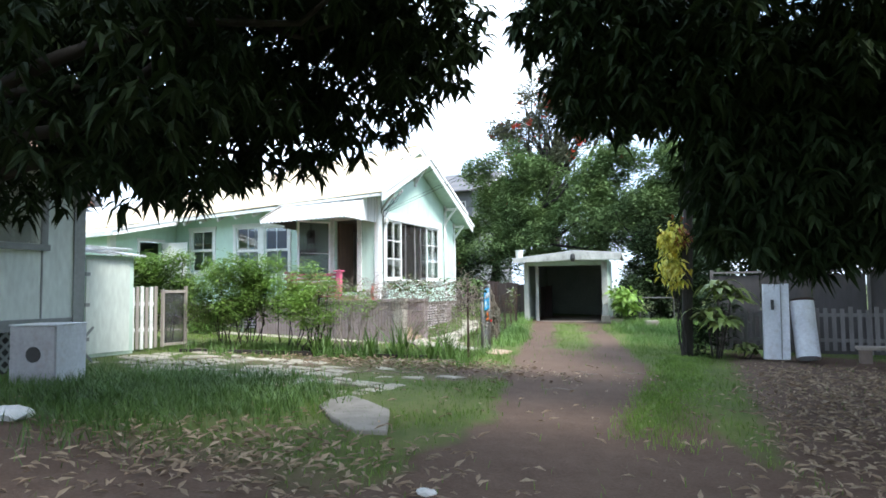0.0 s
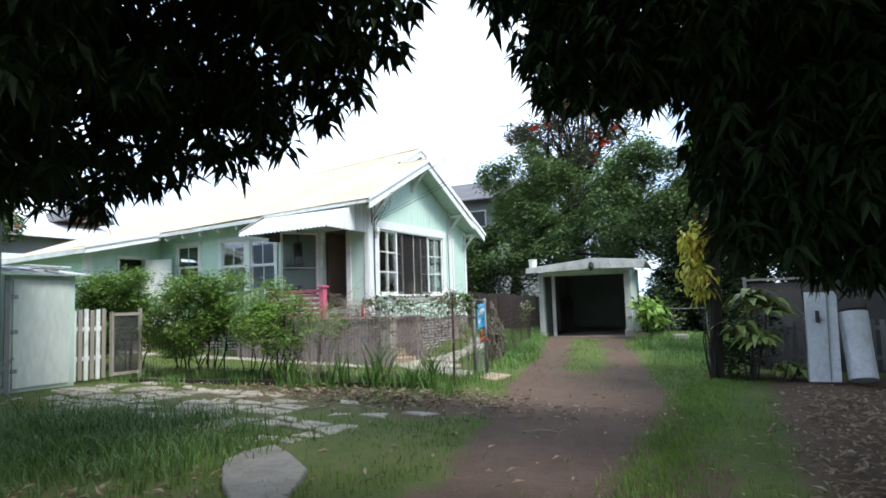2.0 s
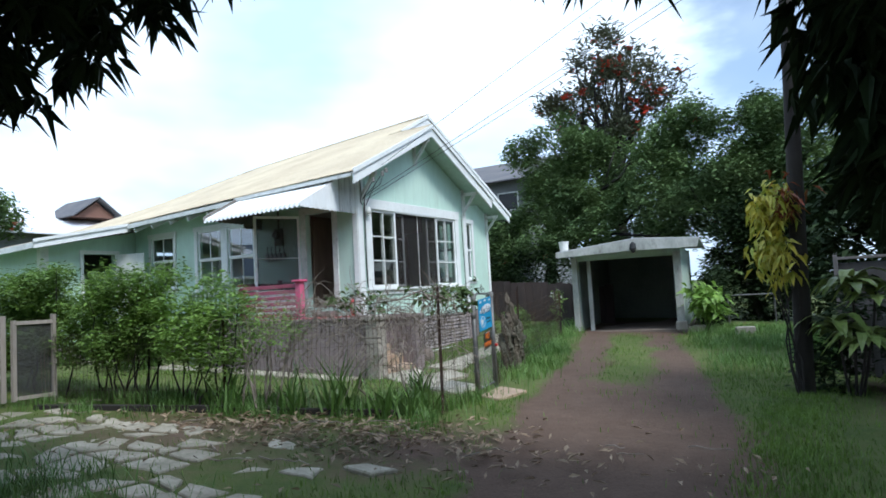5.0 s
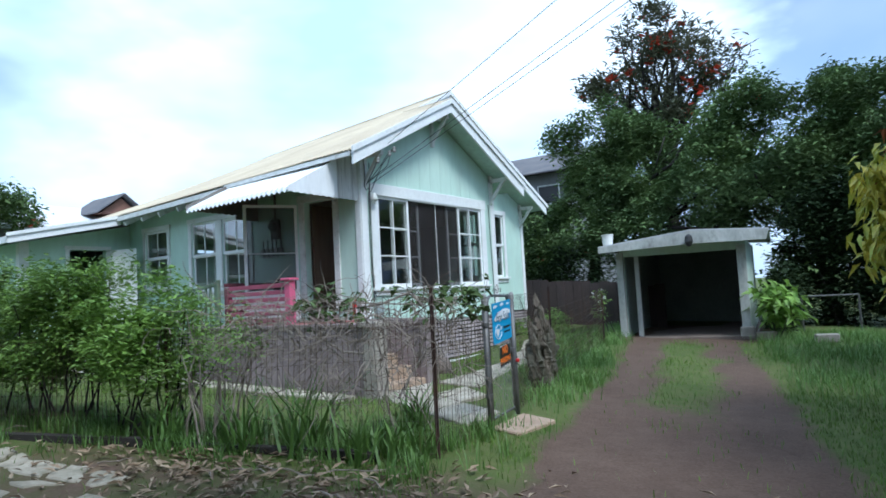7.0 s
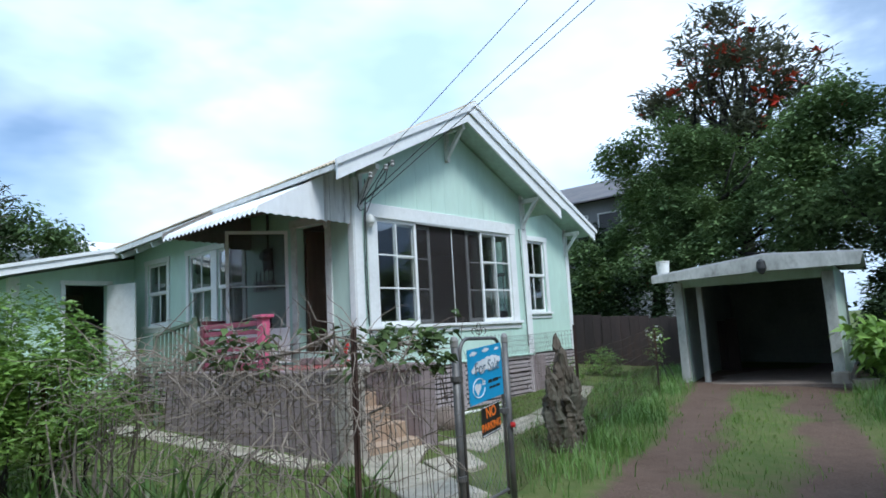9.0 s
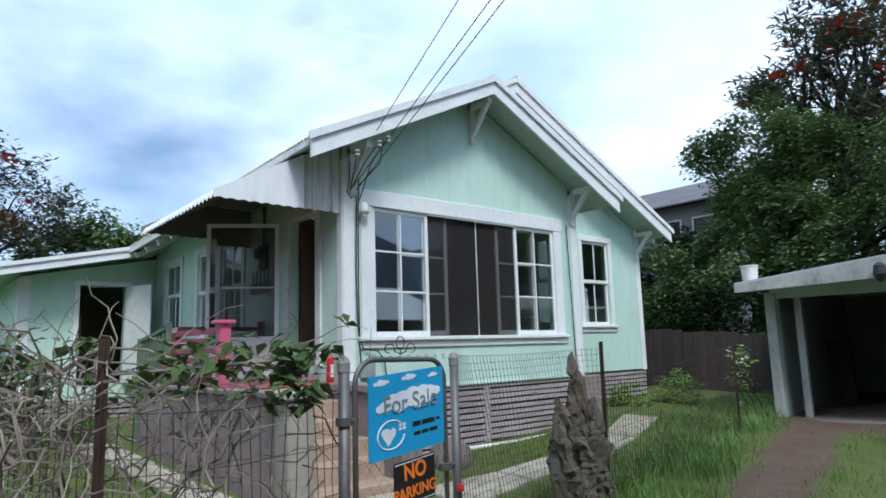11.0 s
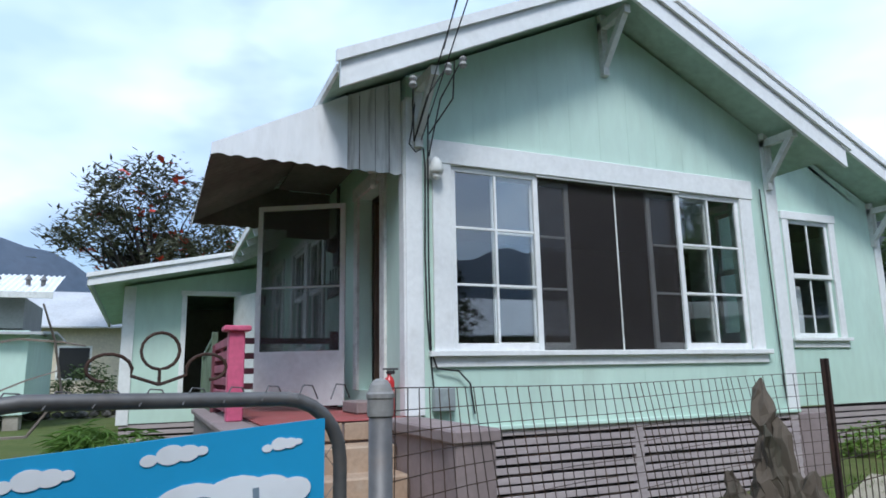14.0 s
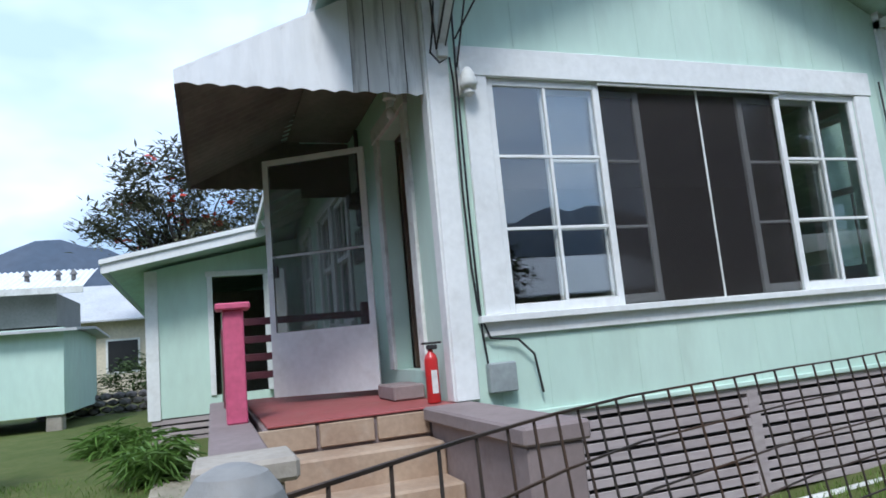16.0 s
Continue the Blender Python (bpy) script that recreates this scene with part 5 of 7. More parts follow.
notice = thing("parking_notice", on_gate(0.5, 0.55, 0.04), "small black notice with orange capitals below the sale sign", "sign")
NU0, NU1, NZ0, NZ1 = 0.32, 0.65, 0.705, 0.94
part("board", gate_plate(NU0, NU1, NZ0, NZ1, 0.026, 0.004, 0.012), SIGN_BLACK, notice)
mid = on_gate((NU0 + NU1) / 2, 0, 0.0315)
slant2 = (gdir + Vector((0, 0, 0.075))).normalized()
sup2 = gout.cross(slant2) * -1 if gout.cross(slant2).z < 0 else gout.cross(slant2)
lettering("lettering", "NO", 0.115, mid + Vector((0, 0, 0.875)), slant2, sup2, SIGN_ORANGE, notice, bold=0.003)
lettering("lettering", "PARKING", 0.082, mid + Vector((0, 0, 0.77)), slant2, sup2, SIGN_ORANGE, notice, bold=0.002)
for z0 in (NZ1 - 0.012, NZ0 + 0.008):
    part("border", prism(bmesh.new(), [on_gate(NU0 + 0.008, z0 - 0.012, 0.0305), on_gate(NU1 - 0.008, z0 + 0.012, 0.0305), on_gate(NU1 - 0.008, z0 + 0.016, 0.0305), on_gate(NU0 + 0.008, z0 - 0.008, 0.0305)], gout * 0.001), SIGN_WHITE, notice)
tag = thing("red_tag", on_gate(glen - 0.02, 0.72, 0.03), "small red plastic reflector on the gate latch", "reflector")
part("disc", lathe(bmesh.new(), on_gate(glen - 0.02, 0.72, 0.04), [(0.018, -0.02), (0.024, 0), (0.018, 0.02)], 12), RED_CAN, tag)

# ---------------------------------------------------------------- stump of an old cactus and other things by the fence
rngc = np.random.default_rng(5)
cactus = thing("cactus", (-5.45, 15.2, 0.06), "grey half-dead columnar cactus with a ragged top", "cactus")
for k, (dx, dy, h, r) in enumerate(((0, 0.02, 1.36, 0.042), (0.05, -0.13, 1.02, 0.062), (-0.04, 0.16, 1.0, 0.06), (0.02, 0.27, 0.96, 0.06), (0.08, 0.06, 0.86, 0.065), (-0.05, -0.25, 0.98, 0.062), (0.02, -0.34, 0.86, 0.06), (0.0, 0.38, 0.9, 0.055), (0.08, -0.06, 1.16, 0.04), (-0.08, 0.05, 0.75, 0.07), (0.1, 0.2, 0.62, 0.06), (0.1, -0.2, 0.66, 0.06), (0.04, 0.1, 1.2, 0.035), (-0.02, -0.4, 0.66, 0.06))):
    bm = bmesh.new()
    x, y = -5.45 + dx, 15.3 + 0.68 * dy
    rings = []
    for j in range(30):
        v = j / 29
        cx, cy = x + 0.05 * math.sin(4 * v + k) - 0.02 * v, y - 0.05 * v + 0.05 * math.cos(5 * v + 2 * k)
        lump = 1 + 0.34 * abs(math.sin(v * h * 11 + k * 1.7)) - 0.2 + rngc.normal(0, 0.07)
        rr = r * (1.08 - 0.2 * v) * lump * math.sqrt(max(0.04, 1 - max(0, (v - 0.88) / 0.12) ** 2))
        rings.append([bm.verts.new((cx + rr * (1 + (0.16 if q % 2 else -0.1)) * math.cos(math.pi * q / 6), cy + rr * (1 + (0.16 if q % 2 else -0.1)) * math.sin(math.pi * q / 6), 0.02 + v * h + rngc.normal(0, 0.006))) for q in range(12)])
    for a, b in zip(rings, rings[1:]):
        for q in range(12):
            bm.faces.new((a[q], a[(q + 1) % 12], b[(q + 1) % 12], b[q]))
    bm.faces.new(rings[-1])
    for v in bm.verts:
        v.co += Vector((noise.noise(v.co * 17), noise.noise(v.co * 17 + Vector((5, 0, 0))), 0.6 * noise.noise(v.co * 15))) * 0.026
    part("stem", bm, CACTUS, cactus)

pipe_thing = thing("drain_pipe", (-8.1, 16.9, 0.2), "white plastic pipe lying along the slatted skirting", "pipe")
part("tube", pipe(bmesh.new(), [(-8.06, 16.1, 0.2), (-8.07, 17.0, 0.19), (-8.1, 17.95, 0.2)], 0.028, 10), WHITE_PVC, pipe_thing, smooth=True)
boulder = thing("garden_boulder", (-7.55, 15.55, 0.1), "rounded brown stone beside the house steps", "stone")
bm = bmesh.new()
bmesh.ops.create_icosphere(bm, subdivisions=3, radius=0.24, matrix=Matrix.Translation((-7.55, 15.6, 0.2)))
for v in bm.verts:
    v.co += (v.co - Vector((-7.55, 15.6, 0.2))) * 0.25 * noise.noise(v.co * 5)
part("stone_body", bm, STONE, boulder, smooth=True)

# wall fittings
ext = thing("fire_extinguisher", (-8.36, 14.6, 1.12), "red fire extinguisher standing on the porch ledge", "extinguisher")
part("cylinder", lathe(bmesh.new(), (-8.42, 14.58, 1.10), [(0.037, 0), (0.042, 0.01), (0.042, 0.26), (0.034, 0.29), (0.016, 0.31), (0.016, 0.33)], 18), RED_CAN, ext, smooth=True)
part("valve", one_box(-8.44, -8.39, 14.56, 14.62, 1.425, 1.455, 0.006), BLACK, ext)
part("lever", one_box(-8.435, -8.40, 14.53, 14.65, 1.458, 1.472, 0.003), BLACK, ext)
part("label", one_box(-8.381, -8.376, 14.562, 14.6, 1.16, 1.30, 0.001), LABEL_WHITE, ext)
meter_box = thing("junction_box", (FX + 0.05, 14.97, 1.15), "grey metal junction box low on the mint wall", "box")
part("box_body", one_box(FX, FX + 0.07, 14.88, 15.06, 1.13, 1.31, 0.008), GREY_METAL, meter_box)
part("box_lid", one_box(FX + 0.07, FX + 0.078, 14.885, 15.055, 1.135, 1.305, 0.003), GREY_METAL, meter_box)
wall_lamp = thing("flood_lamp", (FX + 0.08, 14.92, 3.1), "small white weatherproof lamp beside the window casing", "lamp")
part("backplate", one_box(FX, FX + 0.03, 14.86, 14.97, 3.02, 3.2, 0.006), WHITE_OLD, wall_lamp)
part("shade", lathe(bmesh.new(), (FX + 0.09, 14.92, 3.05), [(0.05, 0), (0.06, 0.03), (0.045, 0.1), (0.02, 0.14)], 14), WHITE_OLD, wall_lamp, smooth=True)
part("bulb", lathe(bmesh.new(), (FX + 0.09, 14.92, 3.0), [(0.015, 0), (0.035, 0.02), (0.035, 0.05)], 12), LABEL_WHITE, wall_lamp)
wires = thing("service_cable", (FX + 0.03, 14.8, 1.2), "black electric cables clipped down the corner of the house", "cable")
for pts in ([(FX + 0.04, 14.76, 3.72), (FX + 0.10, 14.70, 3.4), (FX + 0.09, 14.68, 3.28), (FX + 0.08, 14.74, 3.22), (FX + 0.08, 14.81, 3.26), (FX + 0.04, 14.84, 3.1), (FX + 0.035, 14.83, 2.4), (FX + 0.035, 14.84, 1.9), (FX + 0.035, 14.86, 1.62), (FX + 0.04, 14.92, 1.46), (FX + 0.05, 15.1, 1.44), (FX + 0.05, 15.2, 1.34), (FX + 0.04, 15.24, 1.1)],
            [(FX + 0.05, 14.87, 3.7), (FX + 0.05, 14.86, 3.2), (FX + 0.035, 14.86, 2.3), (FX + 0.035, 14.87, 1.5), (FX + 0.03, 14.9, 1.2)],
            [(FX + 0.03, 18.72, 3.3), (FX + 0.03, 18.75, 2.2), (FX + 0.03, 18.78, 1.1)]):
    part("cable_run", pipe(bmesh.new(), pts, 0.0075, 6), CABLE, wires)
insul = thing("cable_anchor", (-7.9, 14.9, 3.95), "porcelain cable anchors under the gable edge", "insulator")
for y, z in ((14.55, 3.62), (14.85, 3.78), (14.98, 3.86)):
    part("insulator", lathe(bmesh.new(), (-7.76, y, z - 0.05), [(0.02, 0), (0.035, 0.02), (0.022, 0.045), (0.035, 0.07), (0.02, 0.09)], 10), GALV_PALE, insul)
overhead = thing("overhead_line", (-7.76, 14.8, 3.8), "black overhead service wires leading up to a street pole", "cable")
for a, b, s in (((-7.75, 14.81, 3.93), (8.0, 11.43, 9.33), 0.1), ((-8.12, 14.72, 3.34), (8.0, 11.75, 8.5), 0.12), ((-8.12, 14.76, 3.3), (8.0, 11.9, 8.4), 0.16)):
    a, b = Vector(a), Vector(b)
    part("wire", pipe(bmesh.new(), [a.lerp(b, k / 16) - Vector((0, 0, s * math.sin(math.pi * k / 16))) for k in range(17)], 0.0048, 5), CABLE, overhead)
for pts in ([(-7.75, 14.55, 3.66), (-7.9, 14.6, 3.5), (FX + 0.1, 14.72, 3.3)], [(-7.75, 14.85, 3.82), (-7.85, 14.7, 3.55), (FX + 0.1, 14.72, 3.3)], [(-7.75, 14.98, 3.9), (-7.95, 14.86, 3.6), (FX + 0.07, 14.86, 3.2)], [(-7.75, 14.9, 3.85), (-7.9, 14.95, 3.6), (FX + 0.06, 14.87, 3.4)]):
    part("wire_drop", pipe(bmesh.new(), pts, 0.0065, 5), CABLE, overhead)

# fittings on the porch wall
meter = thing("electric_meter", (-10.35, SY - 0.05, 2.75), "black round electric meter on the porch wall", "meter")
part("meter_base", one_box(-10.46, -10.24, SY - 0.06, SY - 0.001, 2.6, 2.95, 0.008), BLACK, meter)
bm = bmesh.new()
bmesh.ops.create_cone(bm, cap_ends=True, segments=20, radius1=0.085, radius2=0.07, depth=0.1, matrix=Matrix.Translation((-10.35, SY - 0.1, 2.82)) @ Matrix.Rotation(radians(90), 4, "X"))
part("dial_glass", bm, BLACK, meter)
part("conduit", pipe(bmesh.new(), [(-10.35, SY - 0.03, 2.95), (-10.35, SY - 0.03, 3.5)], 0.02, 8), GALV, meter)
breaker = thing("switch_box", (-10.55, SY - 0.04, 2.3), "grey switch boxes in a row on the porch wall", "box")
for k in range(5):
    part("switch", one_box(-10.75 + 0.12 * k, -10.67 + 0.12 * k, SY - 0.05, SY - 0.001, 2.28, 2.44, 0.005), GREY_TRIM, breaker)
    part("conduit", pipe(bmesh.new(), [(-10.71 + 0.12 * k, SY - 0.02, 2.44), (-10.71 + 0.12 * k, SY - 0.02, 2.6)], 0.01, 6), GALV, breaker)
soffit_lamp = thing("porch_lamp", (-8.75, 14.55, 3.1), "small bare bulb lamp under the porch awning", "lamp")
part("socket", lathe(bmesh.new(), (-8.75, 14.55, 3.12), [(0.05, 0.1), (0.05, 0.06), (0.03, 0.05), (0.03, 0)], 12), WHITE_OLD, soffit_lamp)
part("bulb", lathe(bmesh.new(), (-8.75, 14.55, 3.03), [(0.008, 0), (0.03, 0.025), (0.032, 0.05), (0.015, 0.09)], 12), LABEL_WHITE, soffit_lamp, smooth=True)


# ---------------------------------------------------------------- neighbours on the near side
shed = thing("garden_shed", (-10.6, 8.2, 0.3), "narrow pale-green lean-to shed with a closed plank door", "shed")
part("wall", one_box(-11.6, -10.0, 7.74, 8.84, 0.3, 2.05, 0.006), GREEN_OLD, shed)
part("door", one_box(-9.998, -9.975, 7.86, 8.74, 0.36, 1.98, 0.004), NBR_WALL, shed, "flush pale-green door")
for z in (0.62, 1.2, 1.72):
    part("hinge", one_box(-9.975, -9.965, 7.83, 7.93, z - 0.03, z + 0.03, 0.002), GREY_TRIM, shed)
part("corner_trim", one_box(-9.998, -9.97, 7.74, 7.82, 0.3, 2.05, 0.004), GREY_TRIM, shed)
part("roof_sheet", prism(bmesh.new(), [(-9.85, 7.5, 2.08), (-9.85, 8.98, 2.05), (-11.7, 8.98, 2.3), (-11.7, 7.5, 2.32)], (0, 0, 0.025)), ROOF_GREY, shed)
rngs = np.random.default_rng(3)
for k in range(7):
    y = 7.6 + 0.18 * k
    b = bmesh.new()
    beam(b, (-10.9 + rngs.uniform(-0.2, 0.2), y, 2.22 + 0.02 * (k % 3)), (-9.8 + rngs.uniform(-0.1, 0.08), y + rngs.uniform(-0.3, 0.3), 2.12 + 0.03 * (k % 3)), 0.16, 0.018)
    part("loose_sheet", b, ROOF_WHITE if k % 2 else ROOF_GREY, shed, "loose metal offcuts" if k == 0 else "")

shift(shed, 0, -0.17, -0.07)

nbr = thing("neighbour_cottage", (-11.5, 4.0, 0.3), "old pale-green boarded cottage with grey trim and rusty eaves", "house")
bm = bmesh.new()
holed(bm, "x", -9.45, -9.3, 0.2, 7.1, 0.95, 3.3, [(5.2, 6.55, 2.12, 3.0)])
part("wall", bm, NBR_WALL, nbr)
part("wall", one_box(-16, -9.45, 7.1, 7.25, 0.95, 3.3, 0), NBR_WALL, nbr)
part("corner_trim", one_box(-9.3, -9.27, 7.08, 7.27, 0.3, 3.3, 0.004), GREY_TRIM, nbr)
part("base_board", one_box(-9.3, -9.265, 0.2, 7.06, 0.85, 1.02, 0.004), GREY_TRIM, nbr)
part("window_sill", one_box(-9.3, -9.22, 5.1, 6.66, 2.02, 2.11, 0.004), GREY_TRIM, nbr)
part("window_frame", one_box(-9.3, -9.26, 6.55, 6.65, 2.11, 3.05, 0.004), GREY_TRIM, nbr)
part("window_pane", one_box(-9.4, -9.395, 5.2, 6.55, 2.12, 3.0, 0), GLASS, nbr)
part("inner_wall", one_box(-12, -11.9, 0.3, 7.0, 0.9, 3.2, 0), INTERIOR, nbr)
for y in (5.75, 6.58):
    part("board_strip", one_box(-9.3, -9.285, y - 0.012, y + 0.012, 1.02, 2.02, 0.002), GREY_TRIM, nbr)
part("roof_slope", prism(bmesh.new(), [(-8.75, -0.5, 3.2), (-8.75, 7.7, 3.2), (-12.5, 7.7, 4.7), (-12.5, -0.5, 4.7)], (0, 0, 0.05)), ROOF_BROWN, nbr, "rust-brown roof")
part("roof_slope", prism(bmesh.new(), [(-16.2, -0.5, 3.2), (-16.2, 7.7, 3.2), (-12.5, 7.7, 4.7), (-12.5, -0.5, 4.7)], (0, 0, 0.05)), ROOF_BROWN, nbr)
part("eave_board", one_box(-8.76, -8.73, -0.5, 7.7, 3.12, 3.26, 0.004), WOOD_GREY, nbr)
lat = bmesh.new()
for k in range(40):
    y = 0.3 + 0.17 * k
    for s in (-1, 1):
        y0, y1 = (y, y + 0.55) if s > 0 else (y + 0.55, y)
        beam(lat, (-9.33 + 0.008 * s, y0, 0.3), (-9.33 + 0.008 * s, y1, 0.85), 0.008, 0.04, up=(0, 1, 0))
part("lattice", lat, GREY_TRIM, nbr, "diagonal grey lattice skirting")
# black sheet stands in for the shade behind the lattice
part("crawl_shade_sheet", one_box(-9.6, -9.5, 0.3, 7.1, 0.2, 0.9, 0), BLACK, nbr)

shift(nbr, 0, -0.15, -0.06)

washer = thing("clothes_dryer", (-8.2, 5.78, 0.14), "discarded white enamel clothes dryer with a round vent hole", "appliance")
wm = Matrix.Translation((-8.2, 5.78, ground_z(-8.2, 5.78) - 0.02)) @ Matrix.Rotation(radians(17), 4, "Z")


def turned(bm, m):
    bmesh.ops.transform(bm, matrix=m, verts=bm.verts[:])
    return bm


part("cabinet", turned(one_box(-0.32, 0.32, -0.28, 0.3, 0.02, 0.78, 0.015), wm), APPLIANCE_GREY, washer)
part("front_panel", turned(one_box(0.322, 0.335, -0.27, 0.29, 0.03, 0.78, 0.006), wm), APPLIANCE, washer)
part("top_panel", turned(one_box(-0.33, 0.34, -0.29, 0.31, 0.781, 0.80, 0.006), wm), APPLIANCE, washer)
bm = bmesh.new()
bmesh.ops.create_cone(bm, cap_ends=True, segments=24, radius1=0.1, radius2=0.1, depth=0.012, matrix=Matrix.Translation((0.02, -0.285, 0.42)) @ Matrix.Rotation(radians(90), 4, "X"))
# a black disc stands in for the shade inside the vent
part("vent_hole", turned(bm, wm), BLACK, washer)
for z in (0.62, 0.66, 0.7):
    part("panel_rib", turned(one_box(0.335, 0.34, -0.2, 0.2, z, z + 0.012, 0.002), wm), APPLIANCE, washer)

picket_gate = thing("picket_gate", (-10.0, 9.17, 0.3), "weathered white picket gate beside the shed", "gate")
for k in range(6):
    y = 8.93 + 0.105 * k
    part("picket", one_box(-10.0, -9.975, y, y + 0.07, 0.34 + 0.01 * (k % 2), 1.48 + 0.012 * (k % 3), 0.004), WOOD_GREY if k % 2 else WHITE_OLD, picket_gate)
for z in (0.66, 1.14):
    part("rail", one_box(-10.03, -10.002, 8.9, 9.53, z, z + 0.07, 0.004), WHITE_OLD, picket_gate)
part("post", one_box(-10.06, -9.97, 8.84, 8.91, 0.25, 1.5, 0.006), WHITE_OLD, picket_gate)
wire_gate = thing("wire_gate", (-9.95, 9.8, 0.3), "low timber-framed wire gate half hidden by the hedge", "gate")
for a, b in (((-9.95, 9.58, 0.4), (-9.85, 10.05, 0.4)), ((-9.95, 9.58, 1.4), (-9.85, 10.05, 1.4)), ((-9.95, 9.58, 0.36), (-9.95, 9.58, 1.44)), ((-9.85, 10.05, 0.3), (-9.85, 10.05, 1.5))):
    part("bar", beam(bmesh.new(), a, b, 0.05, 0.05, up=(1, 0.2, 0)), WOOD_GREY, wire_gate)
part("panel", beam(bmesh.new(), (-9.94, 9.6, 0.9), (-9.86, 10.03, 0.9), 0.01, 0.95), MESH_DOOR, wire_gate, "dark rusty wire netting")

shift(picket_gate, -0.05, -0.28, -0.06)
shift(wire_gate, 0, -0.28, -0.06)

# ---------------------------------------------------------------- right-hand side of the drive
picket_fence = thing("picket_fence", (2.5, 15.2, 0.2), "low grey weathered picket fence", "fence")
for k in range(42):
    x = -0.25 + 0.145 * k
    part("picket", one_box(x, x + 0.075, 15.1, 15.122, 0.28, 1.12 + random.uniform(-0.03, 0.03), 0.004), WOOD_SHADE, picket_fence)
for z in (0.45, 0.95):
    part("rail", one_box(-0.3, 5.9, 15.125, 15.16, z, z + 0.07, 0.004), WOOD_SHADE, picket_fence)
wall_right = tagged(new("wall_right"), "grey sheet-metal boundary wall behind the picket fence", "wall", kind="structure")
for k in range(7):
    x = -0.6 + 1.02 * k
    part("panel", one_box(x, x + 1.0, 16.4, 16.44, 0.1, 1.82 + 0.03 * (k % 2), 0.004), SHEET_WALL, wall_right)
for x in (-0.62, 2.45, 5.5):
    part("post", one_box(x, x + 0.06, 16.33, 16.395, 0.1, 1.95, 0.004), WOOD_SHADE, wall_right)
part("cap_rail", one_box(-0.62, 6.5, 16.36, 16.46, 1.87, 1.91, 0.004), WOOD_SHADE, wall_right)
panel1 = thing("leaning_panel", (0.6, 14.9, 0.2), "tall white enamelled steel panel leaning on the pickets", "panel")
part("sheet", prism(bmesh.new(), [(0.36, 14.55, 0.14), (0.82, 14.6, 0.14), (0.86, 15.02, 1.6), (0.40, 15.0, 1.62)], (0.02, -0.1, 0)), APPLIANCE, panel1)
part("rim", prism(bmesh.new(), [(0.70, 14.44, 0.16), (0.84, 14.46, 0.16), (0.88, 14.9, 1.62), (0.74, 14.88, 1.62)], (0.0, -0.02, 0)), APPLIANCE, panel1)
# black patch stands in for the shade inside the slot
part("slot", prism(bmesh.new(), [(0.54, 14.72, 1.1), (0.60, 14.72, 1.1), (0.60, 14.78, 1.3), (0.54, 14.78, 1.3)], (0, -0.03, 0)), BLACK, panel1)
part("edge_strip", prism(bmesh.new(), [(0.68, 14.41, 0.16), (0.70, 14.41, 0.16), (0.74, 14.85, 1.62), (0.72, 14.85, 1.62)], (0.0, -0.03, 0)), GREY_TRIM, panel1)
panel2 = thing("water_tank", (1.2, 14.8, 0.2), "dented white water-heater jacket standing against the pickets", "tank")
b = bmesh.new()
pipe(b, [(1.16, 14.65, 0.16), (1.13, 14.85, 0.75), (1.11, 14.95, 1.26)], 0.215, 22)
part("jacket", b, APPLIANCE, panel2, smooth=False)
b = bmesh.new()
pipe(b, [(1.1095, 14.954, 1.263), (1.108, 14.96, 1.283)], 0.218, 22)
part("rim", b, RUST, panel2)
bench = thing("plank_seat", (2.6, 14.6, 0.2), "low grey plank lying on blocks", "bench")
part("plank", one_box(1.95, 3.4, 14.45, 14.75, 0.36, 0.42, 0.008), WOOD_GREY, bench)
for x in (2.1, 3.2):
    part("block", one_box(x - 0.1, x + 0.1, 14.5, 14.7, 0.1, 0.36, 0.01), STONE, bench)

for ob in (picket_fence, wall_right, panel1, panel2, bench):
    shift(ob, 0.12, 0, -0.27)

pole = thing("slender_trunk", (-0.86, 14.5, 0.1), "tall dark slender tree trunk beside the drive", "tree")
part("trunk", pipe(bmesh.new(), [(-0.93, 14.5, -0.3), (-0.89, 14.5, 1.0), (-0.84, 14.48, 2.4), (-0.77, 14.5, 4.3), (-0.68, 14.6, 7.4)], 0.115, 14, 0.085), BARK, pole, smooth=True)
rng = np.random.default_rng(21)
pts = in_lobes([(-0.68, 14.6, 7.6, 0.9, 0.9, 0.6)], 120, rng)
v, f = leaf_mesh(pts, 9, 0.22, 0.5, rng)
raw("crown", v, f, LEAF_SHADED, pole)


def bush(name, label, lobes, clusters, count, size, mat, seed, droop=0.2, stems=5, base=None, aspect=0.4, spread=0.9, shell=0.35, category="shrub", stem_mat=None, stem_r=0.014):
    r = np.random.default_rng(seed)
    lo = np.array(lobes)
    c = lo[:, :3].mean(0) if base is None else np.array(base)
    g = ground_z(c[0], c[1])
    t = thing(name, (c[0], c[1], g), label, category)
    for k in range(stems):
        l = lobes[k % len(lobes)]
        top = (l[0] + r.normal(0, l[3] * 0.4), l[1] + r.normal(0, l[4] * 0.4), l[2] + r.uniform(-0.2, 0.5) * l[5])
        foot = (c[0] + r.normal(0, 0.12) + (l[0] - c[0]) * 0.6, c[1] + r.normal(0, 0.1) + (l[1] - c[1]) * 0.6)
        part("stem", pipe(bmesh.new(), limb_path((*foot, ground_z(*foot) - 0.04), top, r), stem_r, 6, stem_r * 0.35), stem_mat or BARK, t)
    v, f = leaf_mesh(in_lobes(lobes, clusters, r, shell), count, size, droop, r, spread=spread, aspect=aspect)
    raw("foliage", v, f, mat, t)
    return t


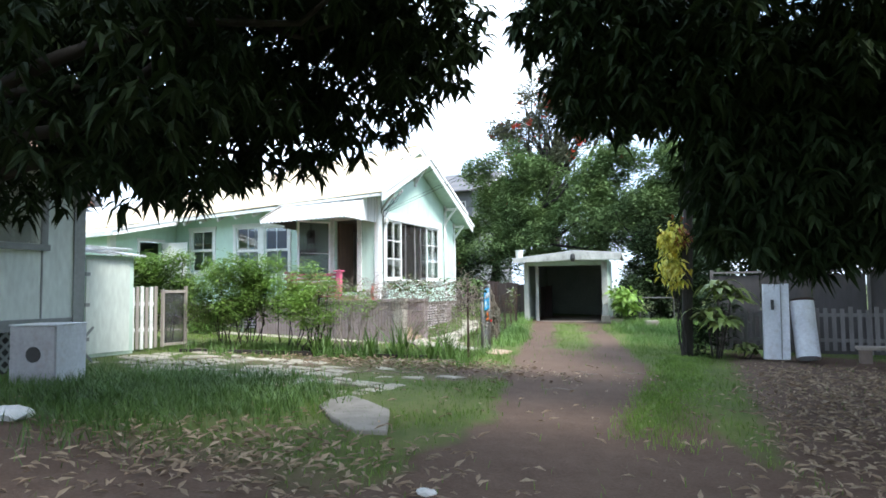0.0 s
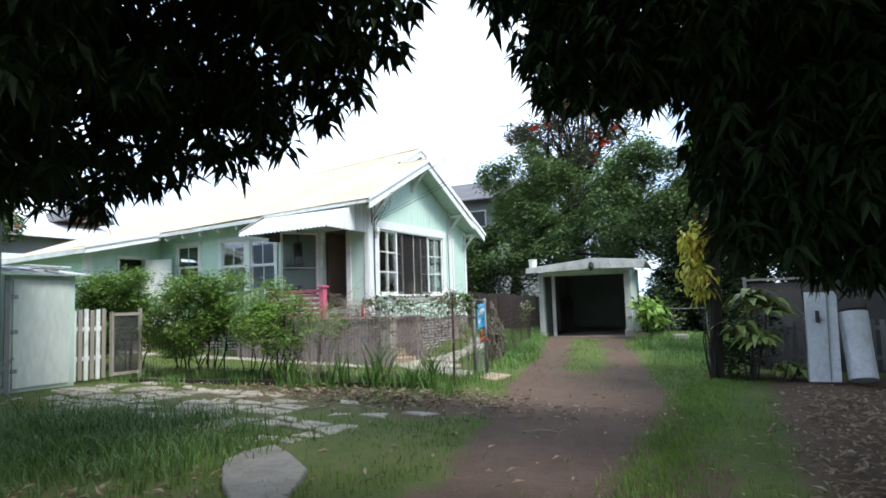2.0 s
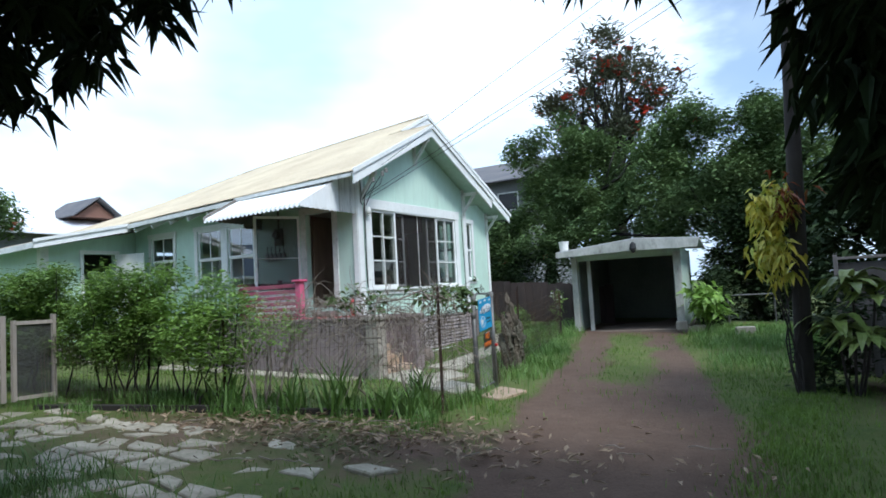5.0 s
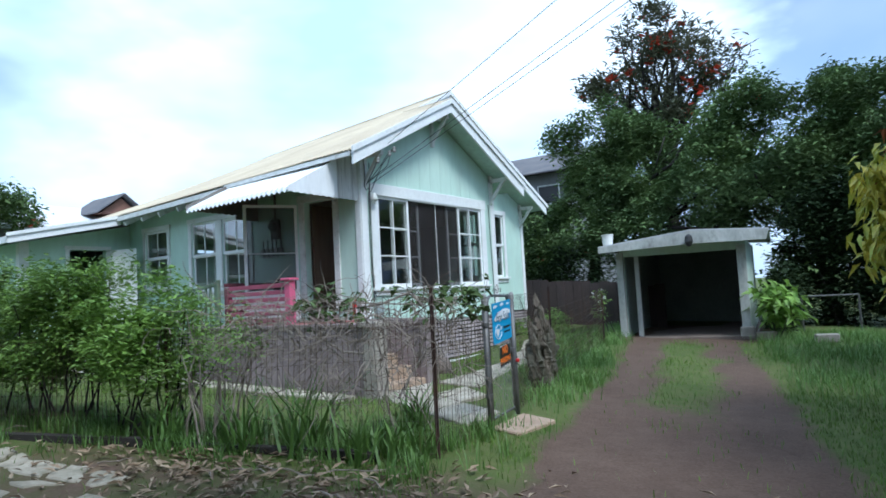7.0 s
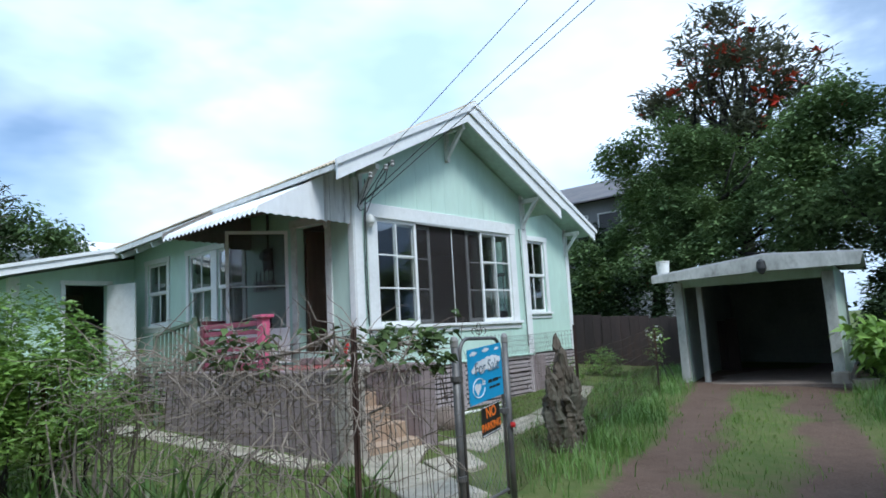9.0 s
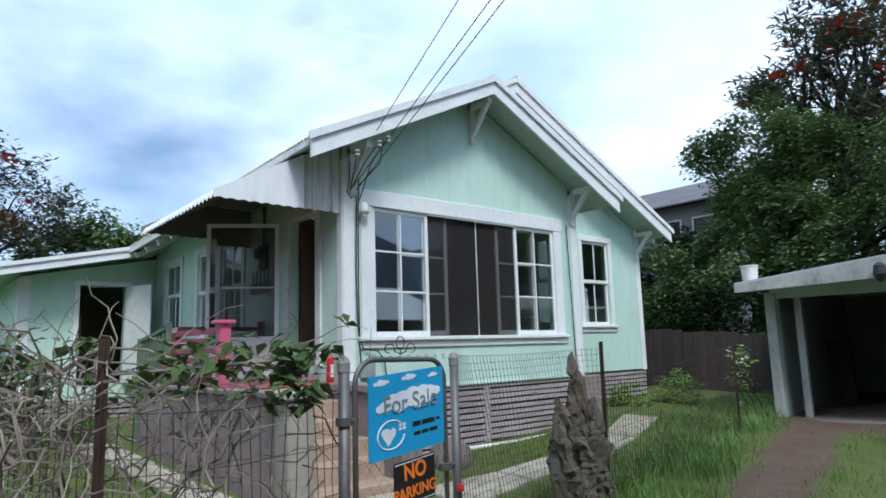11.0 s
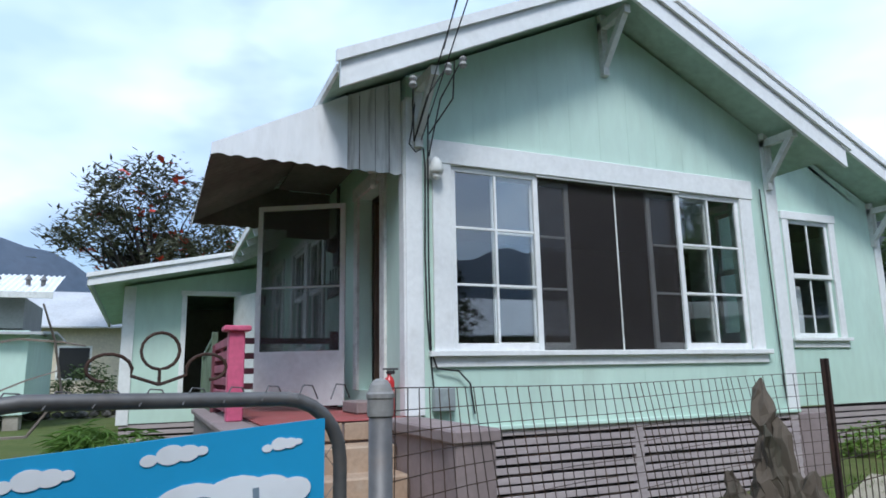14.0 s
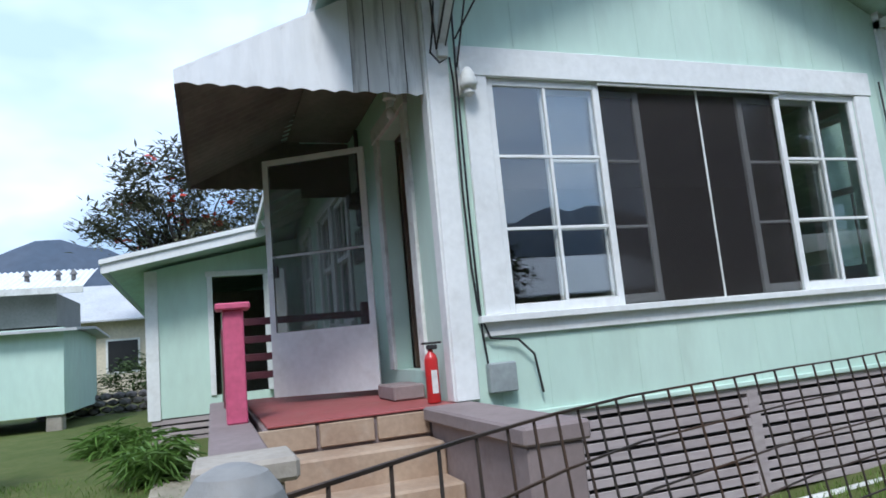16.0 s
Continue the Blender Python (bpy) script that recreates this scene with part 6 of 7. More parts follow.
# hedge row behind the wire fence
def straggle(x0, x1, y0, y1, z0, z1, n, seed):
    """Many small uneven tufts along a row."""
    q = np.random.default_rng(seed)
    out = []
    for k in range(n):
        u = q.uniform()
        s = q.uniform(0.16, 0.36)
        out.append((x0 + (x1 - x0) * u, y0 + (y1 - y0) * u + q.normal(0, 0.2), q.uniform(z0, z1) ** 1.0, s * 1.1, s, s * 0.85))
    return out


bush("hedge_shrub", "straggling leafy green hedge shrub behind the wire fence", straggle(-9.9, -8.35, 10.1, 10.3, 0.85, 1.92, 34, 31), 2200, 7, 0.082, LEAF_HEDGE, 31, stems=14, shell=0.1, spread=1.2)
bush("hedge_shrub", "leafy green hedge shrub on bare lower stems", straggle(-8.1, -7.1, 10.3, 10.45, 0.74, 1.6, 18, 32), 1050, 7, 0.085, LEAF_HEDGE, 32, stems=12, shell=0.1, spread=1.2)
bush("hedge_shrub", "thin grey-green shrub with dry upper twigs by the fence", straggle(-7.1, -6.1, 10.5, 10.75, 0.85, 1.42, 10, 33), 230, 6, 0.065, LEAF_HEDGE, 33, stems=12, shell=0.1, spread=1.2, stem_mat=BARK_TWIG)
bush("hedge_shrub", "sprawling green shrub at the corner by the shed", straggle(-12.4, -9.6, 10.15, 10.35, 0.75, 2.0, 46, 34), 3600, 7, 0.085, LEAF_HEDGE, 34, stems=8, shell=0.1, spread=1.2)
# dry vines and twigs on the fence
rngv = np.random.default_rng(44)
vine = thing("dry_vine", (-5.6, 11.3, 0.1), "tangle of bare grey vine stems on the wire fence", "vine")
for k in range(620):
    u = rngv.beta(1.8, 1.6)
    p = Vector((-7.1 + 2.8 * u, 10.62 + 0.7 * u, 0)) if k < 500 else Vector((-4.6 - 0.5 * u, 11.35 + 0.95 * rngv.uniform(), 0))
    z = 0.25 + 1.2 * rngv.beta(2.4, 1.25)
    p = p + Vector((rngv.normal(0, 0.12), rngv.normal(0, 0.16), z))
    d = Vector((rngv.normal(0, 1), rngv.normal(0, 0.7), rngv.normal(0.05, 0.5))).normalized()
    pts = [p]
    for j in range(6):
        d = (d + Vector(rngv.normal(0, 0.35, 3)) + Vector((0, 0, -0.1))).normalized()
        pts.append(pts[-1] + d * rngv.uniform(0.05, 0.12))
    pts = [q if q.z > 0.12 else Vector((q.x, q.y, 0.12)) for q in pts]
    part("twig", pipe(bmesh.new(), pts, rngv.uniform(0.0035, 0.0072), 4, 0.0016), BARK_TWIG, vine)
for a, b in (((-4.95, 11.35, 0.05), (-5.5, 11.5, 1.25)), ((-5.3, 11.2, 0.05), (-5.9, 11.3, 1.35)), ((-5.5, 11.5, 0.9), (-6.8, 11.2, 1.2)), ((-4.6, 11.3, 1.35), (-5.9, 11.15, 1.45)), ((-4.6, 12.2, 1.35), (-5.2, 11.4, 1.5)), ((-5.0, 11.4, 0.5), (-4.75, 12.1, 1.45))):
    part("woody_stem", pipe(bmesh.new(), limb_path(a, b, rngv, 0.3), 0.014, 6, 0.006), BARK_TWIG, vine)
creeper = thing("green_creeper", (-4.8, 11.7, 1.2), "leafy green creeper over the top of the wire fence", "vine")
pts = np.array([(-4.55 - 0.5 * rngv.uniform(0, 1) ** 1.5, 11.3 + 1.1 * rngv.uniform(), 1.42 + rngv.normal(0, 0.07)) for k in range(62)] + [(-5.2 - 0.9 * rngv.uniform(), 11.15 + rngv.normal(0, 0.12), 1.38 + rngv.normal(0, 0.08)) for k in range(44)])
pts = np.vstack([pts, [(-4.62 + rngv.normal(0, 0.06), 12.12 + rngv.normal(0, 0.11), 1.33 + rngv.normal(0, 0.06)) for k in range(26)]])
v, f = leaf_mesh(pts, 4, 0.088, 0.45, rngv, aspect=0.66)
raw("foliage", v, f, LEAF_TREE, creeper)
part("stem", pipe(bmesh.new(), [(-4.55, 11.3, 1.38), (-4.65, 11.8, 1.4), (-4.7, 12.3, 1.42)], 0.006, 5), BARK_TWIG, creeper)
part("stem", pipe(bmesh.new(), [(-4.6, 11.25, 1.36), (-5.3, 11.15, 1.4), (-6.1, 11.05, 1.34)], 0.006, 5), BARK_TWIG, creeper)

# plants right of the drive
croton = bush("croton_plant", "croton with drooping yellow and green leaves", [(-1.2, 14.3, 1.95, 0.16, 0.16, 0.5), (-1.05, 14.2, 1.65, 0.16, 0.16, 0.35), (-1.1, 14.35, 2.4, 0.2, 0.2, 0.25)], 110, 5, 0.17, LEAF_CROTON, 51, droop=0.9, stems=3, aspect=0.38, base=(-1.0, 14.35, 0))
bush("croton_plant", "red-leaved croton branch above the yellow one", [(-0.96, 14.25, 2.45, 0.18, 0.15, 0.26)], 16, 5, 0.16, LEAF_RED, 52, droop=0.8, stems=2, aspect=0.3, base=(-0.85, 14.3, 0))


def rosette(name, label, at, heads, leaf, mat, seed, category="plant"):
    """Stems topped with rosettes of long arching leaves."""
    r = np.random.default_rng(seed)
    t = thing(name, (at[0], at[1], ground_z(at[0], at[1])), label, category)
    for dx, dy, h in heads:
        g = ground_z(at[0], at[1])
        part("stem", pipe(bmesh.new(), [(at[0] + dx * 0.3, at[1] + dy * 0.3, g - 0.03), (at[0] + dx * 0.8, at[1] + dy * 0.8, g + h * 0.6), (at[0] + dx, at[1] + dy, g + h)], 0.02, 6, 0.014), BARK, t)
        verts, faces = [], []
        for k in range(24):
            a = r.uniform(0, 2 * math.pi)
            d = Vector((math.cos(a), math.sin(a), 0))
            s = Vector((-d.y, d.x, 0))
            p = Vector((at[0] + dx, at[1] + dy, g + h - r.uniform(0, 0.15)))
            rise = r.uniform(0.2, 1.1)
            ln = leaf * r.uniform(0.7, 1.15)
            n = len(verts)
            for j in range(6):
                q = j / 5
                c = p + d * ln * q * 0.85 + Vector((0, 0, ln * (rise * q - (rise + 0.2) * q * q)))
                w = 0.13 * leaf * math.sin(math.pi * min(1, 0.12 + q * 0.88)) + 0.002
                verts += [c - s * w, c + Vector((0, 0, -0.012)), c + s * w]
            for j in range(5):
                i = n + j * 3
                faces += [(i, i + 1, i + 4, i + 3), (i + 1, i + 2, i + 5, i + 4)]
        raw("leaf_rosette", verts, faces, mat, t)
    return t


rosette("ti_plant", "green and yellow strap-leaved plant by the picket fence", (-0.4, 14.5), [(0.1, 0, 1.5), (0.34, 0.05, 1.32), (-0.12, -0.05, 0.95), (0.2, -0.1, 0.8)], 0.58, LEAF_TI, 61)
rosette("ti_plant", "low dark strap-leaved plant at the foot of the fence", (0.15, 14.75), [(0, 0, 0.3), (0.2, 0.02, 0.22)], 0.38, LEAF_TI, 62)
bush("dark_shrub", "dense dark shrubs under the trunk beside the drive", [(-0.7, 14.9, 0.3, 0.35, 0.4, 0.5), (-0.3, 15.4, 0.6, 0.5, 0.4, 0.7)], 300, 6, 0.14, LEAF_SHADED, 63, stems=4)
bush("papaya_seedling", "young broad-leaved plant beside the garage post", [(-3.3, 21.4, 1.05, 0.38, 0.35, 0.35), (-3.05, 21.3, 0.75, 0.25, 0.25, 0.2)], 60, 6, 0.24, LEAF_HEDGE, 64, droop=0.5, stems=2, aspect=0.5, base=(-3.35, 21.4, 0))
bush("dark_shrub", "dark overgrown shrubs at the back of the drive", [(-2.4, 25.8, 0.7, 1.0, 0.6, 0.8), (-0.6, 25.4, 0.9, 1.2, 0.7, 0.9), (1.0, 24.6, 1.0, 1.0, 0.8, 1.0), (-3.1, 25.7, 2.3, 0.7, 0.6, 1.3), (-2.2, 25.9, 2.6, 1.0, 0.7, 1.4), (-1.0, 25.9, 2.4, 1.0, 0.7, 1.3)], 2100, 8, 0.2, LEAF_SHADED, 69, stems=5)
bush("dark_shrub", "dark creepers and shrubs against the garage side", [(-3.3, 22.6, 0.9, 0.35, 0.7, 0.8), (-3.4, 24.2, 1.0, 0.4, 0.9, 0.9)], 420, 8, 0.15, LEAF_SHADED, 70, stems=4)
bush("dark_shrub", "dark shrubs behind the boarded boundary fence", [(-8.6, 27.5, 1.5, 1.2, 0.6, 1.3), (-10.4, 28.0, 1.6, 1.2, 0.6, 1.4), (-7.1, 27.3, 1.6, 0.9, 0.5, 1.3), (-12.2, 28.4, 1.7, 1.2, 0.7, 1.4)], 1100, 8, 0.17, LEAF_SHADED, 74, stems=6)
pot = thing("plant_pot", (-3.5, 21.3, 0.36), "low white concrete plant pot beside the garage", "pot")
part("bowl", lathe(bmesh.new(), (-3.42, 21.25, 0.34), [(0.12, 0), (0.19, 0.16), (0.2, 0.19), (0.17, 0.19), (0.15, 0.12)], 18), CONC, pot)
blk = thing("concrete_block", (-2.35, 21.0, 0.36), "pale concrete block lying in the grass", "block")
part("block_body", turned(one_box(-0.2, 0.2, -0.1, 0.1, 0, 0.16, 0.015), Matrix.Translation((-2.35, 21.0, 0.34)) @ Matrix.Rotation(0.3, 4, "Z")), CONC, blk)
pipe_rail = thing("pipe_rail", (-2.4, 23.5, 0.4), "low grey pipe frame at the back of the drive", "rail")
for a, b in (((-3.0, 23.4, 0.3), (-3.0, 23.4, 1.15)), ((-1.9, 23.5, 0.3), (-1.9, 23.5, 1.15)), ((-3.0, 23.4, 1.15), (-1.9, 23.5, 1.15))):
    part("pipe_bar", pipe(bmesh.new(), [a, b], 0.02, 8), GALV, pipe_rail)
for ob in (pot, blk, pipe_rail):
    shift(ob, 0, 0, -0.2)
rose = bush("rose_bush", "thin rose bush with white flowers beside the garage", [(-6.75, 20.9, 0.92, 0.16, 0.16, 0.45)], 60, 4, 0.08, LEAF_HEDGE, 65, stems=3, base=(-6.7, 20.9, 0))
v, f = leaf_mesh(in_lobes([(-6.75, 20.85, 1.12, 0.18, 0.18, 0.35)], 12, rng), 6, 0.05, 0.1, rng, aspect=0.9)
raw("blossom", v, f, FLOWER_WHITE, rose)
bush("round_shrub", "two low round green shrubs by the house corner", [(-8.7, 20.7, 0.45, 0.35, 0.35, 0.28), (-8.3, 21.7, 0.55, 0.4, 0.4, 0.35)], 260, 7, 0.09, LEAF_HEDGE, 66, stems=3)
bush("garden_fern", "bright green clump of strap leaves by the lean-to", [(-14.6, 12.0, 0.45, 0.4, 0.35, 0.3)], 90, 10, 0.34, GRASS_TALL, 67, droop=0.35, stems=0, aspect=0.09, spread=0.3)
bush("garden_fern", "green clump of strap leaves below the porch rail", [(-12.2, 12.7, 0.5, 0.4, 0.3, 0.3)], 60, 10, 0.32, GRASS_TALL, 68, droop=0.35, stems=0, aspect=0.09, spread=0.3)


# ---------------------------------------------------------------- trees
def tree(name, label, foot, trunk_top, r0, lobes, clusters, count, size, mat, seed, droop=0.3, limbs=10, aspect=0.4, shell=0.45, flowers=0, flower_mat=None, spread=1.4, clumps=14, bark=None):
    r = np.random.default_rng(seed)
    t = thing(name, foot, label, "tree")
    part("trunk", pipe(bmesh.new(), limb_path((foot[0], foot[1], foot[2] - 0.2), trunk_top, r, 0.08), r0, 12, r0 * 0.6), bark or BARK, t, smooth=True)
    for k in range(limbs):
        l = lobes[k % len(lobes)]
        end = (l[0] + r.normal(0, 0.45 * l[3]), l[1] + r.normal(0, 0.45 * l[4]), l[2] + r.normal(0.1, 0.3) * l[5])
        s = Vector(foot).lerp(Vector(trunk_top), r.uniform(0.75, 1.0)) if k else Vector(trunk_top)
        part("limb", pipe(bmesh.new(), limb_path(s, end, r, 0.22), r0 * 0.4, 7, r0 * 0.06), bark or BARK, t, smooth=True)
    if clumps:
        subs = []
        for l in lobes:
            for q in in_lobes([l], clumps, r, 0.6):
                s = r.uniform(0.24, 0.46)
                subs.append((*q, l[3] * s, l[4] * s, l[5] * s * 0.9))
        lobes = subs
    pts = in_lobes(lobes, clusters, r, shell)
    v, f = leaf_mesh(pts, count, size, droop, r, spread=spread, aspect=aspect)
    raw("crown", v, f, mat, t)
    if flowers:
        skin = in_lobes(lobes, flowers, r, 0.95)
        v, f = leaf_mesh(skin, 9, size * 0.75, -0.1, r, spread=0.7, aspect=0.7)
        raw("flower_cluster", v, f, flower_mat, t, "orange-red flower heads")["kind"] = "stuff"
    return t


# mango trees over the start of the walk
# their lobes beyond the view are added to shade the ground and right side
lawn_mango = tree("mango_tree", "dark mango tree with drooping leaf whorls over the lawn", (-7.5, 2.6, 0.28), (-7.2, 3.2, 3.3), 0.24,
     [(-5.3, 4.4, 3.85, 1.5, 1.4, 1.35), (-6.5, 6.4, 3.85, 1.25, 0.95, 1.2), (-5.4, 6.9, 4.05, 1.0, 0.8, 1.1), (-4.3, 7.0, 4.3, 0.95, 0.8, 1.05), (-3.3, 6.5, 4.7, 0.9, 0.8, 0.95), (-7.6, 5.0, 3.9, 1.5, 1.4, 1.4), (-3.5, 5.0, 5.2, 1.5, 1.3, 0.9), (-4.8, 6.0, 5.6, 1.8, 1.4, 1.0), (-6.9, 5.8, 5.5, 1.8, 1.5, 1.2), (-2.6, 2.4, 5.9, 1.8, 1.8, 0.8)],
     3300, 10, 0.24, LEAF_SHADED, 71, droop=0.75, limbs=14, aspect=0.3, shell=0.25, spread=0.3, clumps=0)
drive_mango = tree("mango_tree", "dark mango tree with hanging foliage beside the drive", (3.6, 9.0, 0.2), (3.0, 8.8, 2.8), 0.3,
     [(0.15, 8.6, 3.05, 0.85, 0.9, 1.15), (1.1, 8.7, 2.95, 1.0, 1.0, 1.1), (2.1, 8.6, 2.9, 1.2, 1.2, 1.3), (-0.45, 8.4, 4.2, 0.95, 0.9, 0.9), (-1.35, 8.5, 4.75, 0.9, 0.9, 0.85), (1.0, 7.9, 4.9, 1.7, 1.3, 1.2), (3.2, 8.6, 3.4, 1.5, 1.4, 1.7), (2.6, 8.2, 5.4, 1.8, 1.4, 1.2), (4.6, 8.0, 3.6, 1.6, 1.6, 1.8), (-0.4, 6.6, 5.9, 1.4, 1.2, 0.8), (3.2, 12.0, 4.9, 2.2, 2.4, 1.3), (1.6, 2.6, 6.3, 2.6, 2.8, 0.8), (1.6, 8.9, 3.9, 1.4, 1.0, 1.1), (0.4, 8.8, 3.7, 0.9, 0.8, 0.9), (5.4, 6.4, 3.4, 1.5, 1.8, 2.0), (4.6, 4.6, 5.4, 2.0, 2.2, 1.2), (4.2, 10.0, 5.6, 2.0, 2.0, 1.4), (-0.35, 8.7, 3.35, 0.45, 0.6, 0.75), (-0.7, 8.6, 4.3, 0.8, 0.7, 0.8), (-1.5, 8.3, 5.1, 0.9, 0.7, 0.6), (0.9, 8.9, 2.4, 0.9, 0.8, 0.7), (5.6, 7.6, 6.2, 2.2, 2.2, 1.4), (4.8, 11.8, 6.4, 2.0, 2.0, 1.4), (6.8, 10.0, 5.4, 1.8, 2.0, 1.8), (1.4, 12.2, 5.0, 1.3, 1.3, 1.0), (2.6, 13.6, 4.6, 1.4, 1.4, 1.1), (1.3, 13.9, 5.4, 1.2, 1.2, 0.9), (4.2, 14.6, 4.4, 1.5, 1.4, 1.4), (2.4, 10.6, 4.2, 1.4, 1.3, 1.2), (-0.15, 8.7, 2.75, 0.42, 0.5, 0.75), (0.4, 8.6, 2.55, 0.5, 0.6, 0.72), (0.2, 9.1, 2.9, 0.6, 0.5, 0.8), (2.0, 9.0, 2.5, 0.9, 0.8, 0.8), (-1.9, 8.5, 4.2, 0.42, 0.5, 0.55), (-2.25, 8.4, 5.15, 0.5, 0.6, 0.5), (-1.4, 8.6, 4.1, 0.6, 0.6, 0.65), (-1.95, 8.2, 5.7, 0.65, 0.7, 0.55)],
     13900, 10, 0.24, LEAF_SHADED, 72, droop=0.75, limbs=20, aspect=0.3, shell=0.25, spread=0.3, clumps=0)
# unseen canopy added overhead and behind the walk's start to block sky light
tree("mango_tree", "unseen dark mango tree added to shade the start of the drive", (3.4, -3.4, 0.2), (3.0, -3.0, 3.2), 0.3,
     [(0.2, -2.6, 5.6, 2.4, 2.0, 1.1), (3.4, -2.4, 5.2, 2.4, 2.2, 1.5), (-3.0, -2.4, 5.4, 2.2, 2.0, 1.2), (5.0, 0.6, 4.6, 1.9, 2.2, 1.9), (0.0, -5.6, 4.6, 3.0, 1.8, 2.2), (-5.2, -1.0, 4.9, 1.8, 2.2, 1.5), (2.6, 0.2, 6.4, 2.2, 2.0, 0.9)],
     2600, 8, 0.36, LEAF_SHADED, 73, droop=0.8, limbs=14, aspect=0.3, shell=0.25, spread=0.4, clumps=0)
shift(lawn_mango, 0.18, -0.14, -0.3)
shift(drive_mango, 0.16, -0.1, -0.28)
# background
# lobes right of the view are added to shade the wall and pickets
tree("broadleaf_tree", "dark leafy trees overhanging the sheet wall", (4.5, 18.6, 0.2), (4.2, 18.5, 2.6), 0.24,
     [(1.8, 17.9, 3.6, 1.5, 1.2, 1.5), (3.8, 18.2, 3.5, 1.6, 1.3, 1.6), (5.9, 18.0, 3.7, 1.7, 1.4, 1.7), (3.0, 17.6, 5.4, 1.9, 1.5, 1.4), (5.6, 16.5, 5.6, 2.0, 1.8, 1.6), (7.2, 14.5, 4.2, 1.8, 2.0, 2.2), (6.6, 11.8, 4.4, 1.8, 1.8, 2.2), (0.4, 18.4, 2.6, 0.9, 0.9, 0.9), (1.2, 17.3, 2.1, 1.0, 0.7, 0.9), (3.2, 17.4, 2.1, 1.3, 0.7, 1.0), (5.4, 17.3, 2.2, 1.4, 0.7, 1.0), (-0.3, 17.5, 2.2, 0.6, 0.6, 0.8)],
     6400, 8, 0.24, LEAF_SHADED, 87, droop=0.4, limbs=12, aspect=0.4, shell=0.4)
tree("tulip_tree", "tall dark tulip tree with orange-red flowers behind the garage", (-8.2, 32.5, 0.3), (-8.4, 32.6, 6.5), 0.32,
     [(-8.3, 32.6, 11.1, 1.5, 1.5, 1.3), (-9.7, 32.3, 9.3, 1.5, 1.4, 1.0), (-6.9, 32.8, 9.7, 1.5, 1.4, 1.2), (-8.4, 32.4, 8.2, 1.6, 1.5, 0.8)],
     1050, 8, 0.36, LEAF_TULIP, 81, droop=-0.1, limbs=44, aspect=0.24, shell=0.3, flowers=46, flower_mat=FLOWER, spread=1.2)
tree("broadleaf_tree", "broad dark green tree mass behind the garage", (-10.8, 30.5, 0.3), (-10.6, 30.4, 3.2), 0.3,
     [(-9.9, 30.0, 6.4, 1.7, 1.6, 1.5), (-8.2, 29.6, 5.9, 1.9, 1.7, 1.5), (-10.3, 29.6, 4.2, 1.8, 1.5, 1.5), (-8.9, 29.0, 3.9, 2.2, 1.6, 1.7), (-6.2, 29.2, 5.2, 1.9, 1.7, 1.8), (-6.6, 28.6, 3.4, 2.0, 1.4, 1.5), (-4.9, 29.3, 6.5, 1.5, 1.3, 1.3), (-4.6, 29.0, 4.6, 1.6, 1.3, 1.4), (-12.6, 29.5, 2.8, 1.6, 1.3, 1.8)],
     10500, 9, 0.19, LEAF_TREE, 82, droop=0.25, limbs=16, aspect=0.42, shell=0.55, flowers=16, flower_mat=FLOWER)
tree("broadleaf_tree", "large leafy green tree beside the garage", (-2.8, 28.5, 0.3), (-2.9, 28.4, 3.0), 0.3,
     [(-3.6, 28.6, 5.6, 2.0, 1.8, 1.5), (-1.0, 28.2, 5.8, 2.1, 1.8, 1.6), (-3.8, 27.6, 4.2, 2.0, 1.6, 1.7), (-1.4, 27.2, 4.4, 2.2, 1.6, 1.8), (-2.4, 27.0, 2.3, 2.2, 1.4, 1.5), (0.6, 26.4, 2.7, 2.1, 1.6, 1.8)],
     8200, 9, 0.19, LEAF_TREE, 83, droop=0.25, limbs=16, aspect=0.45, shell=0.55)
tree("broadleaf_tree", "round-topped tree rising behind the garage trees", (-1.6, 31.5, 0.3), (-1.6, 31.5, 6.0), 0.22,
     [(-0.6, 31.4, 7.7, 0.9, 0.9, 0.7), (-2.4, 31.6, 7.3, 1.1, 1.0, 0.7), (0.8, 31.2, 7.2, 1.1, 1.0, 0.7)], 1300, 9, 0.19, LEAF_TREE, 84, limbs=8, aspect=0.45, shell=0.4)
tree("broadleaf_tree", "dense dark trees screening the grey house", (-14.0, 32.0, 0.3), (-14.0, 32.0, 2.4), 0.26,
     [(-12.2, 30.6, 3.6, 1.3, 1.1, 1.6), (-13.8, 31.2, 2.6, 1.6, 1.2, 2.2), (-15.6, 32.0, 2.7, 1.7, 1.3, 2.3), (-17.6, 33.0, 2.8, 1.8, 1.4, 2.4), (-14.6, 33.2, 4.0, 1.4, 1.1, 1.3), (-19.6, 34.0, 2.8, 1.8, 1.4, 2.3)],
     3600, 9, 0.2, LEAF_SHADED, 88, droop=0.25, limbs=12, aspect=0.45, shell=0.5)
tree("tulip_tree", "tulip tree with red flower heads behind the lean-to", (-27.6, 12.6, 0.3), (-27.5, 12.6, 4.6), 0.22,
     [(-27.6, 12.4, 7.3, 1.5, 2.0, 1.2), (-27.4, 10.9, 6.2, 1.3, 1.2, 0.9), (-27.6, 14.1, 6.3, 1.4, 1.5, 1.0), (-27.5, 12.5, 5.6, 1.4, 2.0, 0.8)],
     800, 8, 0.33, LEAF_TULIP, 85, droop=-0.1, limbs=34, aspect=0.26, shell=0.3, flowers=26, flower_mat=FLOWER, spread=1.2)
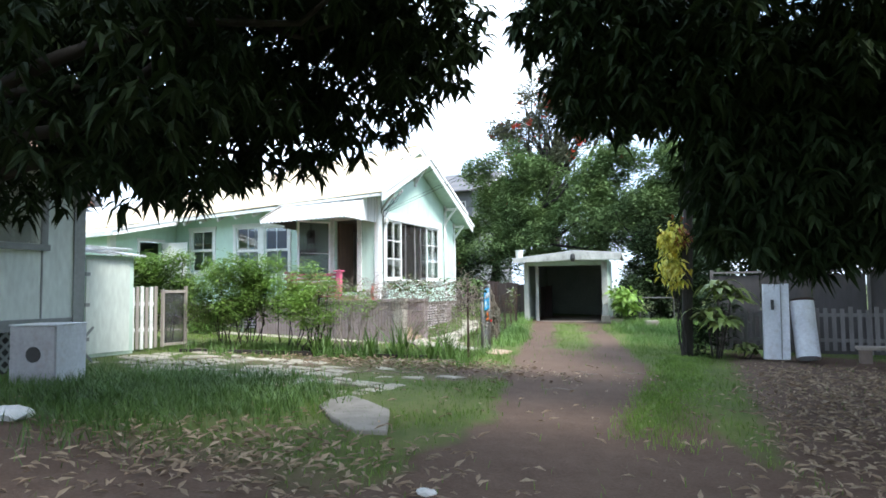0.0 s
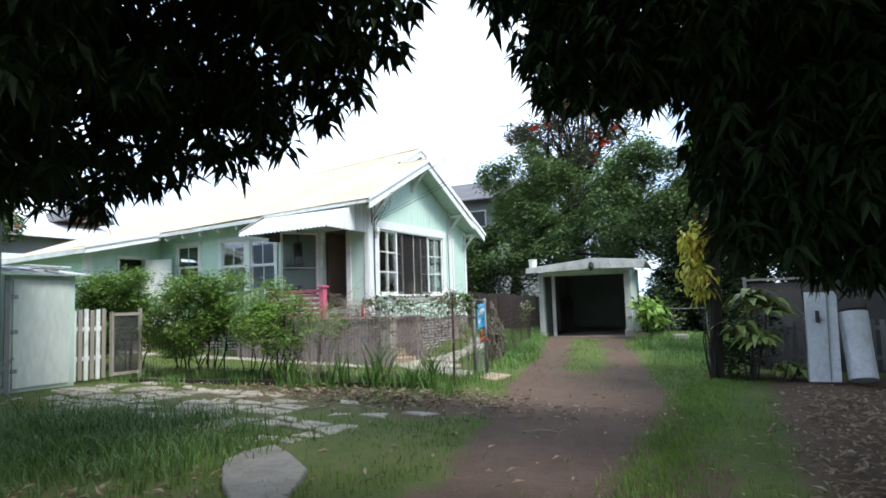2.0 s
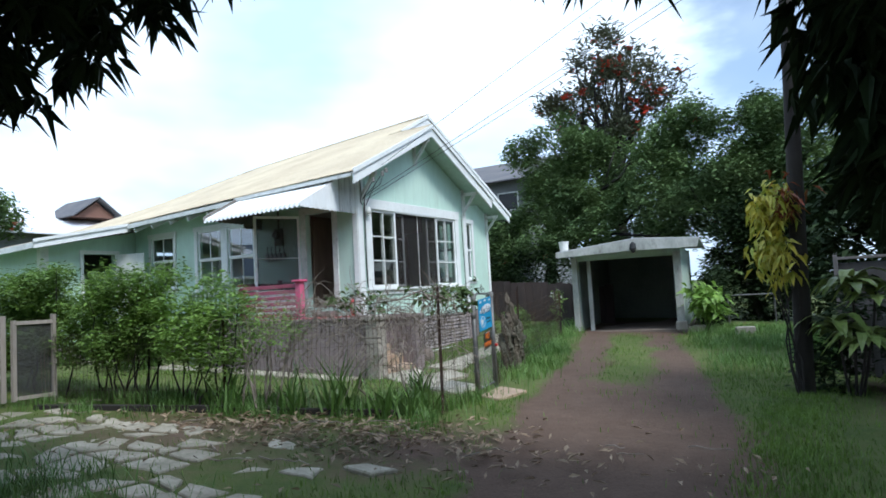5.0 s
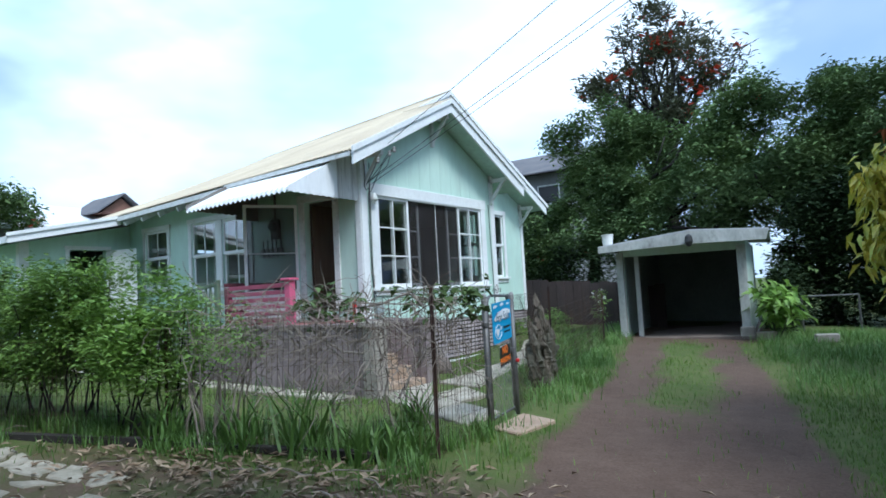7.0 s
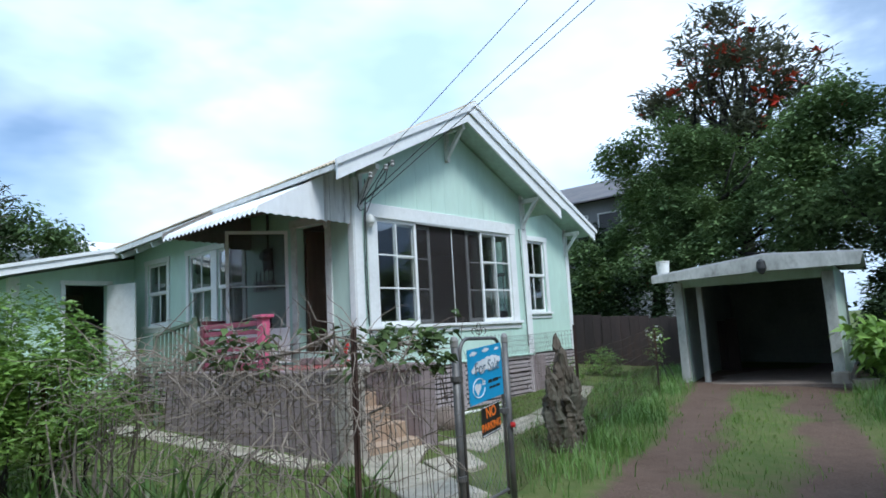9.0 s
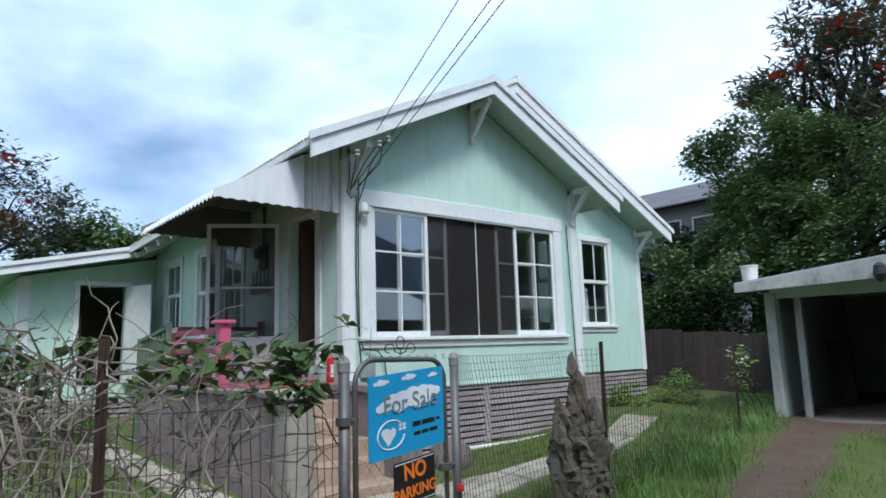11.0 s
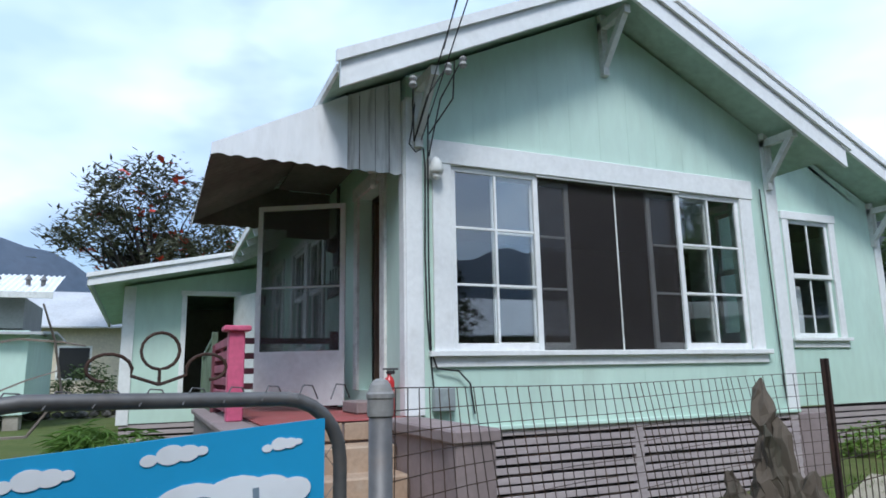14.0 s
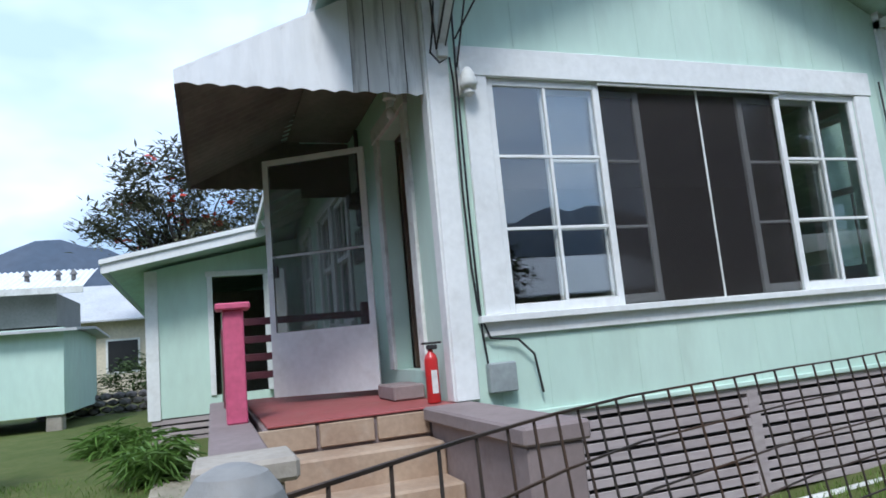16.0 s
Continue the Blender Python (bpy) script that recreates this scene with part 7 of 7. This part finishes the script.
tree("broadleaf_tree", "leafy green trees beyond the lean-to roof", (-30, 18.0, 0.3), (-30, 18, 3.6), 0.22,
     [(-30, 17.4, 5.6, 1.8, 1.6, 1.3), (-30, 15.6, 5.0, 1.6, 1.4, 1.2)], 700, 9, 0.3, LEAF_TREE, 86, limbs=8, aspect=0.42, shell=0.4, flowers=10, flower_mat=FLOWER)


# ---------------------------------------------------------------- houses beyond
def cottage(name, label, x0, x1, y0, y1, z0, eave, ridge, ridge_axis, wall, roof, over=0.5, windows=()):
    t = thing(name, ((x0 + x1) / 2, (y0 + y1) / 2, z0), label, "house")
    part("wall", one_box(x0, x1, y0, y1, z0, eave, 0), wall, t)
    if ridge_axis == "x":
        m = (y0 + y1) / 2
        for ya in (y0 - over, y1 + over):
            part("roof", prism(bmesh.new(), [(x0 - over, ya, eave - 0.1), (x1 + over, ya, eave - 0.1), (x1 + over, m, ridge), (x0 - over, m, ridge)], (0, 0, 0.06)), roof, t)
        for x in (x0, x1 - 0.05):
            part("gable", prism(bmesh.new(), [(x, y0, eave), (x, y1, eave), (x, m, ridge - 0.2)], (0.05, 0, 0)), wall, t)
        for ya in (y0 - over, y1 + over):
            part("barge_board", prism(bmesh.new(), [(x1 + over, ya, eave - 0.1), (x1 + over, m, ridge), (x1 + over, m, ridge - 0.2), (x1 + over, ya, eave - 0.3)], (0.04, 0, 0)), WHITE_OLD, t)
    else:
        m = (x0 + x1) / 2
        for xa in (x0 - over, x1 + over):
            part("roof", prism(bmesh.new(), [(xa, y0 - over, eave - 0.1), (xa, y1 + over, eave - 0.1), (m, y1 + over, ridge), (m, y0 - over, ridge)], (0, 0, 0.06)), roof, t)
        for y in (y0, y1 - 0.05):
            part("gable", prism(bmesh.new(), [(x0, y, eave), (x1, y, eave), (m, y, ridge - 0.2)], (0, 0.05, 0)), wall, t)
        for xa in (x0 - over, x1 + over):
            part("barge_board", prism(bmesh.new(), [(xa, y0 - over, eave - 0.1), (m, y0 - over, ridge), (m, y0 - over, ridge - 0.2), (xa, y0 - over, eave - 0.3)], (0, -0.04, 0)), WHITE_OLD, t)
    for wx, wy, wz, w, h, ax in windows:
        if ax == "x":
            win = part("window", one_box(wx, wx + 0.05, wy - w / 2, wy + w / 2, wz, wz + h, 0.01), WHITE_OLD, t)
            part("pane", one_box(wx + 0.051, wx + 0.06, wy - w / 2 + 0.07, wy + w / 2 - 0.07, wz + 0.07, wz + h - 0.07, 0), SIGN_BLACK, win)
        else:
            win = part("window", one_box(wx - w / 2, wx + w / 2, wy - 0.05, wy, wz, wz + h, 0.01), WHITE_OLD, t)
            part("pane", one_box(wx - w / 2 + 0.07, wx + w / 2 - 0.07, wy - 0.06, wy - 0.051, wz + 0.07, wz + h - 0.07, 0), SIGN_BLACK, win)
    return t


cottage("grey_house", "two-storey grey house with dark roof behind the boundary fence", -22.5, -14.2, 36.5, 44, 0.3, 7.2, 8.9, "x", GREY_WALL, ROOF_DARK, 0.8, [(-17, 36.5, 5.6, 1.4, 1.0, "y"), (-15.2, 36.5, 5.6, 1.2, 1.0, "y"), (-14.2, 38.0, 5.6, 1.2, 1.0, "x")])
cottage("white_roof_house", "house with a pale metal roof and small dark gable", -37, -30, 17.5, 25, 0.3, 5.0, 6.5, "y", GREY_WALL, ROOF_WHITE, 0.6)
dormer = thing("roof_gable", (-31, 22.6, 5.4), "small brown gable dormer on the pale roof", "dormer")
part("gable_face", prism(bmesh.new(), [(-30.9, 22.3, 6.0), (-30.9, 24.3, 6.0), (-30.9, 23.3, 6.75)], (-2.4, 0, 0)), CLAY, dormer)
for ya in (22.0, 24.6):
    part("gable_roof", prism(bmesh.new(), [(-30.6, ya, 5.95), (-30.6, 23.3, 6.92), (-33.5, 23.3, 6.92), (-33.5, ya, 5.95)], (0, 0, 0.06)), ROOF_DARK, dormer)
cottage("mint_outhouse", "mint-green outbuilding with white metal roof across the back lawn", -24.5, -20.3, 6.2, 10.4, 0.7, 2.5, 2.55, "y", GREEN, ROOF_GREY, 0.3)
upper = thing("outhouse_upper_roof", (-21.4, 8.3, 2.3), "white corrugated upper roof of the outbuilding", "roof")
part("wall", one_box(-23.5, -20.7, 6.4, 10.2, 2.35, 3.05, 0), GREY_TRIM, upper)
corrugated("sheet", (-20.2, 5.6, 3.12), (-20.2, 10.8, 3.12), (-22.2, 5.6, 3.75), (-22.2, 10.8, 3.75), ROOF_WHITE, upper, wave=0.12, depth=0.02)
part("fascia", one_box(-20.2, -20.16, 5.6, 10.8, 2.98, 3.12, 0.004), WHITE_OLD, upper)
for y in (9.6, 10.2, 10.5):
    part("vent_pipe", lathe(bmesh.new(), (-20.9, y, 3.34), [(0.05, 0), (0.05, 0.12), (0.09, 0.13), (0.02, 0.24)], 10), GALV, upper)
for y in (6.6, 8.4, 10.2):
    pier = thing("foundation_pier", (-20.5, y, 0.1), "short concrete foundation pier under the outbuilding", "pier", group="outbuilding piers")
    part("pier_body", one_box(-20.75, -20.35, y - 0.15, y + 0.15, 0.0, 0.7, 0.02), CONC, pier)
cottage("grey_roof_house", "cream house with a grey metal roof far behind the lawn", -38, -30.4, 6.5, 15.5, 0.3, 3.3, 4.9, "y", CREAM, ROOF_GREY, 0.6, [(-30.4, 10.4, 1.4, 1.1, 1.2, "x")])
cottage("white_roof_cottage", "cottage with white corrugated roof across the drive", 7.5, 14, 17.0, 29.0, 0.2, 2.7, 4.3, "y", GREY_TRIM, ROOF_WHITE, 0.6)
shift(upper, 0, 0, 0.22)
stone_wall = thing("lava_stone_wall", (-24.3, 11.0, 0.2), "low dry wall of rough grey lava stones", "wall")
rngw = np.random.default_rng(9)
for row in range(4):
    for k in range(14):
        b = bmesh.new()
        bmesh.ops.create_icosphere(b, subdivisions=1, radius=0.17, matrix=Matrix.Translation((-24.3 + rngw.normal(0, 0.03), 9.0 + 0.3 * k + 0.15 * (row % 2), 0.32 + 0.17 * row)) @ Matrix.Diagonal((1, rngw.uniform(0.9, 1.2), rngw.uniform(0.55, 0.75), 1)))
        part("stone", b, STONE_LAVA, stone_wall)
bush("dark_shrub", "dark bush behind the stone wall", [(-26.0, 11.2, 1.2, 0.8, 0.9, 0.7), (-26, 9.8, 1.0, 0.7, 0.8, 0.6)], 260, 8, 0.18, LEAF_TREE, 91, stems=2)

# far mountain ridges, the blue of distance haze put into their colour
def ridge(label, start, count, base, peak, at, width, seed):
    mv, mf = [], []
    for k in range(count + 1):
        a = radians(start + k * 1.6)
        h = base + 0.4 * base * noise.noise((k * 0.16, 0, seed)) + 0.1 * base * noise.noise((k * 0.6, 2, seed)) + peak * math.exp(-((k - at) / width) ** 2)
        for rr, hh in ((360, -5), (400, h * 0.55 + 9 * noise.noise((k * 0.7, 4, seed))), (440, h), (560, h * 0.9)):
            mv.append((rr * math.cos(a), 10 + rr * math.sin(a), hh))
    for k in range(count):
        for j in range(3):
            mf.append((k * 4 + j, k * 4 + j + 1, k * 4 + j + 5, k * 4 + j + 4))
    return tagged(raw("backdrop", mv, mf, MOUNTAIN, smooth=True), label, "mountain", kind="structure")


ridge("blue-green mountain ridge under cloud, haze put into its colour", 150, 60, 42, 40, 26, 4.6, 3)
ridge("dark blue mountain slope across the street, haze put into its colour", -14, 44, 78, 0, 26, 14, 13)


# ---------------------------------------------------------------- paving and ground cover
def slab(name, label, pts, top, thick, mat, category="paving", group=""):
    """An uneven flat stone from its outline."""
    cx = sum(p[0] for p in pts) / len(pts)
    cy = sum(p[1] for p in pts) / len(pts)
    g = ground_z(cx, cy)
    t = thing(name, (cx, cy, g), label, category, group)
    b = bmesh.new()
    prism(b, [(x, y, ground_z(x, y) + top - thick) for x, y in pts], (0, 0, thick))
    bmesh.ops.bevel(b, geom=[e for e in b.edges if all(v.co.z > ground_z(v.co.x, v.co.y) + top - thick / 2 for v in e.verts)], offset=0.012, segments=1, affect="EDGES")
    part("stone_slab", b, mat, t)
    return t


def outline(cx, cy, rx, ry, seed, n=9, turn=0.0):
    r = np.random.default_rng(seed)
    out = []
    for k in range(n):
        a = 2 * math.pi * k / n
        q = r.uniform(0.78, 1.12)
        x, y = rx * q * math.cos(a), ry * q * math.sin(a)
        out.append((cx + x * math.cos(turn) - y * math.sin(turn), cy + x * math.sin(turn) + y * math.cos(turn)))
    return out


slab("flagstone", "flat grey flagstone lying loose on the lawn edge", [(-4.27, 6.2), (-4.36, 6.58), (-4.28, 6.9), (-3.9, 6.68), (-3.46, 6.36), (-3.22, 5.9), (-3.0, 5.46), (-3.27, 5.34), (-3.78, 5.72)], 0.045, 0.1, FLAG_DARK, "stone")
# broken concrete apron before the shed: pieces share their cracks
r = np.random.default_rng(77)
NX, NY = 14, 8
knot = {(i, k): (-9.75 + 0.43 * i + r.normal(0, 0.085) + 0.12 * (k % 2), 7.05 + 0.31 * k + r.normal(0, 0.07)) for i in range(NX + 1) for k in range(NY + 1)}
crack = {}


def broken_edge(p, q):
    """Two bends on the crack between two knots, the same from both sides."""
    key = (min(p, q), max(p, q))
    if key not in crack:
        a, b = knot[key[0]], knot[key[1]]
        crack[key] = [(a[0] + (b[0] - a[0]) * u + r.normal(0, 0.022), a[1] + (b[1] - a[1]) * u + r.normal(0, 0.022)) for u in (0.33, 0.67)]
    return crack[key] if p < q else crack[key][::-1]


for k in range(NY):
    for i in range(NX):
        lost = 0.12 + 0.3 * smoothstep(7, 13, i) + 0.35 * smoothstep(4.5, 7.5, k) + 0.5 * (k < 1 and i < 9)
        if r.uniform() < lost:
            continue
        ring = [(i, k), (i + 1, k), (i + 1, k + 1), (i, k + 1)]
        pts = []
        for p, q in zip(ring, ring[1:] + ring[:1]):
            pts += [knot[p]] + broken_edge(p, q)
        mx, my = sum(p[0] for p in pts) / 12, sum(p[1] for p in pts) / 12
        s = r.uniform(0.68, 0.95)
        slab("flagstone", "worn piece of broken concrete paving sunk among weeds", [(mx + (x - mx) * s, my + (y - my) * s) for x, y in pts], 0.012 + r.uniform(-0.012, 0.012), 0.07, FLAG, "stone", "broken paving")
for k, pts in enumerate(([(-4.95, 12.45), (-4.98, 13.2), (-5.65, 13.45), (-5.7, 12.75)], [(-5.72, 12.76), (-5.68, 13.46), (-6.35, 13.75), (-6.4, 13.05)], [(-6.42, 13.06), (-6.37, 13.76), (-6.95, 14.6), (-6.98, 13.5)], [(-5.75, 13.5), (-5.72, 14.1), (-6.3, 14.5), (-6.35, 13.82)], [(-6.1, 14.55), (-6.45, 15.7), (-6.95, 15.7), (-6.9, 14.68)], [(-6.46, 15.75), (-6.6, 16.9), (-7.1, 16.95), (-6.96, 15.75)], [(-6.6, 16.95), (-6.9, 18.2), (-7.4, 18.2), (-7.1, 17.0)], [(-6.92, 18.25), (-7.5, 19.7), (-8.05, 19.6), (-7.42, 18.25)])):
    slab("path_slab", "pale worn concrete path slab", pts, 0.035, 0.1, FLAG, "paving", "garden path")
slab("path_slab", "pale worn concrete slab outside the gate", [(-4.3, 12.35), (-4.25, 13.1), (-4.72, 13.25), (-4.66, 12.45)], 0.03, 0.08, CONC_TAN, "paving", "garden path")
slab("path_slab", "long concrete strip below the porch wall", [(-14.3, 12.6), (-7.2, 12.85), (-7.2, 13.2), (-14.3, 13.1)], 0.03, 0.08, FLAG, "paving", "garden path")
kerb = thing("timber_edging", (-7.5, 10.0, 0.2), "rotting timber edging along the fence foot", "edging")
part("log", beam(bmesh.new(), (-9.6, 9.4, 0.33), (-7.0, 10.3, 0.27), 0.1, 0.1), BARK, kerb)
part("log", beam(bmesh.new(), (-6.9, 10.3, 0.26), (-4.9, 10.95, 0.2), 0.09, 0.08), BARK, kerb)
shift(kerb, 0, 0, -0.12)


def blades(points, height, width, rng, lean=0.45):
    """Bent three-segment grass blades at the given feet."""
    p = np.asarray(points, float)
    n = len(p)
    a = rng.uniform(0, 2 * np.pi, n)
    h = height * rng.uniform(0.5, 1.25, n)
    d = np.stack([np.cos(a), np.sin(a), np.zeros(n)], 1)
    s = np.stack([-np.sin(a), np.cos(a), np.zeros(n)], 1) * (width * rng.uniform(0.6, 1.2, n))[:, None] * 0.5
    bend = (lean * rng.uniform(0.3, 1.5, n) * h)[:, None]
    z = np.stack([np.zeros(n), np.zeros(n), h], 1)
    v = np.stack([p - s, p + s, p + z * 0.55 + d * bend * 0.35 + s * 0.8, p + z * 0.55 + d * bend * 0.35 - s * 0.8, p + z * 0.95 + d * bend], 1).reshape(-1, 3)
    i = np.arange(n)[:, None] * 5
    return v.tolist(), (i + np.array([[0, 1, 2, 3]])).tolist() + (i + np.array([[3, 2, 4]])).tolist()


def scatter(x0, x1, y0, y1, n, keep, rng):
    pts = []
    while len(pts) < n:
        x, y = rng.uniform(x0, x1), rng.uniform(y0, y1)
        if rng.uniform() < keep(x, y):
            pts.append((x, y, ground_z(x, y) - 0.01))
    return pts


def patchy(x, y, s=0.8):
    return smoothstep(-0.25, 0.35, noise.noise((x * s, y * s, 9)))


def on_paving(x, y):
    return (-9.5 < x < -4.2 and 7.4 < y < 9.4) or (-7.0 < x < -4.2 and 12.6 < y < 15.6 and y < 14.9 + (x + 4.2) * -0.2 and y > 12.5 + (-x - 4.9) * 0.45)


def under_house(x, y):
    return (x < -8.2 and y > 14.6) or (x < -7.0 and 13.2 < y < 15.0) or (x < -9.9 and y < 8.9) or (x < -9.2 and y < 7.3) or (-6.45 < x < -3.6 and y > 21.0) or x < -15.2 and y > 12.4


rg = np.random.default_rng(200)


def lawn(x, y):
    if under_house(x, y):
        return 0
    return max(0.018, (1 - earth_mask(x, y)) ** 1.5) * (0.2 + 0.8 * patchy(x, y)) * ((0.6 if x < -4.2 and y < 10 else 0.12) if on_paving(x, y) else 1)


def field(name, label, v, f, mat):
    return tagged(raw(name, v, f, mat), label, "grass", kind="stuff")


v, f = blades(scatter(-13, 4, 2.5, 24, 66000, lawn, rg), 0.068, 0.009, rg)
field("short_grass", "short patchy lawn grass", v, f, GRASS)


def thicket(x, y):
    if under_house(x, y):
        return 0
    a = math.exp(-(((x + 5.9) / 1.1) ** 2 + ((y - 5.9) / 1.25) ** 2)) + math.exp(-(((x + 7.6) / 1.0) ** 2 + ((y - 5.6) / 0.9) ** 2)) * 0.8
    return min(1, 1.2 * a) * (0.3 + 0.7 * patchy(x, y, 1.6))


v, f = blades(scatter(-9, -4, 3.2, 8.2, 12500, thicket, rg), 0.2, 0.011, rg, 0.75)
field("shaggy_grass", "shaggy long grass under the mango tree", v, f, GRASS_TALL)


def verge(x, y):
    """Rough grass between the fence and the drive, and round the garage."""
    if under_house(x, y) or y < 12:
        return 0
    c = drive_centre(y)
    left = smoothstep(c - 1.0, c - 1.45, x) * smoothstep(-6.4, -5.5, x + 0.25 * (y - 15)) * smoothstep(13.2, 15.5, y)
    right = smoothstep(c + 1.2, c + 1.7, x) * (1 - smoothstep(-0.6, 0.2, x)) * smoothstep(15, 17.5, y)
    return max(left, 0.7 * right) * (0.25 + 0.75 * patchy(x, y, 1.3))


v, f = blades(scatter(-7.5, 1, 12, 23.5, 12000, verge, rg), 0.2, 0.011, rg, 0.55)
field("verge_grass", "rough knee-high grass beside the drive", v, f, GRASS_TALL)


def fence_foot(x, y):
    on = 9.55 + (x + 9.75) * 0.33
    d = y - on
    e = math.exp(-((d - 0.15) / 0.45) ** 2) if -9.7 < x < -4.3 else 0
    e2 = 0.8 * math.exp(-(((x + 4.45) / 0.3) ** 2 + ((y - 11.6) / 0.8) ** 2))
    return max(e, e2) * patchy(x, y, 2.0)


v, f = blades(scatter(-9.9, -4, 9, 12.8, 5600, fence_foot, rg), 0.22, 0.012, rg, 0.5)
field("fence_weeds", "weeds and tall grass along the wire fence", v, f, GRASS_TALL)


def edge(x, y):
    return (1 - smoothstep(0.0, 0.6, abs(x + 0.75 + 0.04 * (y - 8)))) * smoothstep(5.8, 7.5, y) * (1 - smoothstep(14, 14.6, y)) * (0.35 + 0.65 * patchy(x, y, 1.4))


v, f = blades(scatter(-1.7, 0.4, 5.5, 14.8, 9000, edge, rg), 0.07, 0.009, rg)
field("drive_edge_grass", "bright grass strip along the drive", v, f, GRASS)

# broad-bladed weed clumps by the fence
for k, (x, y, s) in enumerate(((-5.6, 10.75, 0.75), (-6.15, 10.6, 0.6), (-5.0, 10.9, 0.5), (-7.0, 10.35, 0.55), (-4.75, 11.1, 0.4), (-5.3, 12.0, 0.5))):
    r = np.random.default_rng(300 + k)
    t = thing("weed_clump", (x, y, ground_z(x, y)), "clump of broad arching green weed blades", "weed", "fence weeds")
    pts = np.column_stack([x + r.normal(0, 0.1, 46), y + r.normal(0, 0.1, 46), np.full(46, ground_z(x, y) - 0.01)])
    v, f = blades(pts, s, 0.032, r, 0.75)
    raw("foliage", v, f, GRASS_TALL, t)["kind"] = "stuff"


def litter(x, y):
    a = math.exp(-(((x + 5.2) / 2.2) ** 2 + ((y - 10.0) / 0.7) ** 2)) + 0.8 * math.exp(-(((x + 3.7) / 1.6) ** 2 + ((y - 4.2) / 1.0) ** 2))
    b = 0.55 * smoothstep(-0.2, 0.8, x) * smoothstep(3, 5, y) * (1 - smoothstep(12, 14.5, y)) + 0.022 * smoothstep(2.5, 4, y) * (1 - smoothstep(9, 12, y))
    return 0 if under_house(x, y) else min(1, max(a, b))


pts = np.array(scatter(-9, 4, 2.2, 14.5, 6600, litter, rg))
pts[:, 2] += 0.035
v, f = leaf_mesh(pts, 1, 0.12, 0.0, rg, spread=0.2, aspect=0.3, flat=0.12, fold=0.3)
tagged(raw("leaf_litter", v, f, LEAF_DEAD), "scattered dry brown mango leaves", "litter", kind="stuff")
for k in range(26):
    x, y = rg.normal(-5.6, 1.6), rg.normal(9.8, 0.6)
    a = rg.uniform(-0.6, 0.9)
    ln = rg.uniform(0.2, 0.8)
    z = ground_z(x, y) + 0.035
    t = thing("fallen_stick", (x, y, z), "thin dry fallen stick on the ground", "stick", "fallen sticks")
    part("wood", pipe(bmesh.new(), limb_path((x, y, z), (x + ln * math.cos(a), y + ln * math.sin(a), z + 0.02), rg, 0.15), 0.008, 5, 0.004), BARK_TWIG, t)

for x, y, sx in ((-1.95, 4.1, 0.05), (-6.5, 4.2, 0.16)):
    z = ground_z(x, y)
    t = thing("paper_scrap", (x, y, z), "crumpled white scrap lying on the ground", "litter", "white scraps")
    b = bmesh.new()
    bmesh.ops.create_icosphere(b, subdivisions=2, radius=sx, matrix=Matrix.Translation((x, y, z + sx * 0.35)) @ Matrix.Diagonal((1.5, 1, 0.5, 1)))
    for q in b.verts:
        q.co += Vector((noise.noise(q.co * 22), noise.noise(q.co * 25 + Vector((3, 0, 0))), noise.noise(q.co * 21))) * sx * 0.4
    part("crumple", b, LABEL_WHITE, t)
